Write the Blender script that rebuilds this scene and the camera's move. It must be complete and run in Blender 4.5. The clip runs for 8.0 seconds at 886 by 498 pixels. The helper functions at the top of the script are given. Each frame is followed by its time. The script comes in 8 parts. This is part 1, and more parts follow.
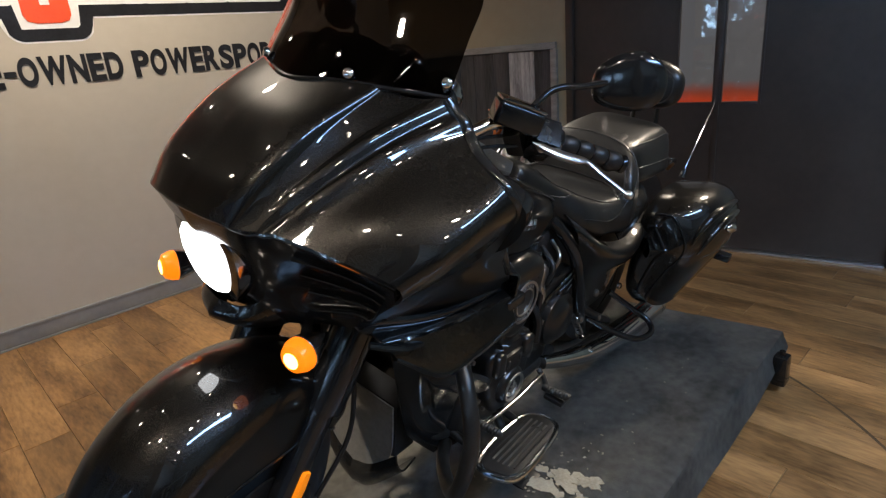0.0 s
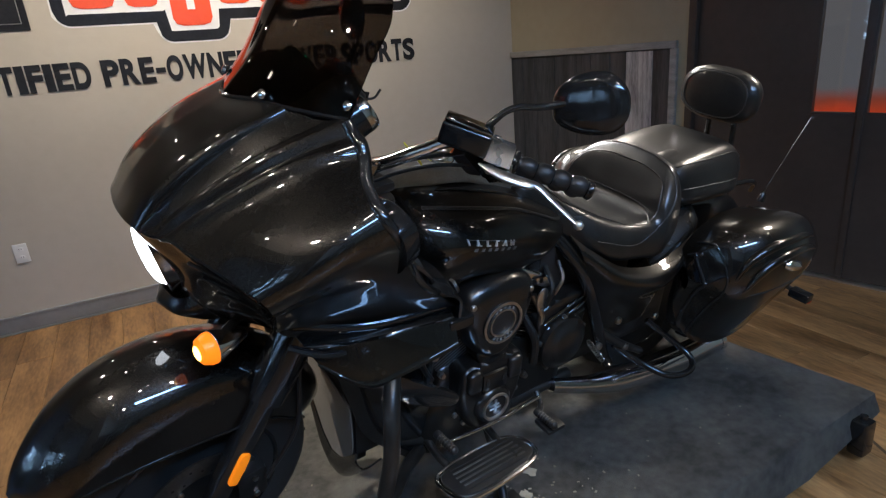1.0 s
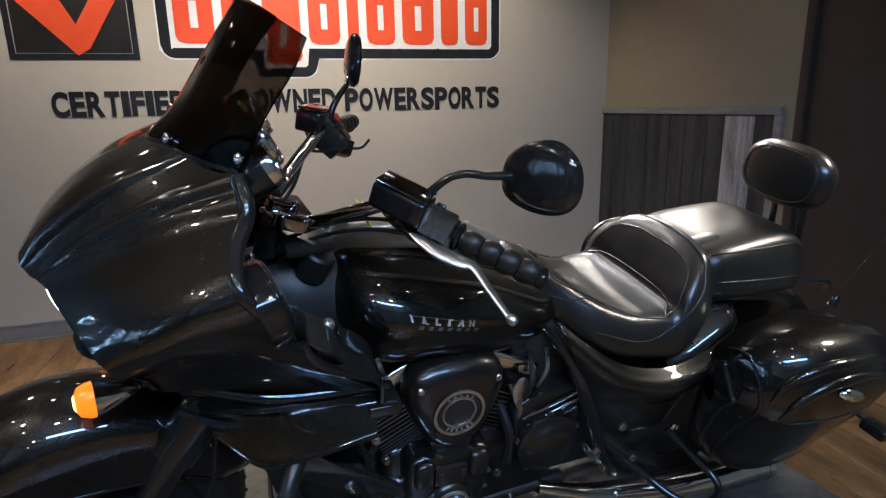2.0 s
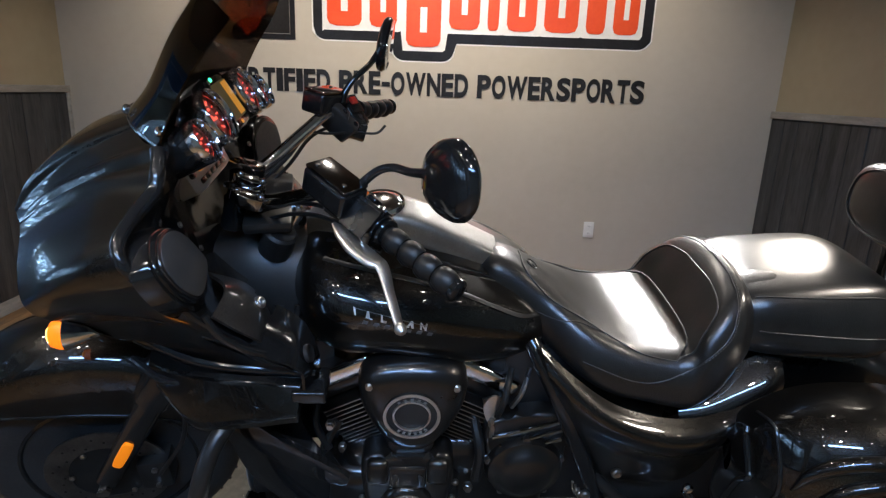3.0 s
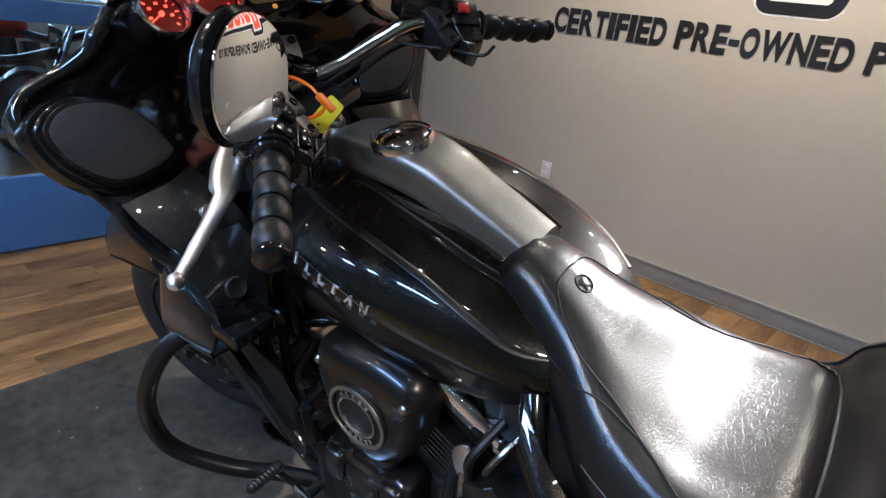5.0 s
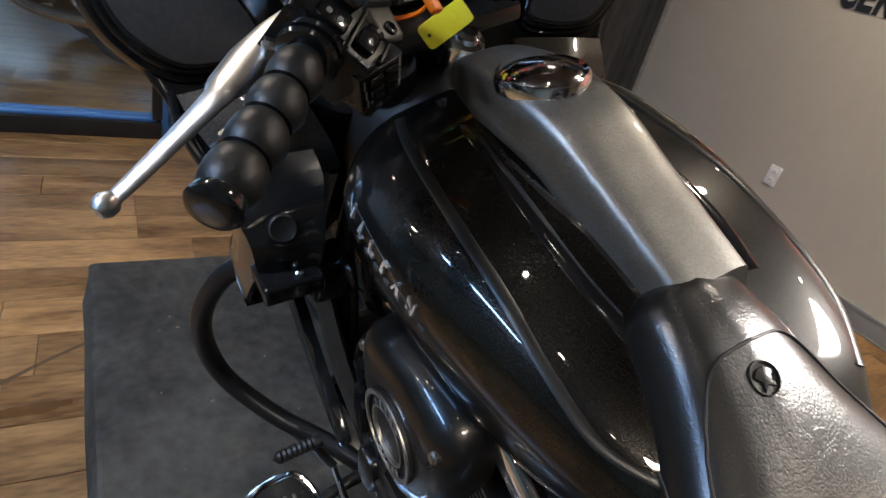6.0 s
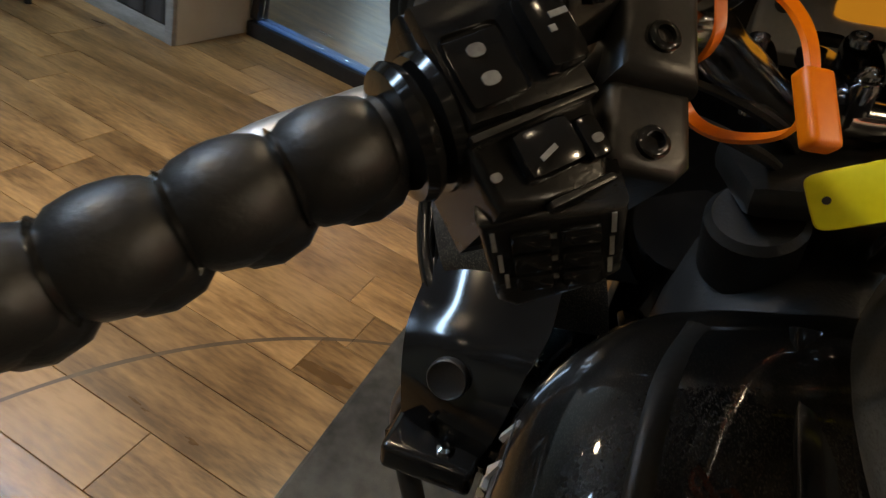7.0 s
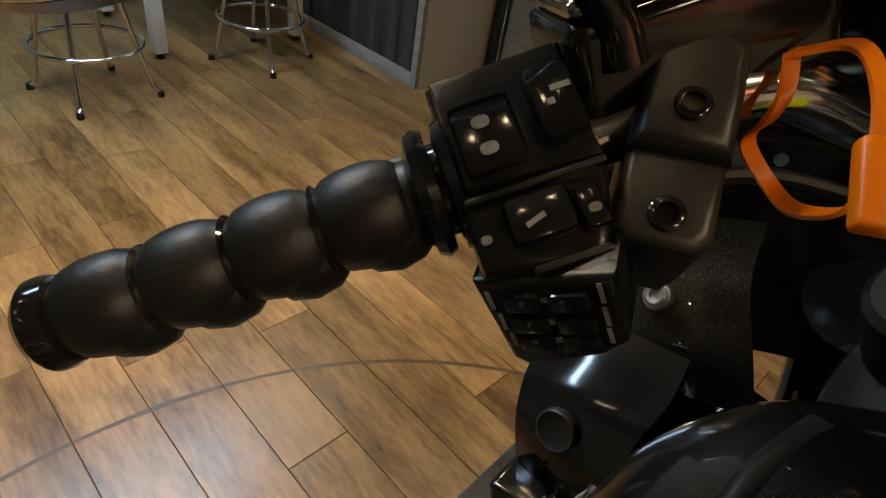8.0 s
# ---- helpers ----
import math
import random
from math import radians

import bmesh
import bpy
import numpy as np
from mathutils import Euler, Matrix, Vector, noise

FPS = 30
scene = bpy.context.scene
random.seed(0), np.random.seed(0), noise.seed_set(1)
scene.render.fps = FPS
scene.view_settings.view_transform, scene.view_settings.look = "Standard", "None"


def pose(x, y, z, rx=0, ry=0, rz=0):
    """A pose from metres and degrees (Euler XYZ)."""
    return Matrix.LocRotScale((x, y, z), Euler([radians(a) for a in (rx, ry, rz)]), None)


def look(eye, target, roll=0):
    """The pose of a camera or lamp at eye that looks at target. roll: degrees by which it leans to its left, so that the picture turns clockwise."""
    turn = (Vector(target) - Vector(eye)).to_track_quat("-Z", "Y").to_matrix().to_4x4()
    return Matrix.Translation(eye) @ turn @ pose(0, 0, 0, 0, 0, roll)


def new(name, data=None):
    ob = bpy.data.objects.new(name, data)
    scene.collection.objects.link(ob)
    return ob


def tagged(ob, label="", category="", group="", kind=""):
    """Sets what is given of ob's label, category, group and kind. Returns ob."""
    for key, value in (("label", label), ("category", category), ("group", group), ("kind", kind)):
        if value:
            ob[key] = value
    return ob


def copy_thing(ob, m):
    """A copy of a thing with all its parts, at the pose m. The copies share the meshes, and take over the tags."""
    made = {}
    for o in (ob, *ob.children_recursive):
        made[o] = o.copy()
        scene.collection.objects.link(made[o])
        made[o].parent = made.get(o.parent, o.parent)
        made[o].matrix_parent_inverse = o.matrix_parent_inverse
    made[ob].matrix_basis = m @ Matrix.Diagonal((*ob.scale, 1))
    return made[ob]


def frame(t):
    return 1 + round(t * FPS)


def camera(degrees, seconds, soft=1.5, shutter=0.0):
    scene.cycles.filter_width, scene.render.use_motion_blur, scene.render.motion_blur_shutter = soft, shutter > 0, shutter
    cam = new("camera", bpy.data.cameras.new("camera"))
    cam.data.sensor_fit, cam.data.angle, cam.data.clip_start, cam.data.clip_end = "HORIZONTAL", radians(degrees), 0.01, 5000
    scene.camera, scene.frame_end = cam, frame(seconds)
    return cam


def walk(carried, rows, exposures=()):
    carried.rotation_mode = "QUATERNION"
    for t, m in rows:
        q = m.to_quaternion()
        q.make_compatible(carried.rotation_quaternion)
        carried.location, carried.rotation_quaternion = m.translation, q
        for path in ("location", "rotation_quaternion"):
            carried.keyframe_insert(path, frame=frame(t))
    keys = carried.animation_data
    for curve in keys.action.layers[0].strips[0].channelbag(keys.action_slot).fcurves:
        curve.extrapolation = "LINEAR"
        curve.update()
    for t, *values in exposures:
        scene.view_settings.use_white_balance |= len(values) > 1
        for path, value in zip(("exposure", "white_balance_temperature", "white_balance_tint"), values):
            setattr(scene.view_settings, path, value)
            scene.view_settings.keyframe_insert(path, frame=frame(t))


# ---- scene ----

# ---- camera and its walk ----
cam = camera(74.3, 8.0, soft=1.25, shutter=0.12)
PATH = [
    (0, (-2.163, -3.992, 1.45), (-0.871, -2.613, 0.793), -5.1),
    (0.5, (-1.988, -4.088, 1.44), (-0.916, -2.533, 0.781), -7.4),
    (1, (-1.786, -4.258, 1.466), (-0.925, -2.571, 0.825), -4.9),
    (1.5, (-1.612, -4.289, 1.467), (-0.872, -2.515, 0.915), -5.3),
    (1.7, (-1.525, -4.266, 1.465), (-0.858, -2.449, 0.96), -3.4),
    (2.8, (-1.031, -4.221, 1.478), (-0.954, -2.288, 0.969), 1.2),
    (3, (-0.94, -4.224, 1.473), (-0.996, -2.296, 0.946), 2.1),
    (3.5, (-0.76, -4.131, 1.43), (-1.012, -2.24, 0.829), 1.9),
    (4, (-0.611, -3.965, 1.445), (-1.07, -2.117, 0.835), 4.8),
    (4.5, (-0.508, -3.844, 1.434), (-1.396, -2.164, 0.81), 3.6),
    (4.7, (-0.444, -3.766, 1.43), (-1.456, -2.172, 0.77), 5.5),
    (5.8, (-0.531, -3.409, 1.365), (-1.944, -2.336, 0.442), 13.0),
    (6, (-0.582, -3.37, 1.352), (-2.045, -2.41, 0.384), 15.3),
    (6.1, (-0.6, -3.361, 1.347), (-2.095, -2.488, 0.346), 16.8),
    (6.5, (-0.693, -3.313, 1.332), (-2.388, -2.94, 0.339), 20.1),
    (6.7, (-0.762, -3.249, 1.323), (-2.463, -3.127, 0.277), 22.0),
    (7, (-0.879, -3.156, 1.321), (-2.493, -3.525, 0.198), 21.0),
    (7.4, (-0.961, -3.111, 1.324), (-2.307, -3.966, 0.117), 12.8),
    (7.5, (-0.957, -3.112, 1.33), (-2.223, -4.056, 0.103), 12.5),
    (8, (-0.915, -3.089, 1.356), (-2.147, -4.109, 0.155), 10.5),
]
# the clip's camera warms and dims its picture a little towards the end
TONE = [(0.0, 0.12, 6650, 10), (0.7, 0.09, 6350, 10), (1.5, 0.10, 5950, 10), (3.0, 0.23, 6150, 10), (4.5, 0.39, 6000, 10), (6.0, 0.19, 6500, 10), (6.5, 0.09, 8700, 10), (7.0, -0.02, 8900, 10), (7.5, -0.08, 10100, 10), (8.0, -0.15, 10000, 10)]
walk(cam, [(t, look(e, g, r)) for t, e, g, r in PATH], TONE)

# ---- world and lights ----
world = bpy.data.worlds.new("world")
scene.world = world
world.use_nodes = True
sky = world.node_tree.nodes.new("ShaderNodeTexSky")
sky.sky_type = "NISHITA"
sky.sun_disc = False
sky.sun_elevation = radians(25)
sky.sun_rotation = radians(140)
world.node_tree.links.new(sky.outputs[0], world.node_tree.nodes["Background"].inputs[0])
world.node_tree.nodes["Background"].inputs[1].default_value = 0.06
scene.view_settings.exposure = 0.0


def area_lamp(name, where, target, size, size_y, watts, color):
    data = bpy.data.lights.new(name, "AREA")
    data.shape, data.size, data.size_y = "RECTANGLE", size, size_y
    data.energy, data.color = watts, color
    ob = new(name, data)
    ob.matrix_world = look(where, target)
    return ob


def spot_lamp(name, where, target, watts, angle, color, radius=0.04, blend=0.5):
    data = bpy.data.lights.new(name, "SPOT")
    data.energy, data.color, data.spot_size, data.spot_blend = watts, color, radians(angle), blend
    data.shadow_soft_size = radius
    ob = new(name, data)
    ob.matrix_world = look(where, target)
    return ob


WARM = (1.0, 0.87, 0.71)
COOL = (0.42, 0.62, 1.0)
CEILING = 3.0
# ceiling spots that wash the lettered wall
WALL_SPOTS = [(-2.5, -0.80, 55), (-1.2, -0.80, 110), (0.0, -0.80, 50)]
for sx, sy, watts in WALL_SPOTS:
    spot_lamp("wall_spot", (sx, sy, CEILING - 0.1), (sx, -0.22, 0.9), watts * 1.10, 118, WARM, 0.03, 0.9)
# ceiling spots over the platform and the floor
ROOM_SPOTS = [(-2.85, -3.85, -2.1, -3.2, 72), (-0.9, -4.9, -0.9, -4.0, 72), (-2.6, -5.75, -2.2, -5.0, 42), (1.2, -4.4, 0.9, -3.8, 8), (-1.3, -1.6, -1.1, -2.2, 40), (-3.0, -2.0, -3.0, -2.4, 15)]
for sx, sy, tx, ty, watts in ROOM_SPOTS:
    spot_lamp("ceiling_spot", (sx, sy, CEILING - 0.1), (tx, ty, 0.0), watts, 105, WARM, 0.05, 0.8)
# the bright white spot by the door corner, aimed at the saddle
spot_lamp("saddle_spot", (0.0, -0.78, CEILING - 0.1), (-0.33, -2.78, 0.9), 950, 34, (1.0, 0.94, 0.87), 0.38, 0.7)
spot_lamp("floor_spot", (-1.95, -4.5, CEILING - 0.1), (-1.55, -4.0, 0.0), 86, 62, WARM, 0.05, 0.9)
# two unseen narrow spots, added to brighten the pillion and the saddle
spot_lamp("corner_spot", (1.18, -1.0, CEILING - 0.1), (0.0, -2.87, 1.0), 185, 25, WARM, 0.28, 0.7)
spot_lamp("seat_spot", (1.5, -3.45, CEILING - 0.1), (-0.25, -2.95, 0.95), 360, 24, WARM, 0.25, 0.8)
spot_lamp("platform_spot", (-2.2, -1.6, CEILING - 0.1), (-1.5, -2.42, 0.2), 560, 36, WARM, 0.06, 0.8)
# the cool panel lamp behind the camera
PANEL = (-1.1, -5.7, CEILING - 0.07)
area_lamp("panel_lamp", PANEL, (-1.1, -5.7, 0.0), 2.1, 0.3, 140, (0.32, 0.57, 1.0))

# ---- materials ----
from mathutils.bvhtree import BVHTree


def surface(name, a, b=None, scale=8.0, rough=0.5, rough_var=0.08, metal=0.0, bump=0.0, bump_scale=None, coat=0.0,
            stretch=(1, 1, 1), sheen=0.0, detail=6.0, per_object=0.0, flake=0.0, spec=0.5):
    """A procedural surface: colour mixed between a and b by two scales of noise, with its own gloss and relief."""
    m = bpy.data.materials.new(name)
    m.use_nodes = True
    nt = m.node_tree
    bs = nt.nodes["Principled BSDF"]
    b = b or tuple(min(1.0, c * 1.35 + 0.004) for c in a)
    tc = nt.nodes.new("ShaderNodeTexCoord")
    mp = nt.nodes.new("ShaderNodeMapping")
    mp.inputs["Scale"].default_value = stretch
    nt.links.new(tc.outputs["Object"], mp.inputs["Vector"])
    vec = mp.outputs[0]
    info = nt.nodes.new("ShaderNodeObjectInfo")
    if per_object:
        sc = nt.nodes.new("ShaderNodeVectorMath")
        sc.operation = "SCALE"
        sc.inputs[0].default_value = (13.0, 7.0, 5.0)
        nt.links.new(info.outputs["Random"], sc.inputs["Scale"])
        ad = nt.nodes.new("ShaderNodeVectorMath")
        nt.links.new(vec, ad.inputs[0])
        nt.links.new(sc.outputs[0], ad.inputs[1])
        vec = ad.outputs[0]
    n1 = nt.nodes.new("ShaderNodeTexNoise")
    n1.inputs["Scale"].default_value = scale
    n1.inputs["Detail"].default_value = detail
    n2 = nt.nodes.new("ShaderNodeTexNoise")
    n2.inputs["Scale"].default_value = scale * 9.0
    n2.inputs["Detail"].default_value = 3.0
    for n in (n1, n2):
        nt.links.new(vec, n.inputs["Vector"])
    mx = nt.nodes.new("ShaderNodeMath")
    mx.operation = "MULTIPLY_ADD"
    mx.inputs[1].default_value = 0.35
    nt.links.new(n2.outputs[0], mx.inputs[0])
    sub = nt.nodes.new("ShaderNodeMath")
    sub.operation = "MULTIPLY"
    sub.inputs[1].default_value = 0.65
    nt.links.new(n1.outputs[0], sub.inputs[0])
    nt.links.new(sub.outputs[0], mx.inputs[2])
    ramp = nt.nodes.new("ShaderNodeValToRGB")
    ramp.color_ramp.elements[0].position = 0.36
    ramp.color_ramp.elements[1].position = 0.64
    ramp.color_ramp.elements[0].color = (*a, 1)
    ramp.color_ramp.elements[1].color = (*b, 1)
    nt.links.new(mx.outputs[0], ramp.inputs[0])
    col = ramp.outputs[0]
    if per_object:
        hsv = nt.nodes.new("ShaderNodeHueSaturation")
        mr = nt.nodes.new("ShaderNodeMapRange")
        mr.inputs["To Min"].default_value = 1.0 - per_object
        mr.inputs["To Max"].default_value = 1.0 + per_object
        nt.links.new(info.outputs["Random"], mr.inputs["Value"])
        nt.links.new(mr.outputs[0], hsv.inputs["Value"])
        nt.links.new(col, hsv.inputs["Color"])
        col = hsv.outputs[0]
    nt.links.new(col, bs.inputs["Base Color"])
    bs.inputs["Metallic"].default_value = metal
    rr = nt.nodes.new("ShaderNodeMapRange")
    rr.inputs["To Min"].default_value = max(0.02, rough - rough_var)
    rr.inputs["To Max"].default_value = min(1.0, rough + rough_var)
    nt.links.new(n1.outputs[0], rr.inputs["Value"])
    nt.links.new(rr.outputs[0], bs.inputs["Roughness"])
    bs.inputs["Coat Weight"].default_value = coat
    bs.inputs["Coat Roughness"].default_value = 0.05
    bs.inputs["Specular IOR Level"].default_value = 0.3 if flake else spec
    bs.inputs["Coat Roughness"].default_value = 0.03
    bs.inputs["Sheen Weight"].default_value = sheen
    if bump:
        nb = nt.nodes.new("ShaderNodeTexNoise")
        nb.inputs["Scale"].default_value = bump_scale or scale * 12
        nb.inputs["Detail"].default_value = 5.0
        nt.links.new(vec, nb.inputs["Vector"])
        bp = nt.nodes.new("ShaderNodeBump")
        bp.inputs["Strength"].default_value = bump
        bp.inputs["Distance"].default_value = 0.004
        nt.links.new(nb.outputs[0], bp.inputs["Height"])
        nt.links.new(bp.outputs[0], bs.inputs["Normal"])
    if flake:
        vo = nt.nodes.new("ShaderNodeTexVoronoi")
        vo.inputs["Scale"].default_value = 1500.0
        nt.links.new(tc.outputs["Object"], vo.inputs["Vector"])
        fm = nt.nodes.new("ShaderNodeMix")
        fm.data_type = "RGBA"
        fr = nt.nodes.new("ShaderNodeMath")
        fr.operation = "GREATER_THAN"
        fr.inputs[1].default_value = 0.80
        sep = nt.nodes.new("ShaderNodeSeparateColor")
        nt.links.new(vo.outputs["Color"], sep.inputs[0])
        nt.links.new(sep.outputs[0], fr.inputs[0])
        nt.links.new(fr.outputs[0], fm.inputs["Factor"])
        nt.links.new(col, fm.inputs["A"])
        fm.inputs["B"].default_value = (flake, flake * 0.9, flake * 0.78, 1)
        nt.links.new(fm.outputs["Result"], bs.inputs["Base Color"])
    return m


def wrinkled_leather():
    """Black hide: pebbled grain, long soft wrinkles and a gloss that wanders."""
    m = surface("black_leather", (0.005, 0.0048, 0.0046), (0.010, 0.0096, 0.009), 9, 0.42, 0.06, spec=0.17)
    nt = m.node_tree
    bs = nt.nodes["Principled BSDF"]
    bs.inputs["Coat Weight"].default_value = 0.75
    bs.inputs["Coat Roughness"].default_value = 0.215
    tc = nt.nodes.new("ShaderNodeTexCoord")
    mp = nt.nodes.new("ShaderNodeMapping")
    mp.inputs["Scale"].default_value = (1.9, 0.75, 1.0)
    nt.links.new(tc.outputs["Object"], mp.inputs["Vector"])
    fold = nt.nodes.new("ShaderNodeTexNoise")
    fold.inputs["Scale"].default_value = 62.0
    fold.inputs["Detail"].default_value = 4.0
    fold.inputs["Distortion"].default_value = 0.5
    nt.links.new(mp.outputs[0], fold.inputs["Vector"])
    off = nt.nodes.new("ShaderNodeMath")
    off.operation = "SUBTRACT"
    off.inputs[1].default_value = 0.5
    ridge = nt.nodes.new("ShaderNodeMath")
    ridge.operation = "ABSOLUTE"
    cut = nt.nodes.new("ShaderNodeMapRange")
    cut.inputs["From Max"].default_value = 0.045
    nt.links.new(fold.outputs[0], off.inputs[0])
    nt.links.new(off.outputs[0], ridge.inputs[0])
    nt.links.new(ridge.outputs[0], cut.inputs["Value"])
    where = nt.nodes.new("ShaderNodeTexNoise")
    where.inputs["Scale"].default_value = 7.0
    nt.links.new(tc.outputs["Object"], where.inputs["Vector"])
    amount = nt.nodes.new("ShaderNodeMapRange")
    amount.inputs["From Min"].default_value = 0.42
    amount.inputs["From Max"].default_value = 0.62
    amount.inputs["To Min"].default_value = 0.02
    amount.inputs["To Max"].default_value = 0.16
    nt.links.new(where.outputs[0], amount.inputs["Value"])
    creases = nt.nodes.new("ShaderNodeBump")
    creases.inputs["Distance"].default_value = 0.0008
    nt.links.new(amount.outputs[0], creases.inputs["Strength"])
    nt.links.new(cut.outputs[0], creases.inputs["Height"])
    cells = nt.nodes.new("ShaderNodeTexVoronoi")
    cells.inputs["Scale"].default_value = 420.0
    nt.links.new(tc.outputs["Object"], cells.inputs["Vector"])
    grain = nt.nodes.new("ShaderNodeBump")
    grain.inputs["Strength"].default_value = 0.12
    grain.inputs["Distance"].default_value = 0.0012
    nt.links.new(cells.outputs["Distance"], grain.inputs["Height"])
    nt.links.new(creases.outputs[0], grain.inputs["Normal"])
    nt.links.new(grain.outputs[0], bs.inputs["Normal"])
    nt.links.new(grain.outputs[0], bs.inputs["Coat Normal"])
    return m


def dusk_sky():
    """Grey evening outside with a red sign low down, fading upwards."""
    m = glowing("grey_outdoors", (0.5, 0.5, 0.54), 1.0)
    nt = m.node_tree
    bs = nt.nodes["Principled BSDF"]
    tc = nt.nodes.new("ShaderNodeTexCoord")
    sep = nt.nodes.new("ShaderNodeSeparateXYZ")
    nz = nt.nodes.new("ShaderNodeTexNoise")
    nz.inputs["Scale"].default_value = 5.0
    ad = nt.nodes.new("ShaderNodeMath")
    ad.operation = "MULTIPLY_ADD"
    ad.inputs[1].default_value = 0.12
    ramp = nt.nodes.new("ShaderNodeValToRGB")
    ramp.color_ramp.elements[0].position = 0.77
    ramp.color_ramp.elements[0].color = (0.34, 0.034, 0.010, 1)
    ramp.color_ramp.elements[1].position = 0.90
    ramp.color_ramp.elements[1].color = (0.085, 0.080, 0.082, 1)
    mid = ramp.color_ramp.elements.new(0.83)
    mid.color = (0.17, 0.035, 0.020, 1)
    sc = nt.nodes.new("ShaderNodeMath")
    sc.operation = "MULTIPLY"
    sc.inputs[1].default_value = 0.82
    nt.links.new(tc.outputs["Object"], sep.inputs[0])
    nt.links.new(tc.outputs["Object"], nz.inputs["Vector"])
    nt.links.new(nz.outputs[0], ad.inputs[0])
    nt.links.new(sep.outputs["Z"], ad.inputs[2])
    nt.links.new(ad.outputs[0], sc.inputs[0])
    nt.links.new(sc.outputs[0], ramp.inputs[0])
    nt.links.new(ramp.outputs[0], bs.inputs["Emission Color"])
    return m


def daylight_cells():
    """Bluish daylight outside, put into glowing cells so that the paint gets small glints."""
    m = glowing("daylight_outside", (0.42, 0.68, 1.0), 1.0)
    nt = m.node_tree
    bs = nt.nodes["Principled BSDF"]
    tc = nt.nodes.new("ShaderNodeTexCoord")
    vo = nt.nodes.new("ShaderNodeTexVoronoi")
    vo.inputs["Scale"].default_value = 9.0
    sep = nt.nodes.new("ShaderNodeSeparateColor")
    ramp = nt.nodes.new("ShaderNodeMapRange")
    ramp.inputs["From Min"].default_value = 0.74
    ramp.inputs["From Max"].default_value = 0.86
    ramp.inputs["To Min"].default_value = 0.5
    ramp.inputs["To Max"].default_value = 19.0
    nt.links.new(tc.outputs["Object"], vo.inputs["Vector"])
    nt.links.new(vo.outputs["Color"], sep.inputs[0])
    nt.links.new(sep.outputs[0], ramp.inputs["Value"])
    nt.links.new(ramp.outputs[0], bs.inputs["Emission Strength"])
    return m


def glowing(name, color, strength, base=(0.02, 0.02, 0.02)):
    m = bpy.data.materials.new(name)
    m.use_nodes = True
    bs = m.node_tree.nodes["Principled BSDF"]
    bs.inputs["Base Color"].default_value = (*base, 1)
    bs.inputs["Emission Color"].default_value = (*color, 1)
    bs.inputs["Emission Strength"].default_value = strength
    bs.inputs["Roughness"].default_value = 0.3
    bs.inputs["Specular IOR Level"].default_value = 0.25
    return m


def clear(name, tint, rough=0.02, ior=1.45):
    m = bpy.data.materials.new(name)
    m.use_nodes = True
    bs = m.node_tree.nodes["Principled BSDF"]
    bs.inputs["Base Color"].default_value = (*tint, 1)
    bs.inputs["Transmission Weight"].default_value = 1.0
    bs.inputs["Roughness"].default_value = rough
    bs.inputs["IOR"].default_value = ior
    return m


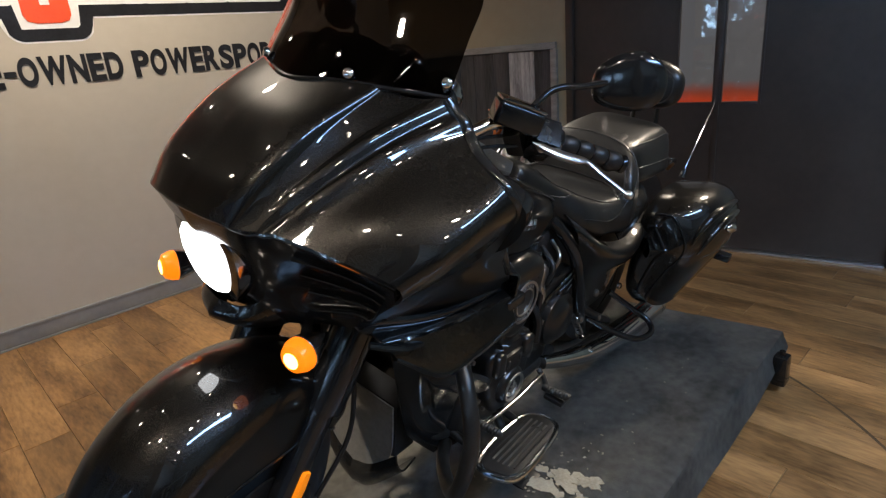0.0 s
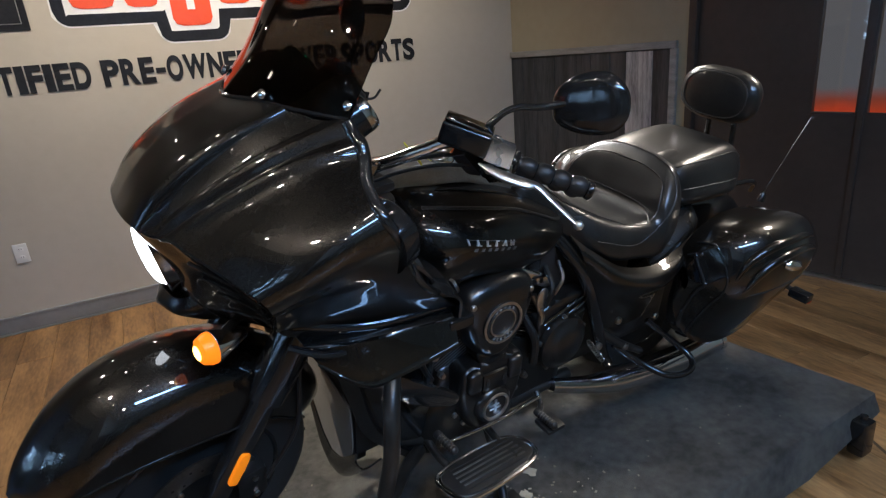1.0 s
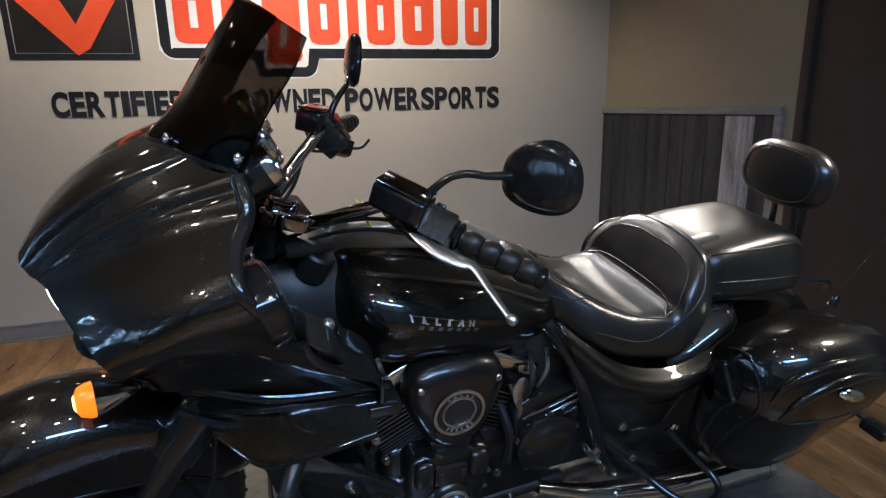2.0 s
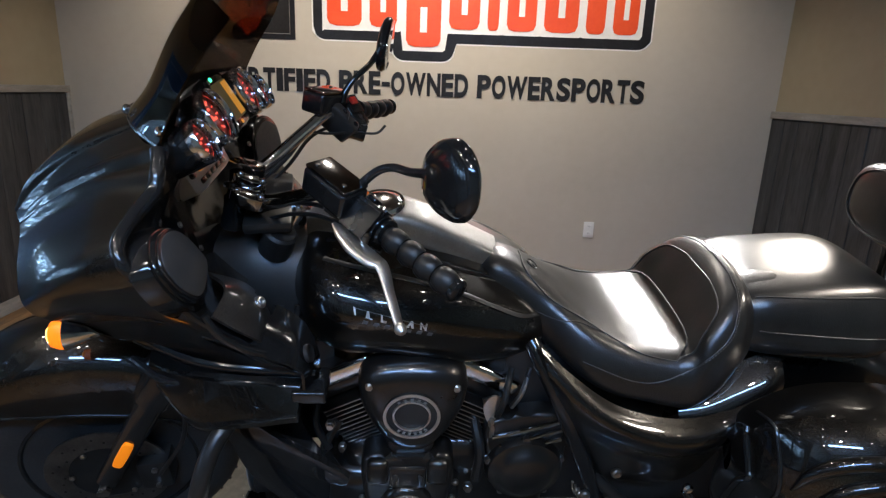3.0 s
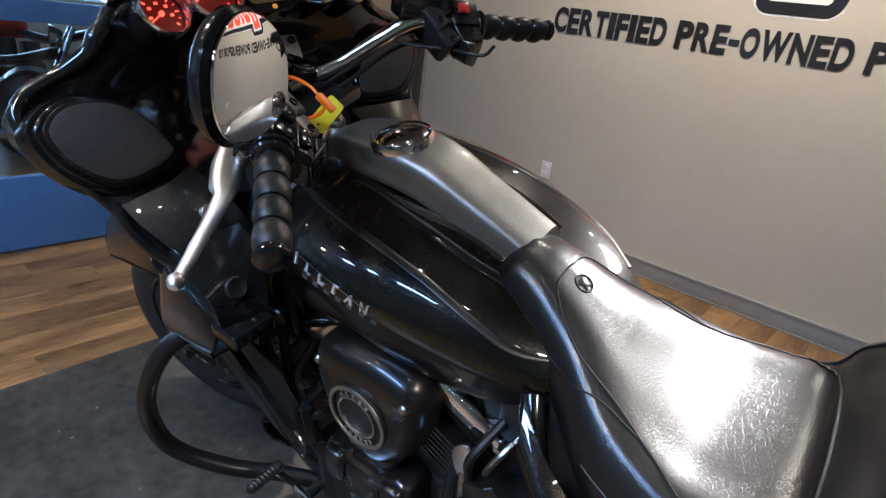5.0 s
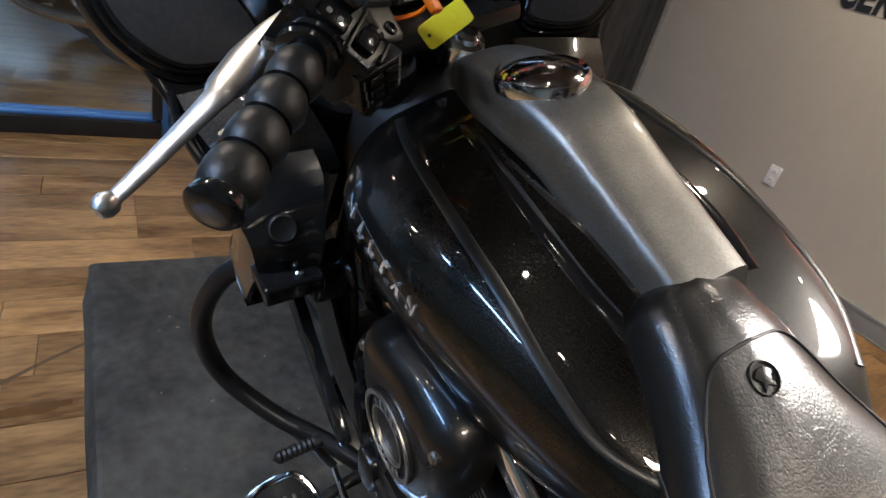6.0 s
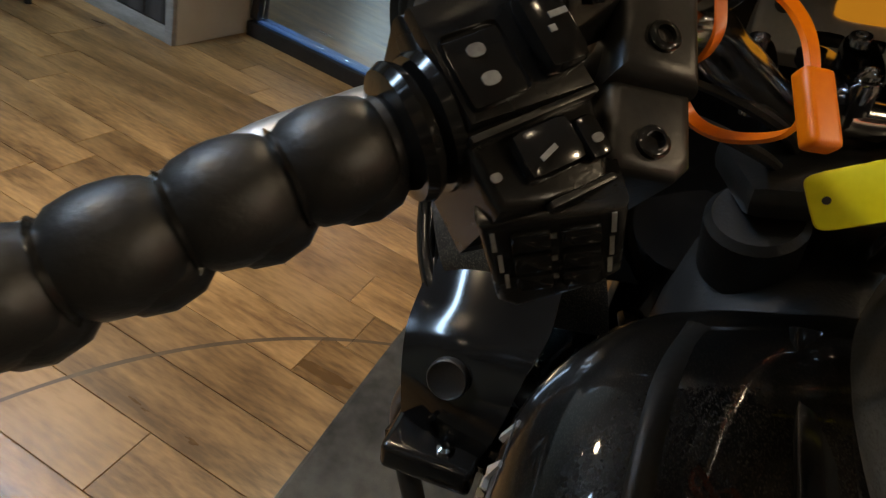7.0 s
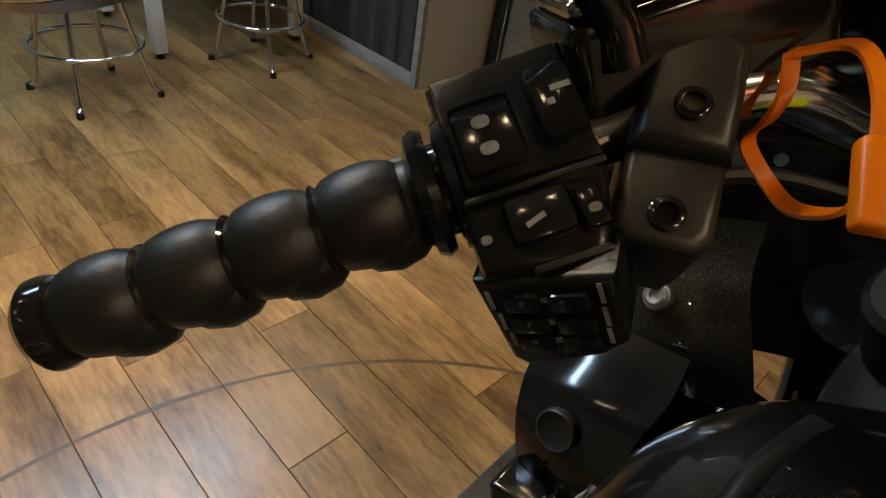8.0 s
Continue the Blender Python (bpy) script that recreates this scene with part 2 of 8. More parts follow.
M = dict(
    paint=surface("black_flake_paint", (0.0070, 0.0065, 0.0057), (0.0104, 0.0096, 0.0087), 30, 0.36, 0.03, 0.8, coat=1.0, flake=0.024),
    gloss=surface("gloss_black_plastic", (0.006, 0.006, 0.006), (0.011, 0.011, 0.011), 14, 0.12, 0.05),
    satin=surface("satin_black_metal", (0.009, 0.009, 0.009), (0.017, 0.017, 0.016), 22, 0.34, 0.06, 0.3, bump=0.05),
    matte=surface("matte_black_plastic", (0.008, 0.008, 0.008), (0.014, 0.014, 0.014), 40, 0.48, 0.08, bump=0.12),
    engine=surface("black_engine_enamel", (0.008, 0.0075, 0.007), (0.014, 0.013, 0.012), 25, 0.30, 0.06, 0.45, coat=0.45, bump=0.06),
    chrome=surface("chrome", (0.64, 0.64, 0.65), (0.72, 0.72, 0.72), 18, 0.12, 0.03, 1.0),
    darkchrome=surface("dark_chrome", (0.22, 0.22, 0.23), (0.28, 0.28, 0.29), 18, 0.10, 0.04, 1.0),
    alloy=surface("polished_alloy", (0.52, 0.51, 0.49), (0.64, 0.62, 0.59), 30, 0.34, 0.08, 1.0, bump=0.04),
    silver=surface("silver_paint", (0.50, 0.49, 0.47), (0.60, 0.59, 0.56), 24, 0.38, 0.06, 0.35),
    brushed=surface("brushed_alloy", (0.45, 0.43, 0.40), (0.58, 0.56, 0.52), 20, 0.34, 0.08, 1.0, stretch=(1, 1, 14), bump=0.08),
    leather=wrinkled_leather(),
    leather_smooth=surface("black_vinyl", (0.013, 0.012, 0.012), (0.022, 0.021, 0.020), 12, 0.42, 0.07, bump=0.2, bump_scale=240),
    piping=surface("black_piping", (0.007, 0.007, 0.007), (0.012, 0.012, 0.012), 40, 0.4, 0.05),
    # console: satin flake paint, made pale for the bright wall mirrored in it
    console_paint=surface("satin_flake_paint", (0.205, 0.198, 0.182), (0.27, 0.262, 0.243), 30, 0.44, 0.04, 0.9, coat=0.25, flake=0.18),
    bezel=surface("grey_gloss_bezel", (0.055, 0.054, 0.053), (0.080, 0.078, 0.076), 20, 0.20, 0.05, 0.8),
    thread=surface("grey_thread", (0.07, 0.07, 0.07), (0.11, 0.11, 0.10), 60, 0.7, 0.1),
    rubber=surface("black_rubber", (0.006, 0.006, 0.006), (0.012, 0.012, 0.012), 30, 0.42, 0.08, bump=0.1, spec=0.35),
    tyre=surface("tyre_rubber", (0.010, 0.010, 0.010), (0.022, 0.021, 0.020), 16, 0.62, 0.08, bump=0.2),
    steel=surface("bare_steel", (0.25, 0.24, 0.23), (0.36, 0.35, 0.33), 26, 0.30, 0.08, 1.0, bump=0.05),
    grille=surface("speaker_cloth", (0.034, 0.033, 0.032), (0.054, 0.052, 0.050), 120, 0.75, 0.06, bump=0.5, bump_scale=900),
    amber=glowing("amber_lens", (1.0, 0.19, 0.003), 1.15, (0.6, 0.15, 0.01)),
    filament=glowing("lit_filament", (1.0, 0.55, 0.12), 7.0, (0.8, 0.5, 0.1)),
    # the fork reflectors are no lamps; a faint glow stands for light thrown back
    reflector=glowing("glowing_amber_reflector", (1.0, 0.25, 0.0), 0.35, (0.85, 0.22, 0.01)),
    lamp=glowing("lit_headlamp", (0.93, 0.96, 1.0), 9.0, (0.8, 0.8, 0.8)),
    gauge_red=glowing("red_dial_light", (1.0, 0.09, 0.05), 2.2),
    gauge_face=glowing("red_lit_dial", (1.0, 0.05, 0.03), 0.085, (0.03, 0.008, 0.008)),
    lcd=glowing("amber_display", (1.0, 0.42, 0.05), 0.36, (0.35, 0.16, 0.02)),
    lcd_pale=glowing("olive_display", (0.60, 0.46, 0.12), 0.05, (0.03, 0.03, 0.02)),
    green=glowing("green_light", (0.05, 1.0, 0.35), 3.0),
    red=surface("red_plastic", (0.45, 0.02, 0.015), (0.55, 0.03, 0.02), 20, 0.25, 0.05, coat=0.5),
    redpaint=surface("red_vinyl", (0.74, 0.075, 0.016), (0.80, 0.095, 0.024), 5, 0.35, 0.05),
    white=surface("white_vinyl", (0.74, 0.73, 0.70), (0.82, 0.81, 0.79), 5, 0.38, 0.05),
    ink=surface("black_vinyl_letter", (0.016, 0.016, 0.018), (0.026, 0.026, 0.03), 6, 0.13, 0.03),
    orange=surface("orange_plastic_tie", (0.85, 0.16, 0.004), (0.95, 0.22, 0.01), 30, 0.4, 0.08),
    yellow=surface("yellow_tag_plastic", (0.72, 0.68, 0.02), (0.82, 0.78, 0.04), 20, 0.4, 0.06),
    badge=surface("silver_badge", (0.75, 0.75, 0.74), (0.85, 0.85, 0.83), 30, 0.25, 0.05, 0.6),
    scuff=surface("scuffed_wood", (0.050, 0.028, 0.013), (0.085, 0.050, 0.024), 20, 0.42, 0.1),
    print=surface("white_marking", (0.10, 0.10, 0.10), (0.24, 0.24, 0.23), 40, 0.6, 0.1),
    # glove lids: flakes brightened in the colour to stand for a broad reflection
    lid_paint=surface("charcoal_flake_paint", (0.036, 0.035, 0.032), (0.054, 0.051, 0.047), 30, 0.42, 0.04, 0.8, coat=0.8, flake=0.14),
    grey_print=surface("dim_marking", (0.06, 0.06, 0.06), (0.09, 0.09, 0.09), 40, 0.5, 0.1),
    wall=surface("cream_wall_paint", (0.46, 0.41, 0.33), (0.50, 0.45, 0.37), 1.6, 0.62, 0.06, bump=0.10, bump_scale=160),
    tan=surface("tan_wall_paint", (0.32, 0.265, 0.168), (0.36, 0.30, 0.195), 1.6, 0.62, 0.06, bump=0.10, bump_scale=160),
    wood=surface("floor_plank", (0.092, 0.044, 0.015), (0.36, 0.200, 0.080), 2.2, 0.31, 0.09, bump=0.08, bump_scale=30, stretch=(4, 0.8, 1), per_object=0.24, detail=9),
    subfloor=surface("dark_joint", (0.075, 0.046, 0.026), (0.11, 0.068, 0.040), 5, 0.7),
    carpet=surface("grey_carpet_mat", (0.052, 0.051, 0.046), (0.150, 0.145, 0.128), 3.2, 0.92, 0.05, bump=0.9, bump_scale=420, detail=9),
    worn=surface("worn_pale_patch", (0.20, 0.18, 0.13), (0.32, 0.29, 0.22), 14, 0.85, 0.08, bump=0.5),
    tin=surface("weathered_tin", (0.040, 0.041, 0.043), (0.105, 0.107, 0.11), 2.2, 0.42, 0.1, 0.55, stretch=(6, 6, 0.5), bump=0.15, detail=9),
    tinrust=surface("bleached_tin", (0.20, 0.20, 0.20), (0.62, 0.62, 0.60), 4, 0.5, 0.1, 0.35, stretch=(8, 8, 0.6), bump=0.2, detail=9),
    trim=surface("grey_wood_trim", (0.20, 0.19, 0.17), (0.33, 0.31, 0.28), 5, 0.5, 0.08, bump=0.2, stretch=(1, 1, 6)),
    base=surface("grey_baseboard_paint", (0.22, 0.22, 0.22), (0.28, 0.28, 0.27), 3, 0.32, 0.06),
    door=surface("dark_brown_door", (0.040, 0.030, 0.024), (0.056, 0.043, 0.034), 2.5, 0.42, 0.07, bump=0.06),
    blue=surface("blue_frame_paint", (0.045, 0.13, 0.29), (0.065, 0.17, 0.36), 4, 0.4, 0.06),
    darkframe=surface("dark_bronze_frame", (0.025, 0.022, 0.020), (0.04, 0.036, 0.032), 6, 0.35, 0.06, 0.5),
    plate=surface("white_plastic", (0.72, 0.71, 0.68), (0.78, 0.77, 0.74), 8, 0.35, 0.05),
    ceiling=surface("dark_ceiling_paint", (0.10, 0.095, 0.085), (0.13, 0.12, 0.11), 2, 0.8, 0.05),
    cloth=surface("brown_mat", (0.05, 0.05, 0.06), (0.08, 0.08, 0.09), 9, 0.9, 0.05, bump=0.5),
    glass=clear("clear_glass", (0.93, 0.96, 0.97)),
    smoke=clear("smoked_screen", (0.062, 0.050, 0.043), 0.03),
    mirror=surface("mirror_glass", (0.80, 0.81, 0.82), (0.82, 0.83, 0.84), 3, 0.03, 0.01, 1.0),
    disc=surface("brake_disc_steel", (0.13, 0.125, 0.12), (0.22, 0.21, 0.20), 24, 0.38, 0.08, 1.0),
    radmesh=surface("grey_radiator_mesh", (0.16, 0.155, 0.145), (0.24, 0.23, 0.215), 60, 0.36, 0.1, 0.2, bump=0.5, bump_scale=700),
    clamp=surface("satin_clamp_metal", (0.036, 0.035, 0.034), (0.054, 0.052, 0.050), 30, 0.38, 0.06, 0.6, bump=0.05),
    switch=surface("satin_switch_plastic", (0.005, 0.005, 0.005), (0.009, 0.009, 0.009), 40, 0.26, 0.08, bump=0.06, spec=0.3),
    daylight=daylight_cells(),
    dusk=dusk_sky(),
    panel=glowing("cool_panel", (0.30, 0.55, 1.0), 3.0),
    bulb=glowing("lit_spot_lens", (1.0, 0.90, 0.76), 160.0),
)


# ---- mesh helpers ----
def part(name, bm, material, parent=None, label="", smooth=True):
    me = bpy.data.meshes.new(name)
    bmesh.ops.recalc_face_normals(bm, faces=bm.faces)
    bm.to_mesh(me)
    bm.free()
    me.materials.append(M[material] if isinstance(material, str) else material)
    if smooth:
        me.polygons.foreach_set("use_smooth", [True] * len(me.polygons))
        me.set_sharp_from_angle(angle=radians(38))
    ob = new(name, me)
    ob.parent = parent
    if label:
        tagged(ob, label)
    return ob


def thing(name, m, label, category, group="", kind=""):
    ob = new(name)
    ob.empty_display_size = 0.1
    ob.matrix_world = m
    return tagged(ob, label, category, group, kind)


def spline(pts, n):
    """Catmull-Rom through pts, n samples."""
    p = np.array(pts, float)
    p = np.vstack([2 * p[0] - p[1], p, 2 * p[-1] - p[-2]])
    out = []
    for u in np.linspace(0, len(pts) - 1, n):
        i = min(int(u), len(pts) - 2)
        f = u - i
        a, b, c, d = p[i:i + 4]
        out.append(0.5 * ((2 * b) + (c - a) * f + (2 * a - 5 * b + 4 * c - d) * f * f + (3 * b - a - 3 * c + d) * f ** 3))
    return np.array(out)


def grid_faces(bm, rows, close_v=False, close_u=False):
    vs = [[bm.verts.new(p) for p in row] for row in rows]
    nu, nv = len(vs), len(vs[0])
    for i in range(nu if close_u else nu - 1):
        for j in range(nv if close_v else nv - 1):
            a, b = vs[i][j], vs[i][(j + 1) % nv]
            c, d = vs[(i + 1) % nu][(j + 1) % nv], vs[(i + 1) % nu][j]
            bm.faces.new((a, b, c, d))
    return vs


def net(rows, nu, nv):
    """A smooth surface through a control net of rows of points."""
    fine = np.array([spline(r, nv) for r in rows])
    return np.array([spline(fine[:, j], nu) for j in range(nv)]).transpose(1, 0, 2)


def body(sections, nu=40, nv=26, caps=True):
    """A closed form, alike on both sides: each section runs down its near half, from the crown to the keel."""
    half = net(sections, nu, nv)
    other = half[:, 1:-1][:, ::-1] * np.array([1, -1, 1])
    rings = np.concatenate([half, other], axis=1)
    bm = bmesh.new()
    vs = grid_faces(bm, rings, close_v=True)
    if caps:
        bm.faces.new(vs[0])
        bm.faces.new(vs[-1][::-1])
    bmesh.ops.remove_doubles(bm, verts=bm.verts, dist=0.0004)
    return bm


def shell(rows, nu, nv, thick, mirrored=False):
    """A curved sheet of some thickness through a control net."""
    g = net(rows, nu, nv)
    if mirrored:
        g = np.concatenate([g[:, ::-1] * np.array([1, -1, 1]), g[:, 1:]], axis=1)
    du = np.gradient(g, axis=0)
    dv = np.gradient(g, axis=1)
    nrm = np.cross(du, dv)
    nrm /= np.linalg.norm(nrm, axis=2, keepdims=True) + 1e-9
    inner = g - nrm * thick
    bm = bmesh.new()
    a = grid_faces(bm, g)
    b = grid_faces(bm, inner)
    nu, nv = len(a), len(a[0])
    for i in range(nu - 1):
        for j in (0, nv - 1):
            bm.faces.new((a[i][j], a[i + 1][j], b[i + 1][j], b[i][j]))
    for j in range(nv - 1):
        for i in (0, nu - 1):
            bm.faces.new((a[i][j], a[i][j + 1], b[i][j + 1], b[i][j]))
    return bm


def tube(pts, radius, seg=12, n=None, closed=False, bm=None, flat=1.0):
    """A round bar along a smooth line; radius may be a list along it."""
    bm = bm or bmesh.new()
    p = spline(pts + [pts[0]] if closed else pts, n or max(8, len(pts) * 7))
    if closed:
        p = p[:-1]
    rad = np.interp(np.linspace(0, 1, len(p)), np.linspace(0, 1, len(radius)), radius) if isinstance(radius, (list, tuple)) else [radius] * len(p)
    tang = np.gradient(p, axis=0) if not closed else np.roll(p, -1, 0) - np.roll(p, 1, 0)
    tang /= np.linalg.norm(tang, axis=1, keepdims=True)
    up = np.array([0, 0, 1.0]) if abs(tang[0][2]) < 0.9 else np.array([1.0, 0, 0])
    side = np.cross(tang[0], up)
    side /= np.linalg.norm(side)
    rings = []
    for q, t, r in zip(p, tang, rad):
        side = side - t * np.dot(side, t)
        side /= np.linalg.norm(side)
        top = np.cross(side, t)
        rings.append([q + r * (np.cos(a) * side + flat * np.sin(a) * top) for a in np.linspace(0, 2 * math.pi, seg, endpoint=False)])
    vs = grid_faces(bm, rings, close_v=True, close_u=closed)
    if not closed:
        bm.faces.new(vs[0])
        bm.faces.new(vs[-1][::-1])
    return bm


def basis(axis, origin=(0, 0, 0), up=(0, 0, 1)):
    """A frame whose z runs along axis."""
    z = Vector(axis).normalized()
    x = Vector(up).cross(z)
    if x.length < 1e-4:
        x = Vector((1, 0, 0))
    x.normalize()
    y = z.cross(x)
    return Matrix.Translation(origin) @ Matrix((x, y, z)).transposed().to_4x4()


def lathe(profile, origin, axis, seg=32, bm=None, up=(0, 0, 1), oval=1.0):
    """Turned form: profile of (radius, height) round an axis."""
    bm = bm or bmesh.new()
    m = basis(axis, origin, up)
    rings = []
    for r, h in profile:
        rings.append([m @ Vector((r * math.cos(a), r * oval * math.sin(a), h)) for a in [2 * math.pi * k / seg for k in range(seg)]])
    vs = grid_faces(bm, rings, close_v=True)
    ringed = profile[0] == profile[-1]
    if profile[0][0] > 1e-5 and not ringed:
        bm.faces.new(vs[0][::-1])
    if profile[-1][0] > 1e-5 and not ringed:
        bm.faces.new(vs[-1])
    bmesh.ops.remove_doubles(bm, verts=bm.verts, dist=0.00005)
    return bm


def box(x0, x1, y0, y1, z0, z1, bevel=0.0, m=None, bm=None, seg=2):
    t = bmesh.new()
    bmesh.ops.create_cube(t, size=1.0)
    for v in t.verts:
        v.co = Vector(((x0 + x1) / 2 + v.co.x * (x1 - x0), (y0 + y1) / 2 + v.co.y * (y1 - y0), (z0 + z1) / 2 + v.co.z * (z1 - z0)))
    if bevel:
        bmesh.ops.bevel(t, geom=t.edges[:], offset=bevel, segments=seg, profile=0.6, affect="EDGES")
    if m is not None:
        t.transform(m)
    if bm is None:
        return t
    tmp = bpy.data.meshes.new("tmp")
    t.to_mesh(tmp)
    t.free()
    bm.from_mesh(tmp)
    bpy.data.meshes.remove(tmp)
    return bm


def slab(outline, z0, z1, m=None, bevel=0.0, bm=None, seg=2):
    """A flat plate of the given outline, with rounded edges, laid by m."""
    t = bmesh.new()
    f = t.faces.new([t.verts.new((x, y, z0)) for x, y in outline])
    r = bmesh.ops.extrude_face_region(t, geom=[f])
    for v in [g for g in r["geom"] if isinstance(g, bmesh.types.BMVert)]:
        v.co.z = z1
    if bevel:
        top = [e for e in t.edges if abs(e.verts[0].co.z - z1) < 1e-7 and abs(e.verts[1].co.z - z1) < 1e-7]
        bmesh.ops.bevel(t, geom=top, offset=bevel, segments=seg, profile=0.5, affect="EDGES")
    if m is not None:
        t.transform(m)
    if bm is None:
        return t
    tmp = bpy.data.meshes.new("tmp")
    t.to_mesh(tmp)
    t.free()
    bm.from_mesh(tmp)
    bpy.data.meshes.remove(tmp)
    return bm


def oval(a, b, n=28, power=2.0, cx=0.0, cy=0.0):
    out = []
    for k in range(n):
        t = 2 * math.pi * k / n
        c, s = math.cos(t), math.sin(t)
        out.append((cx + a * math.copysign(abs(c) ** (2 / power), c), cy + b * math.copysign(abs(s) ** (2 / power), s)))
    return out


def rounded(points, n=48):
    """A closed smooth outline through 2D points."""
    p = [(x, y, 0) for x, y in points]
    k = len(p)
    q = spline([p[-1]] + p + [p[0], p[1]], (k + 2) * 40 + 1)
    q = q[40:40 * (k + 1)]
    return [(x, y) for x, y, _ in q[np.linspace(0, len(q), n, endpoint=False).astype(int)]]


def merged(*bms):
    bm = bmesh.new()
    for b in bms:
        tmp = bpy.data.meshes.new("tmp")
        b.to_mesh(tmp)
        b.free()
        bm.from_mesh(tmp)
        bpy.data.meshes.remove(tmp)
    return bm

# ---- the room: floor, walls, ceiling ----
X_LEFT, Y_FRONT, X_SHOP = -3.80, -8.2, -9.4


def structure(name, bm, material, label, parent=None, smooth=False):
    return tagged(part(name, bm, material, parent, smooth=smooth), label, name.split("_")[0], kind="structure")


floor = structure("floor", box(X_SHOP, 3.2, Y_FRONT, 0.15, -0.12, -0.012), "subfloor", "brown wood-look plank floor with worn, uneven boards")
ceiling = structure("ceiling", box(X_LEFT - 0.15, 3.2, Y_FRONT, 0.15, CEILING, CEILING + 0.12), "ceiling", "plain dark painted ceiling above the show room")
wall_north = structure("wall_north", box(X_LEFT - 0.15, 1.34, 0.0, 0.15, 0, CEILING), "wall", "cream painted wall with a dealer's sign")

# the wall by the double door leans away by eleven degrees
WALL_E = Matrix.Translation((1.195, 0, 0)) @ Matrix(((0.188, 0.982, 0), (-0.982, 0.188, 0), (0, 0, 1))).to_4x4()
D0, D1, DH = 1.56, 3.58, 2.12
bm = box(0, D0, 0, 0.14, 0, CEILING, m=WALL_E)
box(D1, 8.6, 0, 0.14, 0, CEILING, m=WALL_E, bm=bm)
box(D0, D1, 0, 0.14, DH, CEILING, m=WALL_E, bm=bm)
wall_east = structure("wall_east", bm, "tan", "tan painted wall with tin wainscot and a dark double door")
wall_south = structure("wall_south", box(X_LEFT, 3.2, Y_FRONT - 0.15, Y_FRONT, 0, CEILING), "tan", "plain tan wall behind the stools")
bm = box(X_LEFT - 0.12, X_LEFT, -1.74, 0.0, 0, CEILING)
box(X_LEFT - 0.12, X_LEFT, -5.42, -1.74, 2.3, CEILING, bm=bm)
wall_west = structure("wall_west", bm, "tan", "tan painted wall beside the glazed shop front")
bm = box(-3.42, -3.26, -8.2, -5.44, 0, CEILING)
box(X_LEFT - 0.12, -3.42, -5.56, -5.44, 0, CEILING, bm=bm)
wall_alcove = structure("wall_alcove", bm, "wall", "wall of the seating corner clad in tin below")


def wainscot(m, length, seed, name):
    """Sheets of weathered tin with ribs, framed by grey wood trim."""
    rnd = random.Random(seed)
    base_ = structure(name, box(0, length, -0.012, -0.003, 0.0, 1.36, m=m), "tin", "dark weathered tin wainscot framed in grey wood")
    x = 0.0
    while x < length - 0.01:
        w = min(rnd.choice((0.13, 0.17, 0.21)), length - x)
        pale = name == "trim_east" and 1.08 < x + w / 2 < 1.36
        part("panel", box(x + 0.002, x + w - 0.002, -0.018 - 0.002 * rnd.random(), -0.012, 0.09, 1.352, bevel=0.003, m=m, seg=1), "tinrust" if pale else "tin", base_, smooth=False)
        x += w
    part("trim_rail", box(-0.0, length + 0.03, -0.034, 0.0, 1.36, 1.405, bevel=0.004, m=m), "trim", base_)
    part("trim_post", box(length - 0.012, length + 0.036, -0.030, 0.0, 0.0, 1.358, bevel=0.004, m=m), "trim", base_)
    part("skirting", box(0, length, -0.026, -0.0185, 0.0, 0.088, bevel=0.003, m=m), "trim", base_)
    return base_


wainscot(WALL_E, 1.46, 3, "trim_east")
wainscot(Matrix.Translation((X_LEFT, -1.70, 0)) @ pose(0, 0, 0, 0, 0, 90), 1.68, 5, "trim_west")
wainscot(Matrix.Translation((-3.26, -8.1, 0)) @ pose(0, 0, 0, 0, 0, 90), 2.62, 8, "trim_alcove")

bm = box(X_LEFT + 0.035, 1.16, -0.016, 0.0, 0.012, 0.118, bevel=0.004)
box(X_LEFT + 0.035, 1.16, -0.022, 0.0, 0.0, 0.011, bevel=0.003, bm=bm)
box(X_LEFT + 0.035, 1.16, -0.0205, 0.0, 0.100, 0.1175, bevel=0.004, bm=bm)
structure("baseboard", bm, "base", "glossy grey painted baseboard along the sign wall", smooth=True)

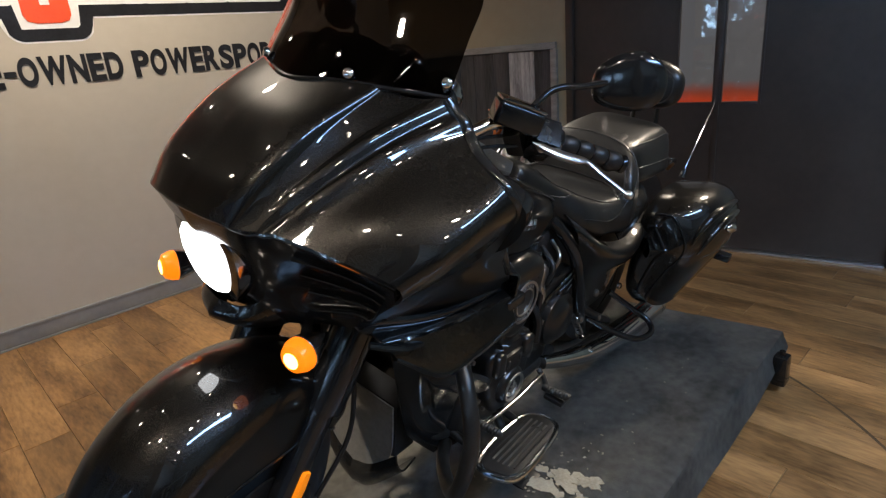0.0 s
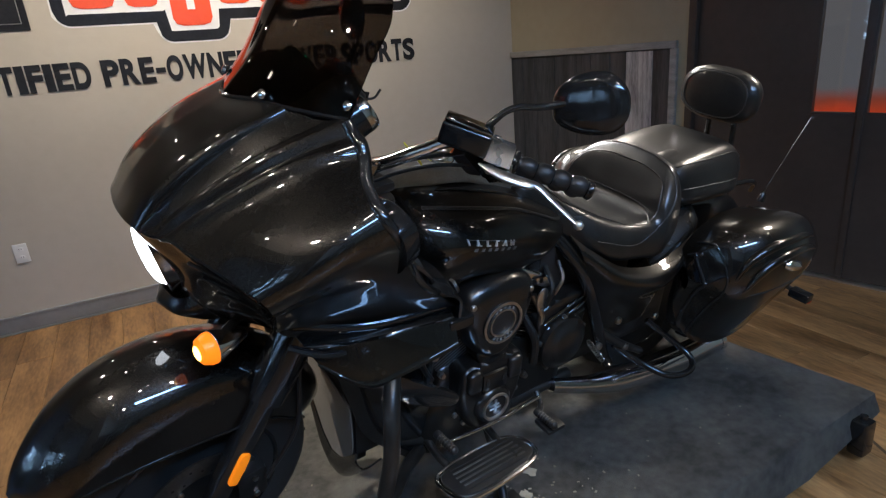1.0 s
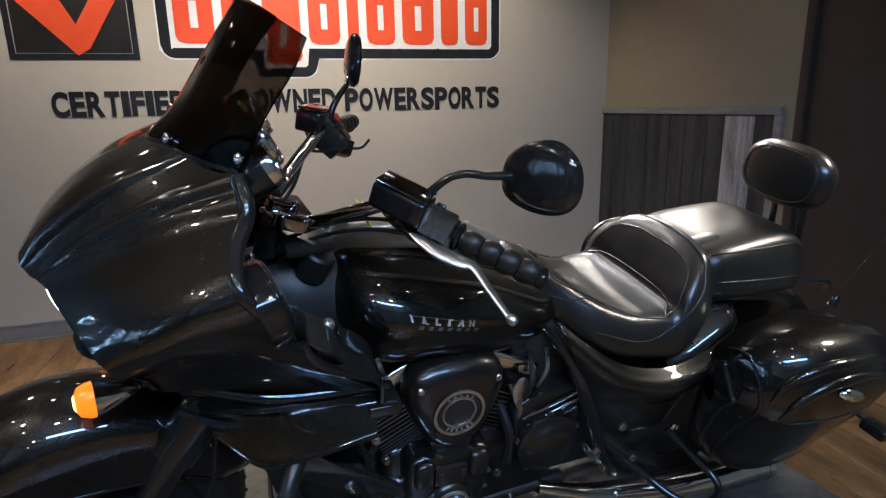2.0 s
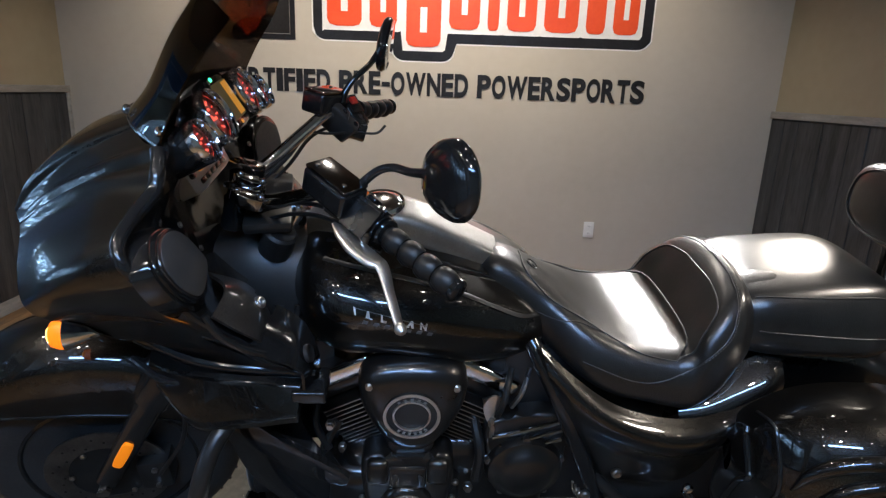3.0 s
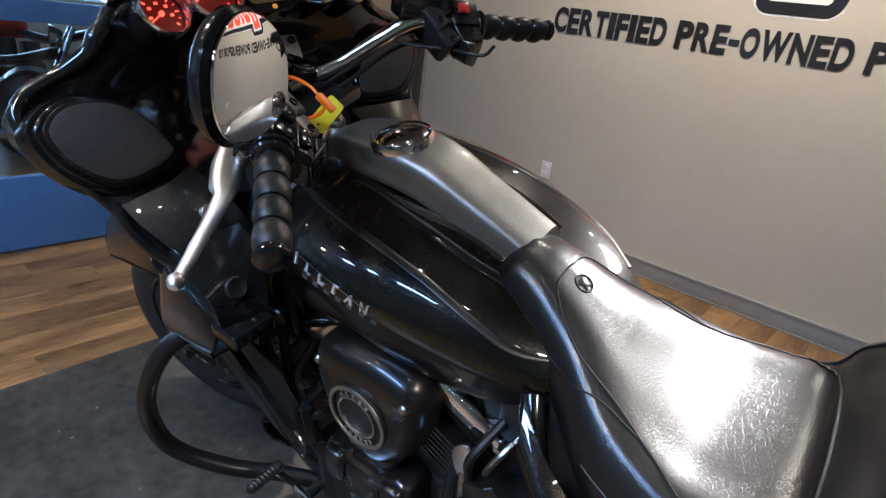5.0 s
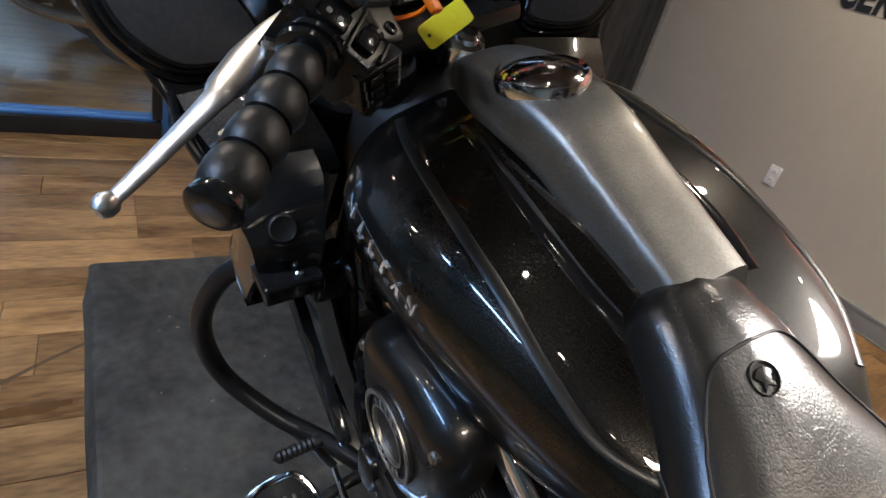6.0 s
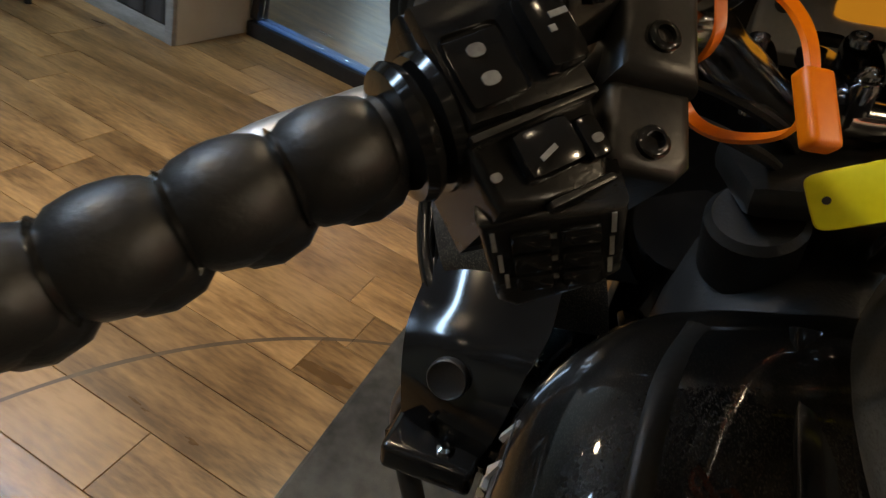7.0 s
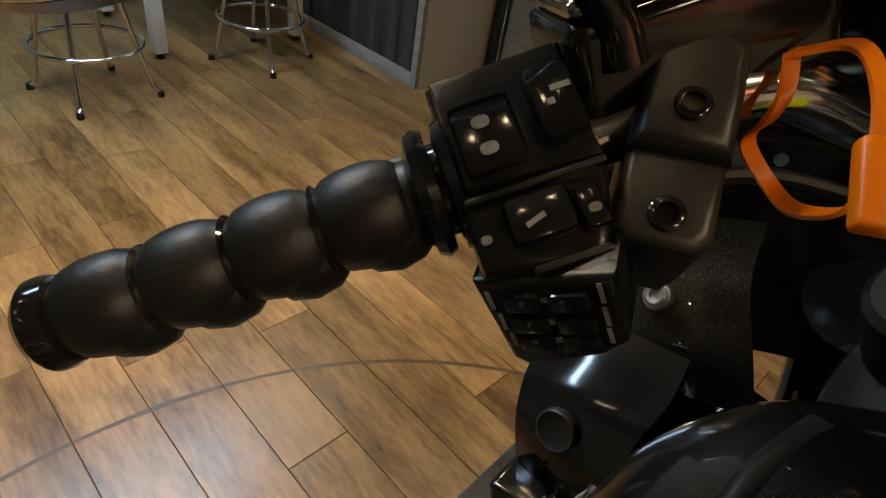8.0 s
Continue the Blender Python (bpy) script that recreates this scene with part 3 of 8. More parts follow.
# dark double door with two narrow panes beside the meeting stiles
door = thing("door_1", WALL_E, "closed dark brown double door with two narrow panes", "door", kind="structure")
S = 2.555
bm = box(D0, D0 + 0.05, -0.015, 0.14, 0, DH, bevel=0.004)
box(D1 - 0.05, D1, -0.015, 0.14, 0, DH, bevel=0.004, bm=bm)
box(D0 + 0.05, D1 - 0.05, -0.015, 0.14, DH - 0.05, DH, bevel=0.004, bm=bm)
part("door_frame", bm, "door", door)
for a, b, w0, w1 in ((D0 + 0.054, S - 0.003, 2.305, 2.527), (S + 0.003, D1 - 0.054, 2.575, 2.785)):
    z0, z1 = 0.965, 1.66
    bm = box(a, w0, 0.02, 0.065, 0.015, DH - 0.055)
    box(w1, b, 0.02, 0.065, 0.015, DH - 0.055, bm=bm)
    box(w0, w1, 0.02, 0.065, 0.015, z0, bm=bm)
    box(w0, w1, 0.02, 0.065, z1, DH - 0.055, bm=bm)
    leaf = part("door_leaf", bm, "door", door, smooth=False)
    part("pane", box(w0 - 0.004, w1 + 0.004, 0.04, 0.045, z0 - 0.004, z1 + 0.004), "glass", leaf, smooth=False)
    bm = box(w0 - 0.012, w0 + 0.004, 0.012, 0.0195, z0 - 0.012, z1 + 0.012, bevel=0.002)
    box(w1 - 0.004, w1 + 0.012, 0.012, 0.0195, z0 - 0.012, z1 + 0.012, bevel=0.002, bm=bm)
    box(w0 + 0.004, w1 - 0.004, 0.012, 0.0195, z0 - 0.012, z0 + 0.004, bevel=0.002, bm=bm)
    part("bead", bm, "door", leaf)
part("threshold", box(D0 + 0.055, D1 - 0.055, -0.02, 0.10, 0.0, 0.013, bevel=0.003), "alloy", door)
part("astragal", box(S - 0.02, S + 0.012, 0.006, 0.0195, 0.02, DH - 0.06, bevel=0.003), "door", door)
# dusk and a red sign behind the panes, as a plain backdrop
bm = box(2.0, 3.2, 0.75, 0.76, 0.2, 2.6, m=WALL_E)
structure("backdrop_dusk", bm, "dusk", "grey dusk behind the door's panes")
# skirting of the door wall
bm = box(D1 + 0.002, 8.4, -0.014, 0.0, 0.0, 0.10, bevel=0.003, m=WALL_E)
structure("baseboard_east", bm, "base", "grey painted baseboard beside the double door", smooth=True)

# ---- glazed shop front ----
front = thing("window_1", pose(X_LEFT, 0, 0), "shop front glazing in dark bronze frames above a low sill", "window", kind="structure")
bm = box(-0.12, 0.02, -5.42, -3.17, 0.0, 0.085, bevel=0.004)
part("window_sill", bm, "darkframe", front)
# blue frame paint on the ledge stands for the bluish light falling there
part("ledge", box(-0.115, -0.01, -5.38, -3.19, 0.0855, 0.098, bevel=0.003), "blue", front, "metal ledge painted blue for the light on it")
for y in (-5.42, -4.32, -3.21):
    part("mullion", box(-0.10, 0.0, y, y + 0.05, 0.099, 2.30, bevel=0.003), "darkframe", front)
part("head_rail", box(-0.10, 0.0, -5.365, -3.215, 2.24, 2.299, bevel=0.003), "darkframe", front)
for y0, y1 in ((-5.368, -4.322), (-4.268, -3.212)):
    ob = part("pane", box(-0.055, -0.047, y0, y1, 0.1, 2.238), "glass", front, smooth=False)
    ob.visible_shadow = False

shop_door = thing("door_2", pose(X_LEFT, 0, 0), "blue-grey glazed shop door with a cross rail and kick plate", "door", kind="structure")
leaf = part("door_leaf", merged(box(-0.07, -0.02, -3.13, -3.03, 0.02, 2.2, bevel=0.004), box(-0.07, -0.02, -2.19, -2.04, 0.02, 2.2, bevel=0.004),
            box(-0.07, -0.02, -3.03, -2.19, 0.02, 0.40, bevel=0.004), box(-0.07, -0.02, -3.03, -2.19, 1.14, 1.24, bevel=0.004),
            box(-0.07, -0.02, -3.03, -2.19, 2.08, 2.2, bevel=0.004)), "blue", shop_door)
for z0, z1 in ((0.396, 1.144), (1.236, 2.084)):
    ob = part("pane", box(-0.05, -0.043, -3.034, -2.186, z0, z1), "glass", leaf, smooth=False)
    ob.visible_shadow = False
part("pull_bar", tube([(0.03, -2.98, 0.95), (0.045, -2.98, 1.0), (0.045, -2.98, 1.3), (0.03, -2.98, 1.35)], 0.012), "steel", leaf)
bm = box(-0.11, 0.0, -3.17, -3.135, 0.0, 2.3, bevel=0.003)
box(-0.11, 0.0, -2.035, -1.99, 0.0, 2.3, bevel=0.003, bm=bm)
box(-0.11, 0.0, -1.90, -1.742, 0.0, 2.3, bevel=0.003, bm=bm)
box(-0.11, 0.0, -3.135, -2.035, 2.21, 2.3, bevel=0.003, bm=bm)
part("door_frame", bm, "blue", shop_door)
ob = part("sidelight", box(-0.06, -0.053, -1.995, -1.895, 0.0, 2.29), "glass", shop_door, smooth=False)
ob.visible_shadow = False

# the shop beyond the glass
bm = box(X_SHOP, X_SHOP + 0.1, -8.2, 0.2, 0, 1.0)
box(X_SHOP, X_SHOP + 0.1, -8.2, 0.2, 2.6, 3.2, bm=bm)
for y in (-8.2, -6.2, -4.2, -2.2, -0.2):
    box(X_SHOP, X_SHOP + 0.1, y, y + 0.4, 1.0, 2.6, bm=bm)
structure("wall_shop", bm, "wall", "far wall of the shop with wide windows")
structure("wall_shop_side", merged(box(X_SHOP, -9.2, 0.2, 0.3, 0, 3.2), box(-8.2, X_LEFT - 0.15, 0.2, 0.3, 0, 3.2), box(-9.2, -8.2, 0.2, 0.3, 0, 1.25), box(-9.2, -8.2, 0.2, 0.3, 2.6, 3.2), box(X_SHOP, X_LEFT - 0.15, -8.4, -8.3, 0, 3.2)), "wall", "plain side walls of the shop")
structure("ceiling_shop", box(X_SHOP, X_LEFT - 0.15, -8.3, 0.3, 3.2, 3.3), "ceiling", "dark ceiling of the shop")
structure("backdrop_daylight", merged(box(X_SHOP - 0.5, X_SHOP - 0.45, -9, 1, 0, 3.4), box(X_SHOP - 0.44, -7.6, 0.95, 1.0, 0, 3.4)), "daylight", "bright bluish daylight outside the shop")
door_mat = tagged(part("door_mat", merged(box(-4.75, -3.93, -3.1, -2.05, -0.008, 0.004, bevel=0.003)), "cloth"), "dark grey entrance mat outside the glazed door", "mat")


def shop_bike(m, paint):
    """A parked motorcycle seen through the glass."""
    o = thing("parked_motorcycle", m, "parked %s motorcycle on the shop floor behind glass" % ("red" if paint == "red" else "black"), "motorcycle", "parked motorcycles")
    for x in (-0.72, 0.72):
        w = part("wheel", lathe([(0.20, -0.05), (0.27, -0.06), (0.315, -0.035), (0.325, 0.0), (0.315, 0.035), (0.27, 0.06), (0.20, 0.05), (0.20, -0.05)], (x, 0, 0.325), (0, 1, 0), 36), "tyre", o)
        part("rim", lathe([(0.20, -0.04), (0.21, -0.045), (0.21, 0.045), (0.19, 0.045), (0.19, -0.045), (0.20, -0.04)], (x, 0, 0.325), (0, 1, 0), 36), "chrome", w)
        for k in range(5):
            a = radians(k * 72)
            part("spoke", tube([(x + 0.03 * math.cos(a), 0, 0.325 + 0.03 * math.sin(a)), (x + 0.195 * math.cos(a), 0, 0.325 + 0.195 * math.sin(a))], 0.012, 6, 4), "alloy", w)
    part("tank", body([[(-0.30, 0, 0.90), (-0.30, -0.06, 0.89), (-0.30, -0.08, 0.82), (-0.30, 0, 0.76)], [(-0.12, 0, 0.98), (-0.12, -0.13, 0.95), (-0.12, -0.16, 0.85), (-0.12, 0, 0.74)], [(0.12, 0, 0.88), (0.12, -0.08, 0.87), (0.12, -0.10, 0.80), (0.12, 0, 0.74)]], 16, 14), paint, o)
    part("saddle", body([[(0.06, 0, 0.84), (0.06, -0.09, 0.83), (0.06, -0.10, 0.78), (0.06, 0, 0.76)], [(0.30, 0, 0.78), (0.30, -0.15, 0.77), (0.30, -0.16, 0.72), (0.30, 0, 0.70)], [(0.62, 0, 0.86), (0.62, -0.11, 0.85), (0.62, -0.12, 0.80), (0.62, 0, 0.77)]], 16, 12), "leather", o)
    part("engine", merged(box(-0.20, 0.22, -0.15, 0.15, 0.28, 0.55, bevel=0.05), box(-0.16, 0.02, -0.10, 0.10, 0.54, 0.74, bevel=0.02), box(0.06, 0.2, -0.10, 0.10, 0.54, 0.72, bevel=0.02)), "engine", o)
    part("fork", tube([(-0.72, -0.10, 0.325), (-0.55, -0.10, 0.75), (-0.46, -0.10, 0.98)], 0.026, 10, 12), "chrome", o)
    part("fork", tube([(-0.72, 0.10, 0.325), (-0.55, 0.10, 0.75), (-0.46, 0.10, 0.98)], 0.026, 10, 12), "chrome", o)
    part("handlebar", tube([(-0.14, -0.40, 1.04), (-0.26, -0.34, 1.08), (-0.44, -0.10, 1.02), (-0.44, 0.10, 1.02), (-0.26, 0.34, 1.08), (-0.14, 0.40, 1.04)], 0.014, 10, 30), "chrome", o)
    part("headlamp", lathe([(0.0, 0.10), (0.06, 0.08), (0.09, 0.02), (0.095, 0.0), (0.0, -0.015)], (-0.60, 0, 0.90), (1, 0, 0), 24), "chrome", o)
    part("front_fender", shell([[(-1.06, 0, 0.46), (-1.06, -0.07, 0.44)], [(-0.80, 0, 0.685), (-0.80, -0.08, 0.65)], [(-0.50, 0, 0.62), (-0.50, -0.07, 0.58)]], 14, 6, 0.004, True), paint, o)
    part("rear_fender", shell([[(0.42, 0, 0.62), (0.42, -0.09, 0.58)], [(0.80, 0, 0.69), (0.80, -0.09, 0.64)], [(1.06, 0, 0.48), (1.06, -0.08, 0.44)]], 14, 6, 0.004, True), paint, o)
    part("exhaust", tube([(0.0, -0.18, 0.36), (0.3, -0.2, 0.26), (0.95, -0.22, 0.28)], [0.03, 0.04, 0.05], 12, 14), "chrome", o)
    return o


for bx, by, turn, paint in ((-5.35, -1.55, 75, "paint"), (-5.45, -2.75, 80, "red"), (-5.25, -3.95, 70, "paint"), (-6.9, -2.0, 85, "red"), (-6.9, -3.4, 80, "paint")):
    shop_bike(pose(bx, by, 0, -8, 0, turn), paint)

# ---- ceiling lamps ----
def downlight(m):
    o = thing("ceiling_light", m, "small round ceiling spot in a black ring", "ceiling light", "ceiling spots")
    part("housing", lathe([(0.060, 0.0), (0.060, -0.03), (0.054, -0.034), (0.044, -0.030), (0.044, 0.0), (0.060, 0.0)], (0, 0, 0), (0, 0, 1), 24), "matte", o)
    part("lens", lathe([(0.030, -0.003), (0.028, -0.006), (0.0, -0.008)], (0, 0, 0), (0, 0, 1), 20), "bulb", o)
    return o


first = downlight(pose(-3.2, -3.4, CEILING - 0.001))
for lx, ly in ((-2.9, -0.7), (-1.85, -0.7), (-0.55, -0.7), (-2.4, -2.6), (-1.3, -1.6), (0.2, -1.9), (1.18, -1.0), (1.5, -3.45), (-0.2, -3.6), (-1.0, -3.3), (0.4, -4.9), (-2.9, -4.6), (-1.7, -4.4), (-0.4, -5.9), (-3.0, -6.8), (-1.2, -7.2)):
    copy_thing(first, pose(lx, ly, CEILING - 0.001))
panel = thing("panel_light", pose(PANEL[0], PANEL[1], CEILING - 0.001), "flat cool white ceiling panel lamp", "ceiling light")
part("frame", merged(box(-1.11, -1.06, -0.21, 0.21, -0.05, 0.0), box(1.06, 1.11, -0.21, 0.21, -0.05, 0.0), box(-1.06, 1.06, -0.21, -0.16, -0.05, 0.0), box(-1.06, 1.06, 0.16, 0.21, -0.05, 0.0)), "matte", panel, smooth=False)
part("cross_bar", box(-0.02, 0.02, -0.159, 0.159, -0.05, -0.01), "matte", panel, smooth=False)
part("diffuser", box(-1.059, 1.059, -0.159, 0.159, -0.009, -0.004), "panel", panel, smooth=False)

# ---- platform and mat ----
QUAD = [(-2.33, -3.455), (0.34, -3.355), (0.14, -1.95), (-2.38, -1.98)]
inset = [(-2.29, -3.415), (0.29, -3.32), (0.09, -2.0), (-2.33, -2.03)]
platform = tagged(part("platform", slab(inset, 0.0, 0.185, bevel=0.004), "matte", smooth=False), "low black display platform under the motorcycle", "platform")
TOP = 0.195


def draped_mat():
    """A carpet that covers the platform and hangs over its near edge."""
    nx, ny = 70, 46
    c = np.array(QUAD)
    rows = []
    for i in range(nx + 1):
        u = i / nx
        row = []
        for j in range(ny + 1):
            v = j / ny
            p = (1 - u) * (1 - v) * c[0] + u * (1 - v) * c[1] + u * v * c[2] + (1 - u) * v * c[3]
            z = TOP + 0.0012 * noise.noise(Vector((p[0] * 9, p[1] * 9, 0)))
            if v == 0:
                z = TOP - 0.002
            row.append((p[0], p[1], z))
        skirt = []
        for k, (dy, dz) in enumerate(((-0.006, 0.010), (-0.010, 0.05), (-0.016, 0.10), (-0.024, 0.15))):
            hang = 0.15 + 0.85 * min(1.0, (1 - u) * 6) if u > 0.85 else 1.0
            wob = 0.006 * noise.noise(Vector((u * 8, k * 0.7, 3)))
            x, y, z = row[0]
            skirt.append((x, y + dy * 1.4 + wob, TOP - dz * (0.35 + 0.65 * hang)))
        rows.append(skirt[::-1] + row)
    bm = bmesh.new()
    grid_faces(bm, rows)
    bmesh.ops.solidify(bm, geom=bm.faces[:], thickness=0.006)
    return bm


carpet = tagged(part("carpet", draped_mat(), "carpet"), "charcoal carpet mat draped over the display platform", "carpet")
bracket = tagged(part("corner_bracket", merged(box(0.16, 0.225, -3.435, -3.38, 0.035, 0.165, bevel=0.012), lathe([(0.012, 0), (0.012, 0.02)], (0.193, -3.407, 0.163), (0, 0, 1), 12)), "gloss"),
                 "black plastic corner bracket hanging at the platform's edge", "bracket")


def worn_patch(cx, cy, scale, seed, n=14):
    """Flakes where the carpet's backing shows through."""
    rnd = random.Random(seed)
    bm = bmesh.new()
    for k in range(n):
        a, d = rnd.random() * 6.28, scale * abs(rnd.gauss(0, 0.55))
        r = scale * rnd.uniform(0.08, 0.42) * (1 if k else 2)
        pts = [(cx + d * math.cos(a) + r * rnd.uniform(0.45, 1.1) * math.cos(t * 0.449) * 0.8, cy + d * math.sin(a) * 1.2 + r * rnd.uniform(0.45, 1.1) * math.sin(t * 0.449)) for t in range(14)]
        z = TOP + 0.0015 + 0.00012 * k
        f = bm.faces.new([bm.verts.new((x, y, z)) for x, y in pts])
    r = bmesh.ops.extrude_face_region(bm, geom=bm.faces[:])
    for v in [g for g in r["geom"] if isinstance(g, bmesh.types.BMVert)]:
        v.co.z += 0.0011
    return bm


tagged(part("worn_spot", worn_patch(-0.98, -3.18, 0.10, 4, 22), "worn", smooth=False), "flaked pale worn spot in the carpet by the side stand", "worn spot", kind="structure")

# ---- the motorcycle: x to its tail, y to its right, z up from the carpet, leaning on its side stand ----
LEAN = Matrix.Translation((-1.13, -2.736, TOP)) @ pose(0, 0, 0, 12, 0, 5)
bike = thing("motorcycle", LEAN, "black touring cruiser motorcycle with lit lamps, leaning on its side stand", "motorcycle")
HEAD = Vector((-0.34, 0, 0.95))
STEER = Matrix.Translation(HEAD) @ Matrix.Rotation(radians(11), 4, Vector((0.5, 0, 0.866))) @ Matrix.Translation(-HEAD)
MIRROR = Matrix.Diagonal((1, -1, 1, 1))
OPPOSITE = STEER @ MIRROR @ STEER.inverted()


def steered(bm):
    bm.transform(STEER)
    return bm


def flipped(bm):
    bm.transform(MIRROR)
    return bm


def both(make, name, material, label="", parent=None):
    a = part(name, make(), material, parent or bike, label)
    b = part(name, flipped(make()), material, parent or bike, label)
    return a, b


# fairing
# columns: hood, its edge, a valley, two ridges, the flank, the undercut
FAIR = [
    [(-0.496, 0, 1.250), (-0.470, -0.09, 1.256), (-0.440, -0.150, 1.257), (-0.427, -0.166, 1.249), (-0.392, -0.215, 1.241), (-0.360, -0.248, 1.244), (-0.356, -0.263, 1.227), (-0.353, -0.282, 1.214), (-0.356, -0.300, 1.191), (-0.374, -0.343, 1.166), (-0.380, -0.400, 1.138), (-0.360, -0.415, 1.100), (-0.322, -0.384, 1.032), (-0.277, -0.350, 0.955), (-0.205, -0.325, 0.882), (-0.13, -0.280, 0.806)],
    [(-0.598, 0, 1.202), (-0.580, -0.09, 1.206), (-0.562, -0.138, 1.204), (-0.549, -0.151, 1.190), (-0.516, -0.182, 1.181), (-0.490, -0.207, 1.191), (-0.482, -0.222, 1.176), (-0.472, -0.243, 1.181), (-0.462, -0.270, 1.162), (-0.450, -0.335, 1.138), (-0.446, -0.402, 1.105), (-0.430, -0.402, 1.064), (-0.405, -0.364, 1.008), (-0.365, -0.318, 0.948), (-0.305, -0.283, 0.875), (-0.25, -0.264, 0.81)],
    [(-0.680, 0, 1.130), (-0.671, -0.08, 1.135), (-0.660, -0.124, 1.134), (-0.648, -0.135, 1.119), (-0.628, -0.156, 1.112), (-0.610, -0.172, 1.120), (-0.603, -0.185, 1.108), (-0.592, -0.202, 1.116), (-0.577, -0.230, 1.101), (-0.548, -0.310, 1.090), (-0.512, -0.386, 1.060), (-0.497, -0.379, 1.020), (-0.477, -0.337, 0.980), (-0.448, -0.290, 0.930), (-0.408, -0.252, 0.868), (-0.365, -0.237, 0.815)],
    [(-0.722, 0, 1.072), (-0.718, -0.07, 1.073), (-0.709, -0.112, 1.071), (-0.702, -0.121, 1.065), (-0.691, -0.140, 1.061), (-0.681, -0.152, 1.062), (-0.675, -0.162, 1.059), (-0.666, -0.176, 1.061), (-0.651, -0.206, 1.054), (-0.612, -0.29, 1.034), (-0.575, -0.352, 1.008), (-0.558, -0.341, 0.973), (-0.545, -0.293, 0.935), (-0.533, -0.250, 0.888), (-0.518, -0.215, 0.840), (-0.50, -0.18, 0.815)],
]
fairing = part("fairing", shell(FAIR, 44, 121, -0.006, True), "paint", bike, "glossy black metal-flake fairing")
rim = FAIR[0][5:]
both(lambda: tube([tuple(p) for p in rim], [0.013, 0.013, 0.013, 0.012, 0.011, 0.007, 0.004, 0.003], 12, 70), "fairing_edge", "gloss", "glossy black rounded edge", fairing)
part("lip", tube([(x, -y, z) for x, y, z in FAIR[3][10::-1]] + FAIR[3][1:11], 0.006, 8, 90), "paint", fairing)
FRONT = [
    [(-0.720, 0, 1.069), (-0.704, -0.112, 1.066), (-0.660, -0.180, 1.056), (-0.608, -0.292, 1.030), (-0.572, -0.348, 1.0)],
    [(-0.704, 0, 1.03), (-0.687, -0.10, 1.025), (-0.635, -0.18, 1.01), (-0.575, -0.27, 0.985), (-0.551, -0.330, 0.962)],
    [(-0.672, 0, 0.95), (-0.645, -0.10, 0.945), (-0.60, -0.17, 0.94), (-0.545, -0.25, 0.925), (-0.535, -0.285, 0.915)],
    [(-0.655, 0, 0.88), (-0.63, -0.09, 0.875), (-0.58, -0.16, 0.87), (-0.535, -0.22, 0.875), (-0.525, -0.248, 0.868)],
    [(-0.625, 0, 0.835), (-0.60, -0.09, 0.835), (-0.55, -0.15, 0.835), (-0.52, -0.18, 0.83), (-0.50, -0.185, 0.82)],
]
nose = part("nose_panel", shell(FRONT, 34, 34, -0.006, True), "gloss", bike, "black front panel under the nose")

# inner fairing and dash
DASH = [
    [(-0.486, 0, 1.248), (-0.455, -0.10, 1.253), (-0.408, -0.178, 1.250), (-0.372, -0.222, 1.246), (-0.345, -0.252, 1.243)],
    [(-0.365, 0, 1.315), (-0.36, -0.10, 1.305), (-0.35, -0.17, 1.285), (-0.348, -0.225, 1.25), (-0.350, -0.270, 1.223)],
    [(-0.365, 0, 1.215), (-0.362, -0.10, 1.205), (-0.355, -0.18, 1.195), (-0.355, -0.24, 1.185), (-0.366, -0.308, 1.170)],
    [(-0.400, 0, 1.13), (-0.398, -0.10, 1.13), (-0.378, -0.19, 1.125), (-0.368, -0.30, 1.125), (-0.381, -0.397, 1.138)],
    [(-0.405, 0, 1.07), (-0.40, -0.10, 1.07), (-0.37, -0.19, 1.07), (-0.36, -0.30, 1.07), (-0.352, -0.406, 1.085)],
    [(-0.39, 0, 1.01), (-0.385, -0.10, 1.01), (-0.355, -0.19, 1.01), (-0.325, -0.29, 1.0), (-0.315, -0.376, 1.018)],
    [(-0.37, 0, 0.94), (-0.36, -0.10, 0.94), (-0.33, -0.19, 0.945), (-0.295, -0.27, 0.94), (-0.275, -0.346, 0.952)],
    [(-0.34, 0, 0.87), (-0.33, -0.10, 0.87), (-0.30, -0.19, 0.875), (-0.245, -0.25, 0.868), (-0.205, -0.318, 0.880)],
]
dash = part("inner_fairing", shell(DASH, 44, 30, 0.005, True), "gloss", bike, "black inner fairing with dials and speakers")


def plate_frame(c, normal, up=(0, 0, 1)):
    """A frame on a face: x to the right of one who looks at it, y up, z out."""
    z = Vector(normal).normalized()
    x = Vector(up).cross(z).normalized()
    return Matrix.Translation(c) @ Matrix((x, z.cross(x), z)).transposed().to_4x4()


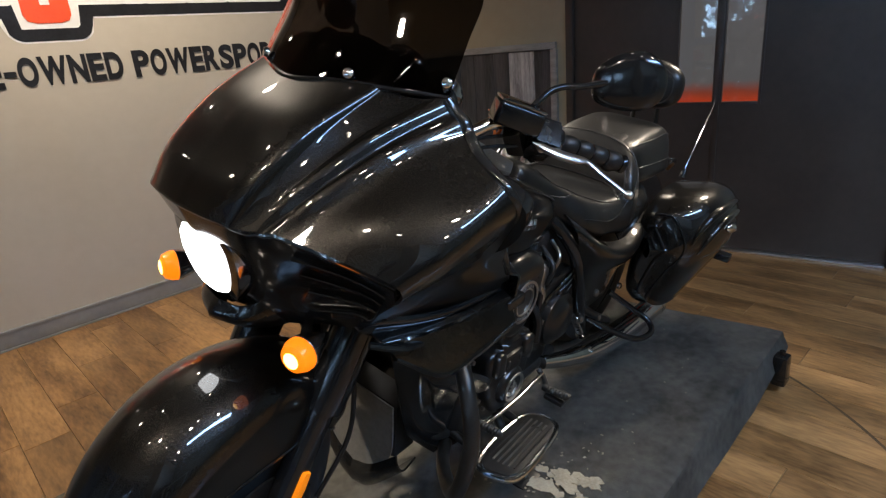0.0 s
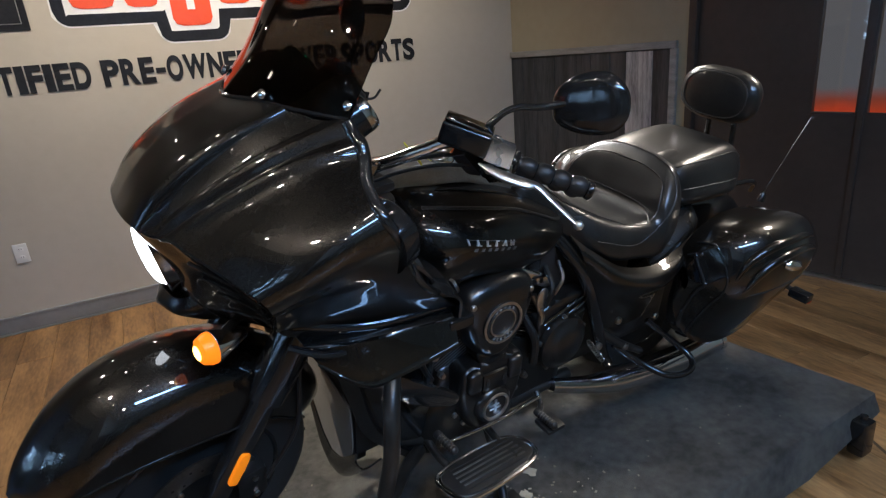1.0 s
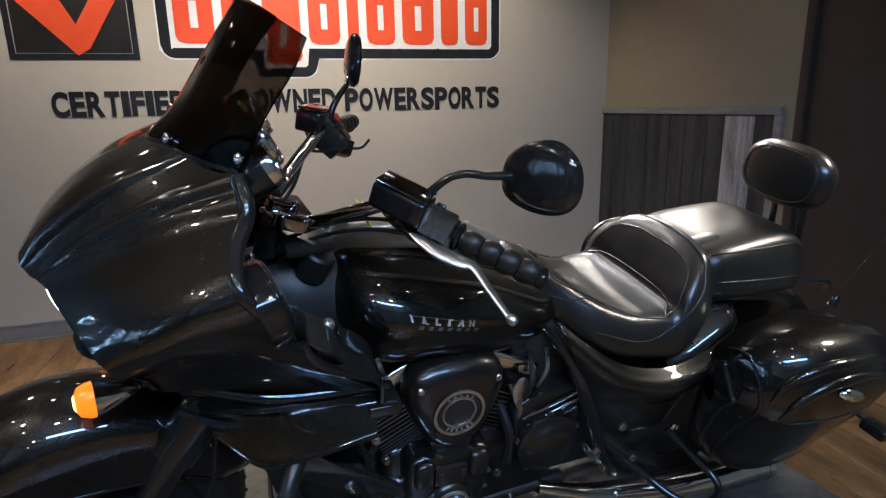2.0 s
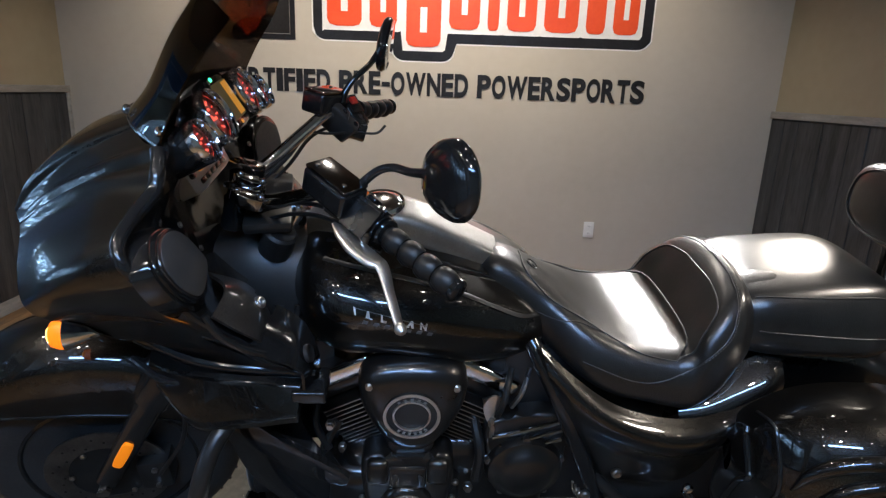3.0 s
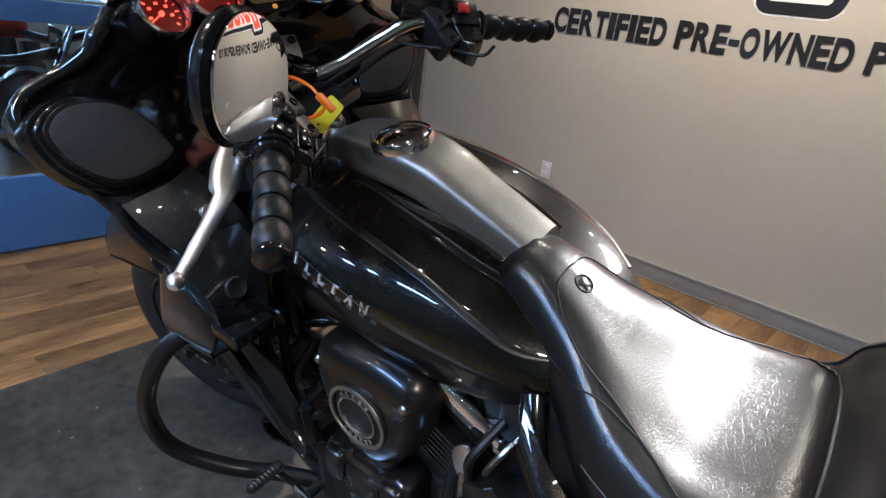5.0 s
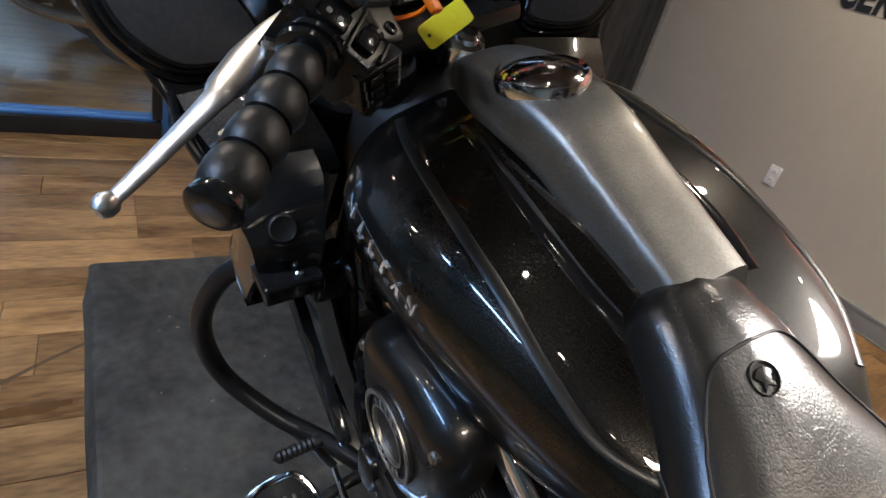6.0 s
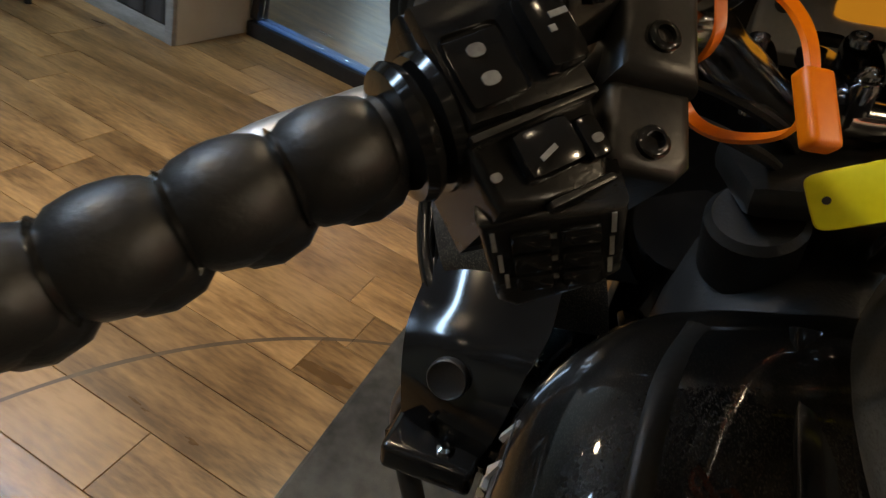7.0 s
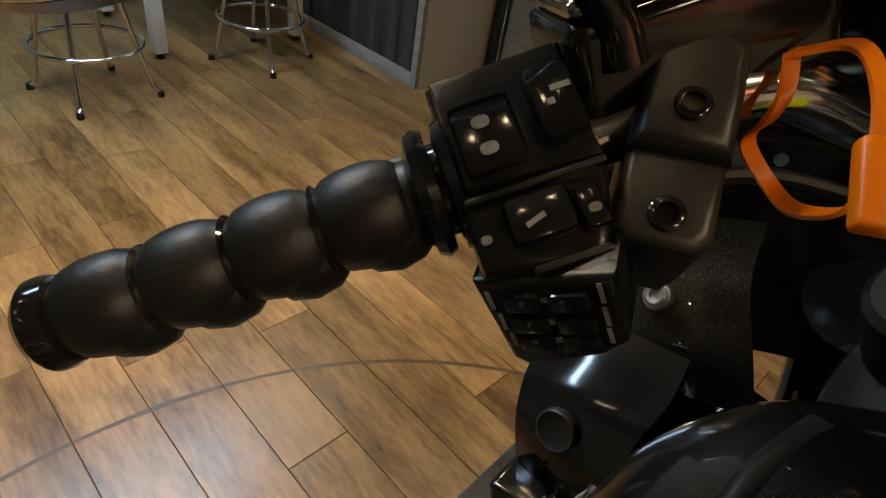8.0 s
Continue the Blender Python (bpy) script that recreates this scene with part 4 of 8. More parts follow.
def dial(c, r, seed):
    m = plate_frame(c, (0.86, 0, 0.50))
    axis = m.to_3x3() @ Vector((0, 0, 1))
    o = Vector(c)
    pod = part("dial", lathe([(r * 1.1, -0.06), (r * 1.17, -0.02), (r * 1.18, 0.006), (r * 1.15, 0.012), (r * 1.0, 0.006), (r * 0.96, -0.006), (0.0, -0.006)], o, axis, 40), "gloss", dash, "round red-lit dial in a chrome bezel")
    part("bezel", lathe([(r * 1.19, 0.004), (r * 1.20, 0.013), (r * 1.165, 0.0205), (r * 1.11, 0.0235), (r * 1.06, 0.021), (r * 1.02, 0.013), (r * 1.0, 0.004), (r * 1.19, 0.004)], o, axis, 44), "chrome", pod, "polished chrome bezel")
    face = part("face", lathe([(r * 0.955, -0.0055), (r * 0.955, -0.003), (0.0, -0.003)], o, axis, 36), "gauge_face", pod)
    bm = bmesh.new()
    for k in range(13):
        a = radians(-130 + k * 21.7)
        long = 0.17 if k % 2 == 0 else 0.09
        w = 0.030 * r if k % 2 == 0 else 0.016 * r
        mm = m @ Matrix.Rotation(-a, 4, "Z")
        box(-w, w, r * (0.86 - long), r * 0.86, -0.0025, -0.0012, m=mm, bm=bm)
    for k in range(5):
        a = radians(-100 + k * 50)
        mm = m @ Matrix.Rotation(-a, 4, "Z") @ Matrix.Translation((0, r * 0.50, 0)) @ Matrix.Rotation(a, 4, "Z")
        box(-0.075 * r, 0.075 * r, -0.055 * r, 0.055 * r, -0.0025, -0.0012, m=mm, bm=bm)
    part("scale", bm, "gauge_red", pod, smooth=False)
    mm = m @ Matrix.Rotation(radians(118 - seed * 9), 4, "Z")
    part("needle", merged(box(-0.03 * r, 0.03 * r, -0.1 * r, 0.72 * r, 0.0, 0.0012, m=mm), lathe([(0.12 * r, -0.001), (0.12 * r, 0.003), (0.0, 0.004)], o, axis, 14)), "gauge_red", pod, smooth=False)
    part("glass", lathe([(r * 0.965, 0.0065), (r * 0.7, 0.0085), (0.0, 0.0095)], o, axis, 32), "glass", pod).visible_shadow = False
    return pod


for n, (c, r) in enumerate((((-0.316, -0.194, 1.237), 0.034), ((-0.316, -0.105, 1.258), 0.045), ((-0.312, 0.105, 1.260), 0.045), ((-0.305, 0.190, 1.240), 0.034))):
    dial(c, r, n)
m = plate_frame((-0.325, 0.0, 1.262), (0.86, 0, 0.50))
hood = part("display_hood", slab(oval(0.062, 0.058, 32, 5), -0.03, 0.014, m, 0.006), "gloss", dash)
part("display", slab(oval(0.046, 0.040, 24, 8), 0.0145, 0.016, m), "lcd_pale", hood)
part("display_band", slab([(0.012, -0.036), (0.040, -0.036), (0.040, 0.036), (0.012, 0.036)], 0.0162, 0.0172, m), "lcd", hood)
for px, py, mat in ((-0.02, 0.049, "green"), (-0.035, 0.047, "grey_print"), (0.0, -0.048, "lcd")):
    part("tell_tale", slab(oval(0.005, 0.004, 12, 3, px, py), 0.0142, 0.0156, m), mat, hood)
# radio
m = plate_frame((-0.377, 0.0, 1.130), (0.90, 0, 0.43))
radio = part("radio", slab(oval(0.112, 0.032, 40, 9), -0.03, 0.006, m, 0.003), "silver", dash, "silver radio panel")
part("display", slab(oval(0.060, 0.0125, 32, 6, 0.005, 0.013), 0.0062, 0.0075, m), "lcd", radio, "amber backlit display")
for k in range(5):
    part("button", slab(oval(0.0135, 0.0055, 16, 6, -0.055 + k * 0.031, -0.016), 0.0062, 0.0085, m, 0.001), "gloss", radio)
for px, py in ((-0.092, 0.008), (0.096, 0.012)):
    part("knob", lathe([(0.0085, 0.006), (0.008, 0.013), (0.0, 0.0135)], m @ Vector((px, py, 0)), m.to_3x3() @ Vector((0, 0, 1)), 18), "gloss", radio)


def speaker(side):
    c = (-0.334, 0.304 * side, 1.064)
    m = plate_frame(c, (0.90, -0.16 * side, 0.32))
    sh = [(-0.112, 0.030), (-0.100, 0.056), (-0.055, 0.072), (0.012, 0.058), (0.056, 0.022), (0.084, -0.034), (0.080, -0.056), (0.024, -0.068), (-0.044, -0.062), (-0.094, -0.018)]
    if side > 0:
        sh = [(-x, y) for x, y in sh][::-1]
    out = [(x * 0.86, y * 0.90) for x, y in rounded(sh, 44)]
    o = part("speaker", slab([(x * 1.22 - 0.004 * -side, y * 1.30 - 0.004) for x, y in out], -0.030, 0.0045, m, 0.004), "gloss", dash, "glossy black speaker surround")
    part("surround_ring", slab([(x * 1.17, y * 1.20 - 0.002) for x, y in out], -0.004, 0.0105, m, 0.006, seg=4), "gloss", o)
    part("bezel", slab([(x * 1.07, y * 1.09) for x, y in out], 0.0080, 0.0135, m, 0.003), "bezel", o, "grey bevelled bezel")
    part("grille", slab(out, 0.0100, 0.0155, m, 0.002), "grille", o, "dark cloth speaker grille")
    for px, py in ((0.064 * -side, 0.038), (0.096 * -side, -0.030)):
        part("screw", lathe([(0.0055, 0.007), (0.0055, 0.0115), (0.003, 0.0115), (0.003, 0.010), (0, 0.010)], m @ Vector((px * 1.02, py, 0)), m.to_3x3() @ Vector((0, 0, 1)), 12), "steel", o)
    return o


speaker(-1), speaker(1)
# glove lids below the speakers
def glove_lid(s):
    """A bulging lid with a key lock."""
    rows = [[(-0.330, -0.200, 0.985), (-0.275, -0.270, 0.994), (-0.275, -0.350, 0.984)],
            [(-0.268, -0.190, 0.958), (-0.236, -0.260, 0.962), (-0.243, -0.340, 0.950)],
            [(-0.240, -0.168, 0.905), (-0.210, -0.237, 0.912), (-0.212, -0.316, 0.908)],
            [(-0.235, -0.155, 0.860), (-0.214, -0.220, 0.870), (-0.214, -0.300, 0.884)]]
    lid = part("glove_lid", shell([[(x, y * -s, z) for x, y, z in r] for r in rows], 22, 22, 0.006 * s), "lid_paint", dash, "bulging charcoal glove box lid")
    lock = part("lock", lathe([(0.0125, -0.004), (0.0125, 0.002), (0.0115, 0.0035), (0.0095, 0.0035), (0.0092, 0.006), (0.0075, 0.0075), (0.0045, 0.0072), (0.0045, 0.0045), (0.0, 0.0045)], (-0.2235, 0.245 * s, 0.946), (0.80, 0.22 * s, 0.56), 24), "alloy", lid, "steel key lock")
    part("lid_rim", tube([(x, y * -s, z) for x, y, z in ((-0.290, -0.352, 0.985), (-0.268, -0.352, 0.945), (-0.232, -0.338, 0.905), (-0.200, -0.312, 0.876), (-0.190, -0.270, 0.858))], 0.008, 10, 30), "gloss", lid, "glossy black lip under the lid")
    return lock


glove_lid(-1), glove_lid(1)

# windscreen
SCREEN = [
    [(-0.500, 0, 1.253), (-0.466, -0.10, 1.260), (-0.424, -0.175, 1.257), (-0.357, -0.250, 1.249)],
    [(-0.445, 0, 1.31), (-0.42, -0.10, 1.315), (-0.37, -0.185, 1.325), (-0.31, -0.245, 1.335)],
    [(-0.385, 0, 1.40), (-0.365, -0.10, 1.405), (-0.32, -0.18, 1.405), (-0.265, -0.235, 1.40)],
    [(-0.325, 0, 1.487), (-0.307, -0.08, 1.486), (-0.277, -0.14, 1.472), (-0.235, -0.19, 1.445)],
]
windscreen = part("windscreen", shell(SCREEN, 26, 22, 0.004, True), "smoke", bike, "dark smoked windscreen")
part("gasket", tube([tuple(p) for p in SCREEN[0][::-1]] + [(x, -y, z) for x, y, z in SCREEN[0][1:]], 0.0055, 8, 50), "gloss", windscreen)
for s in (-1, 1):
    for c in ((-0.356, 0.243, 1.272), (-0.462, 0.115, 1.275)):
        part("screen_bolt", lathe([(0.009, -0.004), (0.009, 0.003), (0.005, 0.006), (0, 0.006)], (c[0], c[1] * s, c[2]), (-0.75, 0.5 * s, 0.35), 14), "chrome", windscreen)

# headlamp
m = plate_frame((-0.680, 0, 0.957), (-1, 0, -0.20))
shield = rounded([(0, 0.082), (0.062, 0.075), (0.086, 0.035), (0.074, -0.03), (0.045, -0.072), (0, -0.086), (-0.045, -0.072), (-0.074, -0.03), (-0.086, 0.035), (-0.062, 0.075)], 48)
headlamp = part("headlamp", slab([(x * 1.08, y * 1.08) for x, y in shield], -0.05, 0.004, m, 0.006), "darkchrome", bike, "lit headlamp in a dark chrome bezel")
rows = [[m @ Vector((x * k * 0.78, y * k * 0.82, 0.0045 + h)) for x, y in shield] for k, h in ((1.0, 0.0), (0.9, 0.009), (0.7, 0.016), (0.4, 0.02), (0.02, 0.021))]
bm = bmesh.new()
vs = grid_faces(bm, rows, close_v=True)
bm.faces.new(vs[-1])
part("lens", bm, "lamp", headlamp, "glaring white lens")
part("chin", shell([[(-0.675, 0, 0.87), (-0.66, -0.06, 0.875), (-0.61, -0.105, 0.90)], [(-0.69, 0, 0.84), (-0.665, -0.065, 0.845), (-0.605, -0.11, 0.865)], [(-0.635, 0, 0.81), (-0.625, -0.06, 0.815), (-0.58, -0.10, 0.83)]], 12, 14, -0.005, True), "paint", headlamp)

# air intakes beside the headlamp
FG = net(FRONT, 34, 34)


def slat(k):
    i = 7 + k * 5
    return tube([tuple(FG[i, j] + np.array((-0.012, -0.006, 0.002))) for j in (17, 20, 24, 28, 31)], 0.0045, 8, 20, flat=0.6)


for k in range(4):
    part("slat", slat(k), "gloss", nose, "thin black intake slat")
    part("slat", flipped(slat(k)), "gloss", nose)

# lower side panels
LOWER = [
    [(-0.472, -0.190, 0.786), (-0.38, -0.245, 0.790), (-0.27, -0.275, 0.792), (-0.145, -0.282, 0.792)],
    [(-0.466, -0.220, 0.778), (-0.372, -0.266, 0.783), (-0.27, -0.287, 0.785), (-0.148, -0.300, 0.786)],
    [(-0.463, -0.225, 0.771), (-0.370, -0.270, 0.777), (-0.27, -0.291, 0.779), (-0.149, -0.304, 0.780)],
    [(-0.448, -0.242, 0.748), (-0.366, -0.298, 0.698), (-0.27, -0.316, 0.712), (-0.152, -0.325, 0.738)],
    [(-0.443, -0.236, 0.742), (-0.364, -0.293, 0.690), (-0.27, -0.312, 0.705), (-0.153, -0.321, 0.731)],
    [(-0.41, -0.15, 0.74), (-0.35, -0.17, 0.695), (-0.27, -0.19, 0.70), (-0.16, -0.20, 0.725)],
]
both(lambda: shell(LOWER, 24, 24, -0.006), "lower_panel", "paint", "glossy black lower side panel")
# panels between the fairing and the lower panels
SEAM = [[(-0.52, -0.185, 0.842), (-0.34, -0.258, 0.818), (-0.12, -0.278, 0.812)], [(-0.512, -0.192, 0.824), (-0.337, -0.264, 0.808), (-0.122, -0.282, 0.802)], [(-0.488, -0.190, 0.798), (-0.33, -0.252, 0.788), (-0.125, -0.270, 0.783)]]
both(lambda: shell(SEAM, 30, 20, -0.004), "seam_panel", "gloss", "folded black panel between fairing and lower panel")

# leg shields and radiator
SIDE0 = Matrix(((1, 0, 0, 0), (0, 0, -1, 0), (0, 1, 0, 0), (0, 0, 0, 1)))
both(lambda: shell([[(-0.40, -0.175, 0.72), (-0.33, -0.20, 0.72), (-0.20, -0.20, 0.71)], [(-0.36, -0.170, 0.56), (-0.29, -0.19, 0.55), (-0.16, -0.185, 0.54)],
                    [(-0.318, -0.165, 0.41), (-0.25, -0.178, 0.41), (-0.10, -0.17, 0.43)], [(-0.255, -0.160, 0.318), (-0.20, -0.165, 0.32), (-0.06, -0.16, 0.34)], [(-0.18, -0.150, 0.225), (-0.13, -0.15, 0.225), (-0.02, -0.14, 0.24)]], 20, 12, -0.006), "leg_shield", "gloss", "black plastic shroud beside the radiator")
both(lambda: slab(rounded([(-0.345, 0.675), (-0.30, 0.66), (-0.19, 0.565), (-0.085, 0.485), (-0.07, 0.455), (-0.10, 0.445), (-0.21, 0.505), (-0.325, 0.605)], 36), 0.225, 0.243, SIDE0, 0.006), "guard_stay", "gloss", "flat black stay under the lower panel")
radiator = part("radiator", merged(box(-0.325, -0.25, -0.14, 0.14, 0.30, 0.47, bevel=0.006), box(-0.325, -0.26, -0.065, 0.065, 0.19, 0.299, bevel=0.006)), "matte", bike, "radiator with a grey mesh front")
part("mesh_front", shell([[(-0.333, 0, 0.475), (-0.333, -0.07, 0.475), (-0.333, -0.138, 0.475)], [(-0.333, 0, 0.31), (-0.333, -0.07, 0.315), (-0.333, -0.138, 0.325)], [(-0.333, 0, 0.185), (-0.333, -0.04, 0.20), (-0.333, -0.085, 0.235)]], 12, 12, -0.004, True), "radmesh", radiator, "pale grey mesh")
part("chin_spoiler", shell([[(-0.338, 0, 0.205), (-0.338, -0.07, 0.240), (-0.330, -0.155, 0.325)], [(-0.348, 0, 0.165), (-0.346, -0.065, 0.195), (-0.336, -0.165, 0.305)], [(-0.325, 0, 0.118), (-0.322, -0.055, 0.140), (-0.315, -0.165, 0.272)], [(-0.27, 0, 0.118), (-0.27, -0.055, 0.140), (-0.26, -0.155, 0.270)]], 14, 14, -0.005, True), "gloss", radiator, "black pointed guard under the radiator")
both(lambda: tube([(-0.27, -0.10, 0.84), (-0.30, -0.14, 0.62), (-0.27, -0.15, 0.42), (-0.16, -0.15, 0.28), (0.1, -0.15, 0.24), (0.45, -0.15, 0.25)], 0.021, 12, 40), "frame_tube", "satin")

# front wheel, fork and fender, turned to the left
AX = Vector((-0.72, 0, 0.32))


def ring_profile(pts, seg=56):
    return lathe(pts, AX, (0, 1, 0), seg, up=(0, 0, 1))


tyre_pts = [(0.205, -0.052), (0.235, -0.064), (0.275, -0.062), (0.302, -0.045), (0.315, -0.022), (0.32, 0.0), (0.315, 0.022), (0.302, 0.045), (0.275, 0.062), (0.235, 0.064), (0.205, 0.052)]
wheel = part("front_wheel", steered(ring_profile([(0.212, -0.050), (0.216, -0.056), (0.208, -0.058), (0.200, -0.045), (0.186, -0.02), (0.184, 0.0), (0.186, 0.02), (0.200, 0.045), (0.208, 0.058), (0.216, 0.056), (0.212, 0.05), (0.212, -0.05)])), "gloss", bike, "black cast front wheel")
part("tyre", steered(ring_profile(tyre_pts, 72)), "tyre", wheel, "black road tyre")
bm = bmesh.new()
for k in range(40):
    for s in (-1, 1):
        a = 2 * math.pi * (k + 0.25 * s) / 40
        rot = Matrix.Translation(AX) @ Matrix.Rotation(a, 4, "Y")
        box(-0.004, 0.004, 0.012 * s - 0.014, 0.012 * s + 0.014, 0.314, 0.3195, m=rot @ Matrix.Rotation(0.5 * s, 4, "Z"), bm=bm)
part("tread", steered(bm), "matte", wheel, smooth=False)
part("hub", steered(lathe([(0.0, -0.07), (0.022, -0.07), (0.03, -0.05), (0.045, -0.03), (0.045, 0.03), (0.03, 0.05), (0.022, 0.07), (0, 0.07)], AX, (0, 1, 0), 28)), "gloss", wheel)
for k in range(10):
    a = 2 * math.pi * k / 10 + 0.2
    e = Vector((math.sin(a), 0, math.cos(a)))
    q = Vector((math.cos(a), 0, -math.sin(a)))
    part("spoke", steered(tube([tuple(AX + e * 0.04), tuple(AX + e * 0.11 + q * 0.008), tuple(AX + e * 0.19)], [0.012, 0.008, 0.011], 8, 10, flat=1.5)), "gloss", wheel)
for s in (-1, 1):
    disc = part("brake_disc", steered(lathe([(0.095, 0.080 * s), (0.150, 0.080 * s), (0.150, 0.085 * s), (0.095, 0.085 * s), (0.095, 0.080 * s)], AX, (0, 1, 0), 48)), "disc", wheel, "drilled steel brake disc")
    bm = bmesh.new()
    for k in range(30):
        a = 2 * math.pi * k / 30
        rr = 0.105 + 0.012 * (k % 3)
        lathe([(0.0035, -0.0002), (0.0035, 0.0004), (0, 0.0004)], AX + Vector((rr * math.cos(a), 0.0855 * s if s > 0 else -0.0855, rr * math.sin(a))), (0, s, 0), 8, bm)
    tagged(part("disc_hole", steered(bm), "matte", disc, smooth=False), kind="stuff")
    part("disc_carrier", steered(lathe([(0.03, 0.072 * s), (0.06, 0.078 * s), (0.098, 0.0825 * s), (0.098, 0.079 * s), (0.05, 0.07 * s)], AX, (0, 1, 0), 30)), "satin", wheel)
    for k in range(6):
        a = 2 * math.pi * k / 6
        part("disc_bolt", steered(lathe([(0.007, 0), (0.007, 0.005), (0.003, 0.007), (0, 0.006)], AX + Vector((0.088 * math.cos(a), 0.086 * s, 0.088 * math.sin(a))), (0, s, 0), 10)), "steel", wheel)


def fork_leg(s):
    top = Vector((-0.435, 0.112 * s, 0.80))
    low = Vector((-0.715, 0.112 * s, 0.33))
    leg = part("fork_leg", steered(tube([tuple(top), tuple(top.lerp(low, 0.5)), tuple(low)], [0.036, 0.034, 0.028], 18, 20)), "gloss", bike, "black fork leg with an amber reflector")
    up = (top - low).normalized()
    cover = part("fork_cover", steered(tube([tuple(top + up * 0.18), tuple(top.lerp(low, 0.25)), tuple(top.lerp(low, 0.42))], [0.05, 0.050, 0.046], 20, 16)), "gloss", leg)
    c = top.lerp(low, 0.74) + Vector((-0.004, 0.033 * s, 0.0))
    mm = Matrix.Translation(c) @ Matrix((up.cross(Vector((0, s, 0))), up, Vector((0, s, 0)))).transposed().to_4x4()
    part("reflector", steered(slab(oval(0.013, 0.044, 24, 5), -0.004, 0.006, mm, 0.003)), "reflector", leg, "long amber reflector")
    part("axle_nut", steered(lathe([(0.016, 0), (0.016, 0.016), (0.009, 0.018), (0, 0.016)], AX + Vector((0, 0.13 * s, 0)), (0, s, 0), 6)), "steel", leg)
    cal = part("brake_caliper", steered(box(-0.645, -0.565, 0.08 * s - 0.036, 0.08 * s + 0.036, 0.27, 0.37, bevel=0.014)), "satin", leg)
    for dz in (0.29, 0.35):
        part("caliper_bolt", steered(lathe([(0.008, 0), (0.008, 0.006), (0, 0.006)], (-0.60, 0.117 * s, dz), (0, s, 0), 6)), "steel", cal)
    return leg


fork_leg(-1), fork_leg(1)
part("brake_hose", steered(tube([(-0.42, -0.06, 0.82), (-0.47, -0.13, 0.66), (-0.50, -0.155, 0.50), (-0.58, -0.14, 0.36)], 0.006, 8, 30)), "rubber", bike)
part("brake_hose", steered(tube([(-0.42, 0.06, 0.82), (-0.47, 0.13, 0.66), (-0.50, 0.155, 0.50), (-0.58, 0.14, 0.36)], 0.006, 8, 30)), "rubber", bike)
part("fork_yoke", steered(merged(box(-0.50, -0.36, -0.15, 0.15, 0.80, 0.83, bevel=0.012), box(-0.30, -0.20, -0.12, 0.12, 1.035, 1.06, bevel=0.01))), "satin", bike)


def fender_section(a, w, r, drop):
    """Half section of the front fender at an angle round the axle."""
    e = np.array((math.cos(a), 0, math.sin(a)))
    c = np.array(AX)
    pts = [(r, 0.0), (r - 0.006, 0.35), (r - 0.028, 0.72), (r - 0.07, 0.98), (r - drop, 1.0)]
    return [tuple(c + e * q + np.array((0, -w * k, 0))) for q, k in pts]


fender = []
for deg, w, r, drop in ((143, 0.05, 0.402, 0.05), (138, 0.085, 0.410, 0.07), (130, 0.103, 0.420, 0.09), (120, 0.112, 0.433, 0.13), (108, 0.116, 0.443, 0.17), (95, 0.117, 0.445, 0.19), (80, 0.115, 0.441, 0.195), (62, 0.110, 0.43, 0.18), (44, 0.10, 0.415, 0.15), (28, 0.09, 0.40, 0.12), (18, 0.06, 0.39, 0.09)):
    fender.append(fender_section(radians(deg), w, r, drop))
front_fender = part("front_fender", steered(shell(fender, 60, 16, -0.004, True)), "paint", bike, "long black flake front fender")
edge = [tuple(f[-1]) for f in fender]
for s in (-1, 1):
    part("fender_lip", steered(tube([(x, y * -s, z) for x, y, z in edge], 0.004, 8, 60)), "gloss", front_fender)


def turn_signal(s):
    c = Vector((-0.636, 0.021 + 0.214 * s, 0.83))
    body_ = part("turn_signal", (lathe([(0.0, 0.075), (0.008, 0.07), (0.02, 0.04), (0.031, 0.012), (0.034, 0.0), (0.031, -0.002)], c, (1, -0.25 * s, -0.05), 28)), "chrome", bike, "lit amber turn signal in a chrome bullet housing")
    part("lens", (lathe([(0.0325, 0.0), (0.032, 0.010), (0.026, 0.024), (0.012, 0.031), (0.0, 0.032)], c + Vector((-0.0005, 0, 0)), (-1, 0.25 * s, 0.05), 26)), "amber", body_, "glowing amber lens")
    part("bulb", lathe([(0.0155, 0.0300), (0.012, 0.0318), (0.007, 0.0328), (0.0, 0.0334)], c + Vector((-0.0005, 0, 0)), (-1, 0.25 * s, 0.05), 20), "filament", body_, "bright bulb behind the lens")
    part("stalk", (tube([tuple(c + Vector((0.02, -0.02 * s, 0))), tuple(c + Vector((0.06, -0.06 * s, 0.0))), tuple(c + Vector((0.12, -0.10 * s, 0.0)))], 0.010, 10, 12)), "gloss", body_)
    return body_


turn_signal(-1), turn_signal(1)
both(lambda: tube([(-0.34, -0.26, 0.76), (-0.43, -0.26, 0.77), (-0.50, -0.22, 0.79)], 0.008, 8, 12), "stay", "gloss")

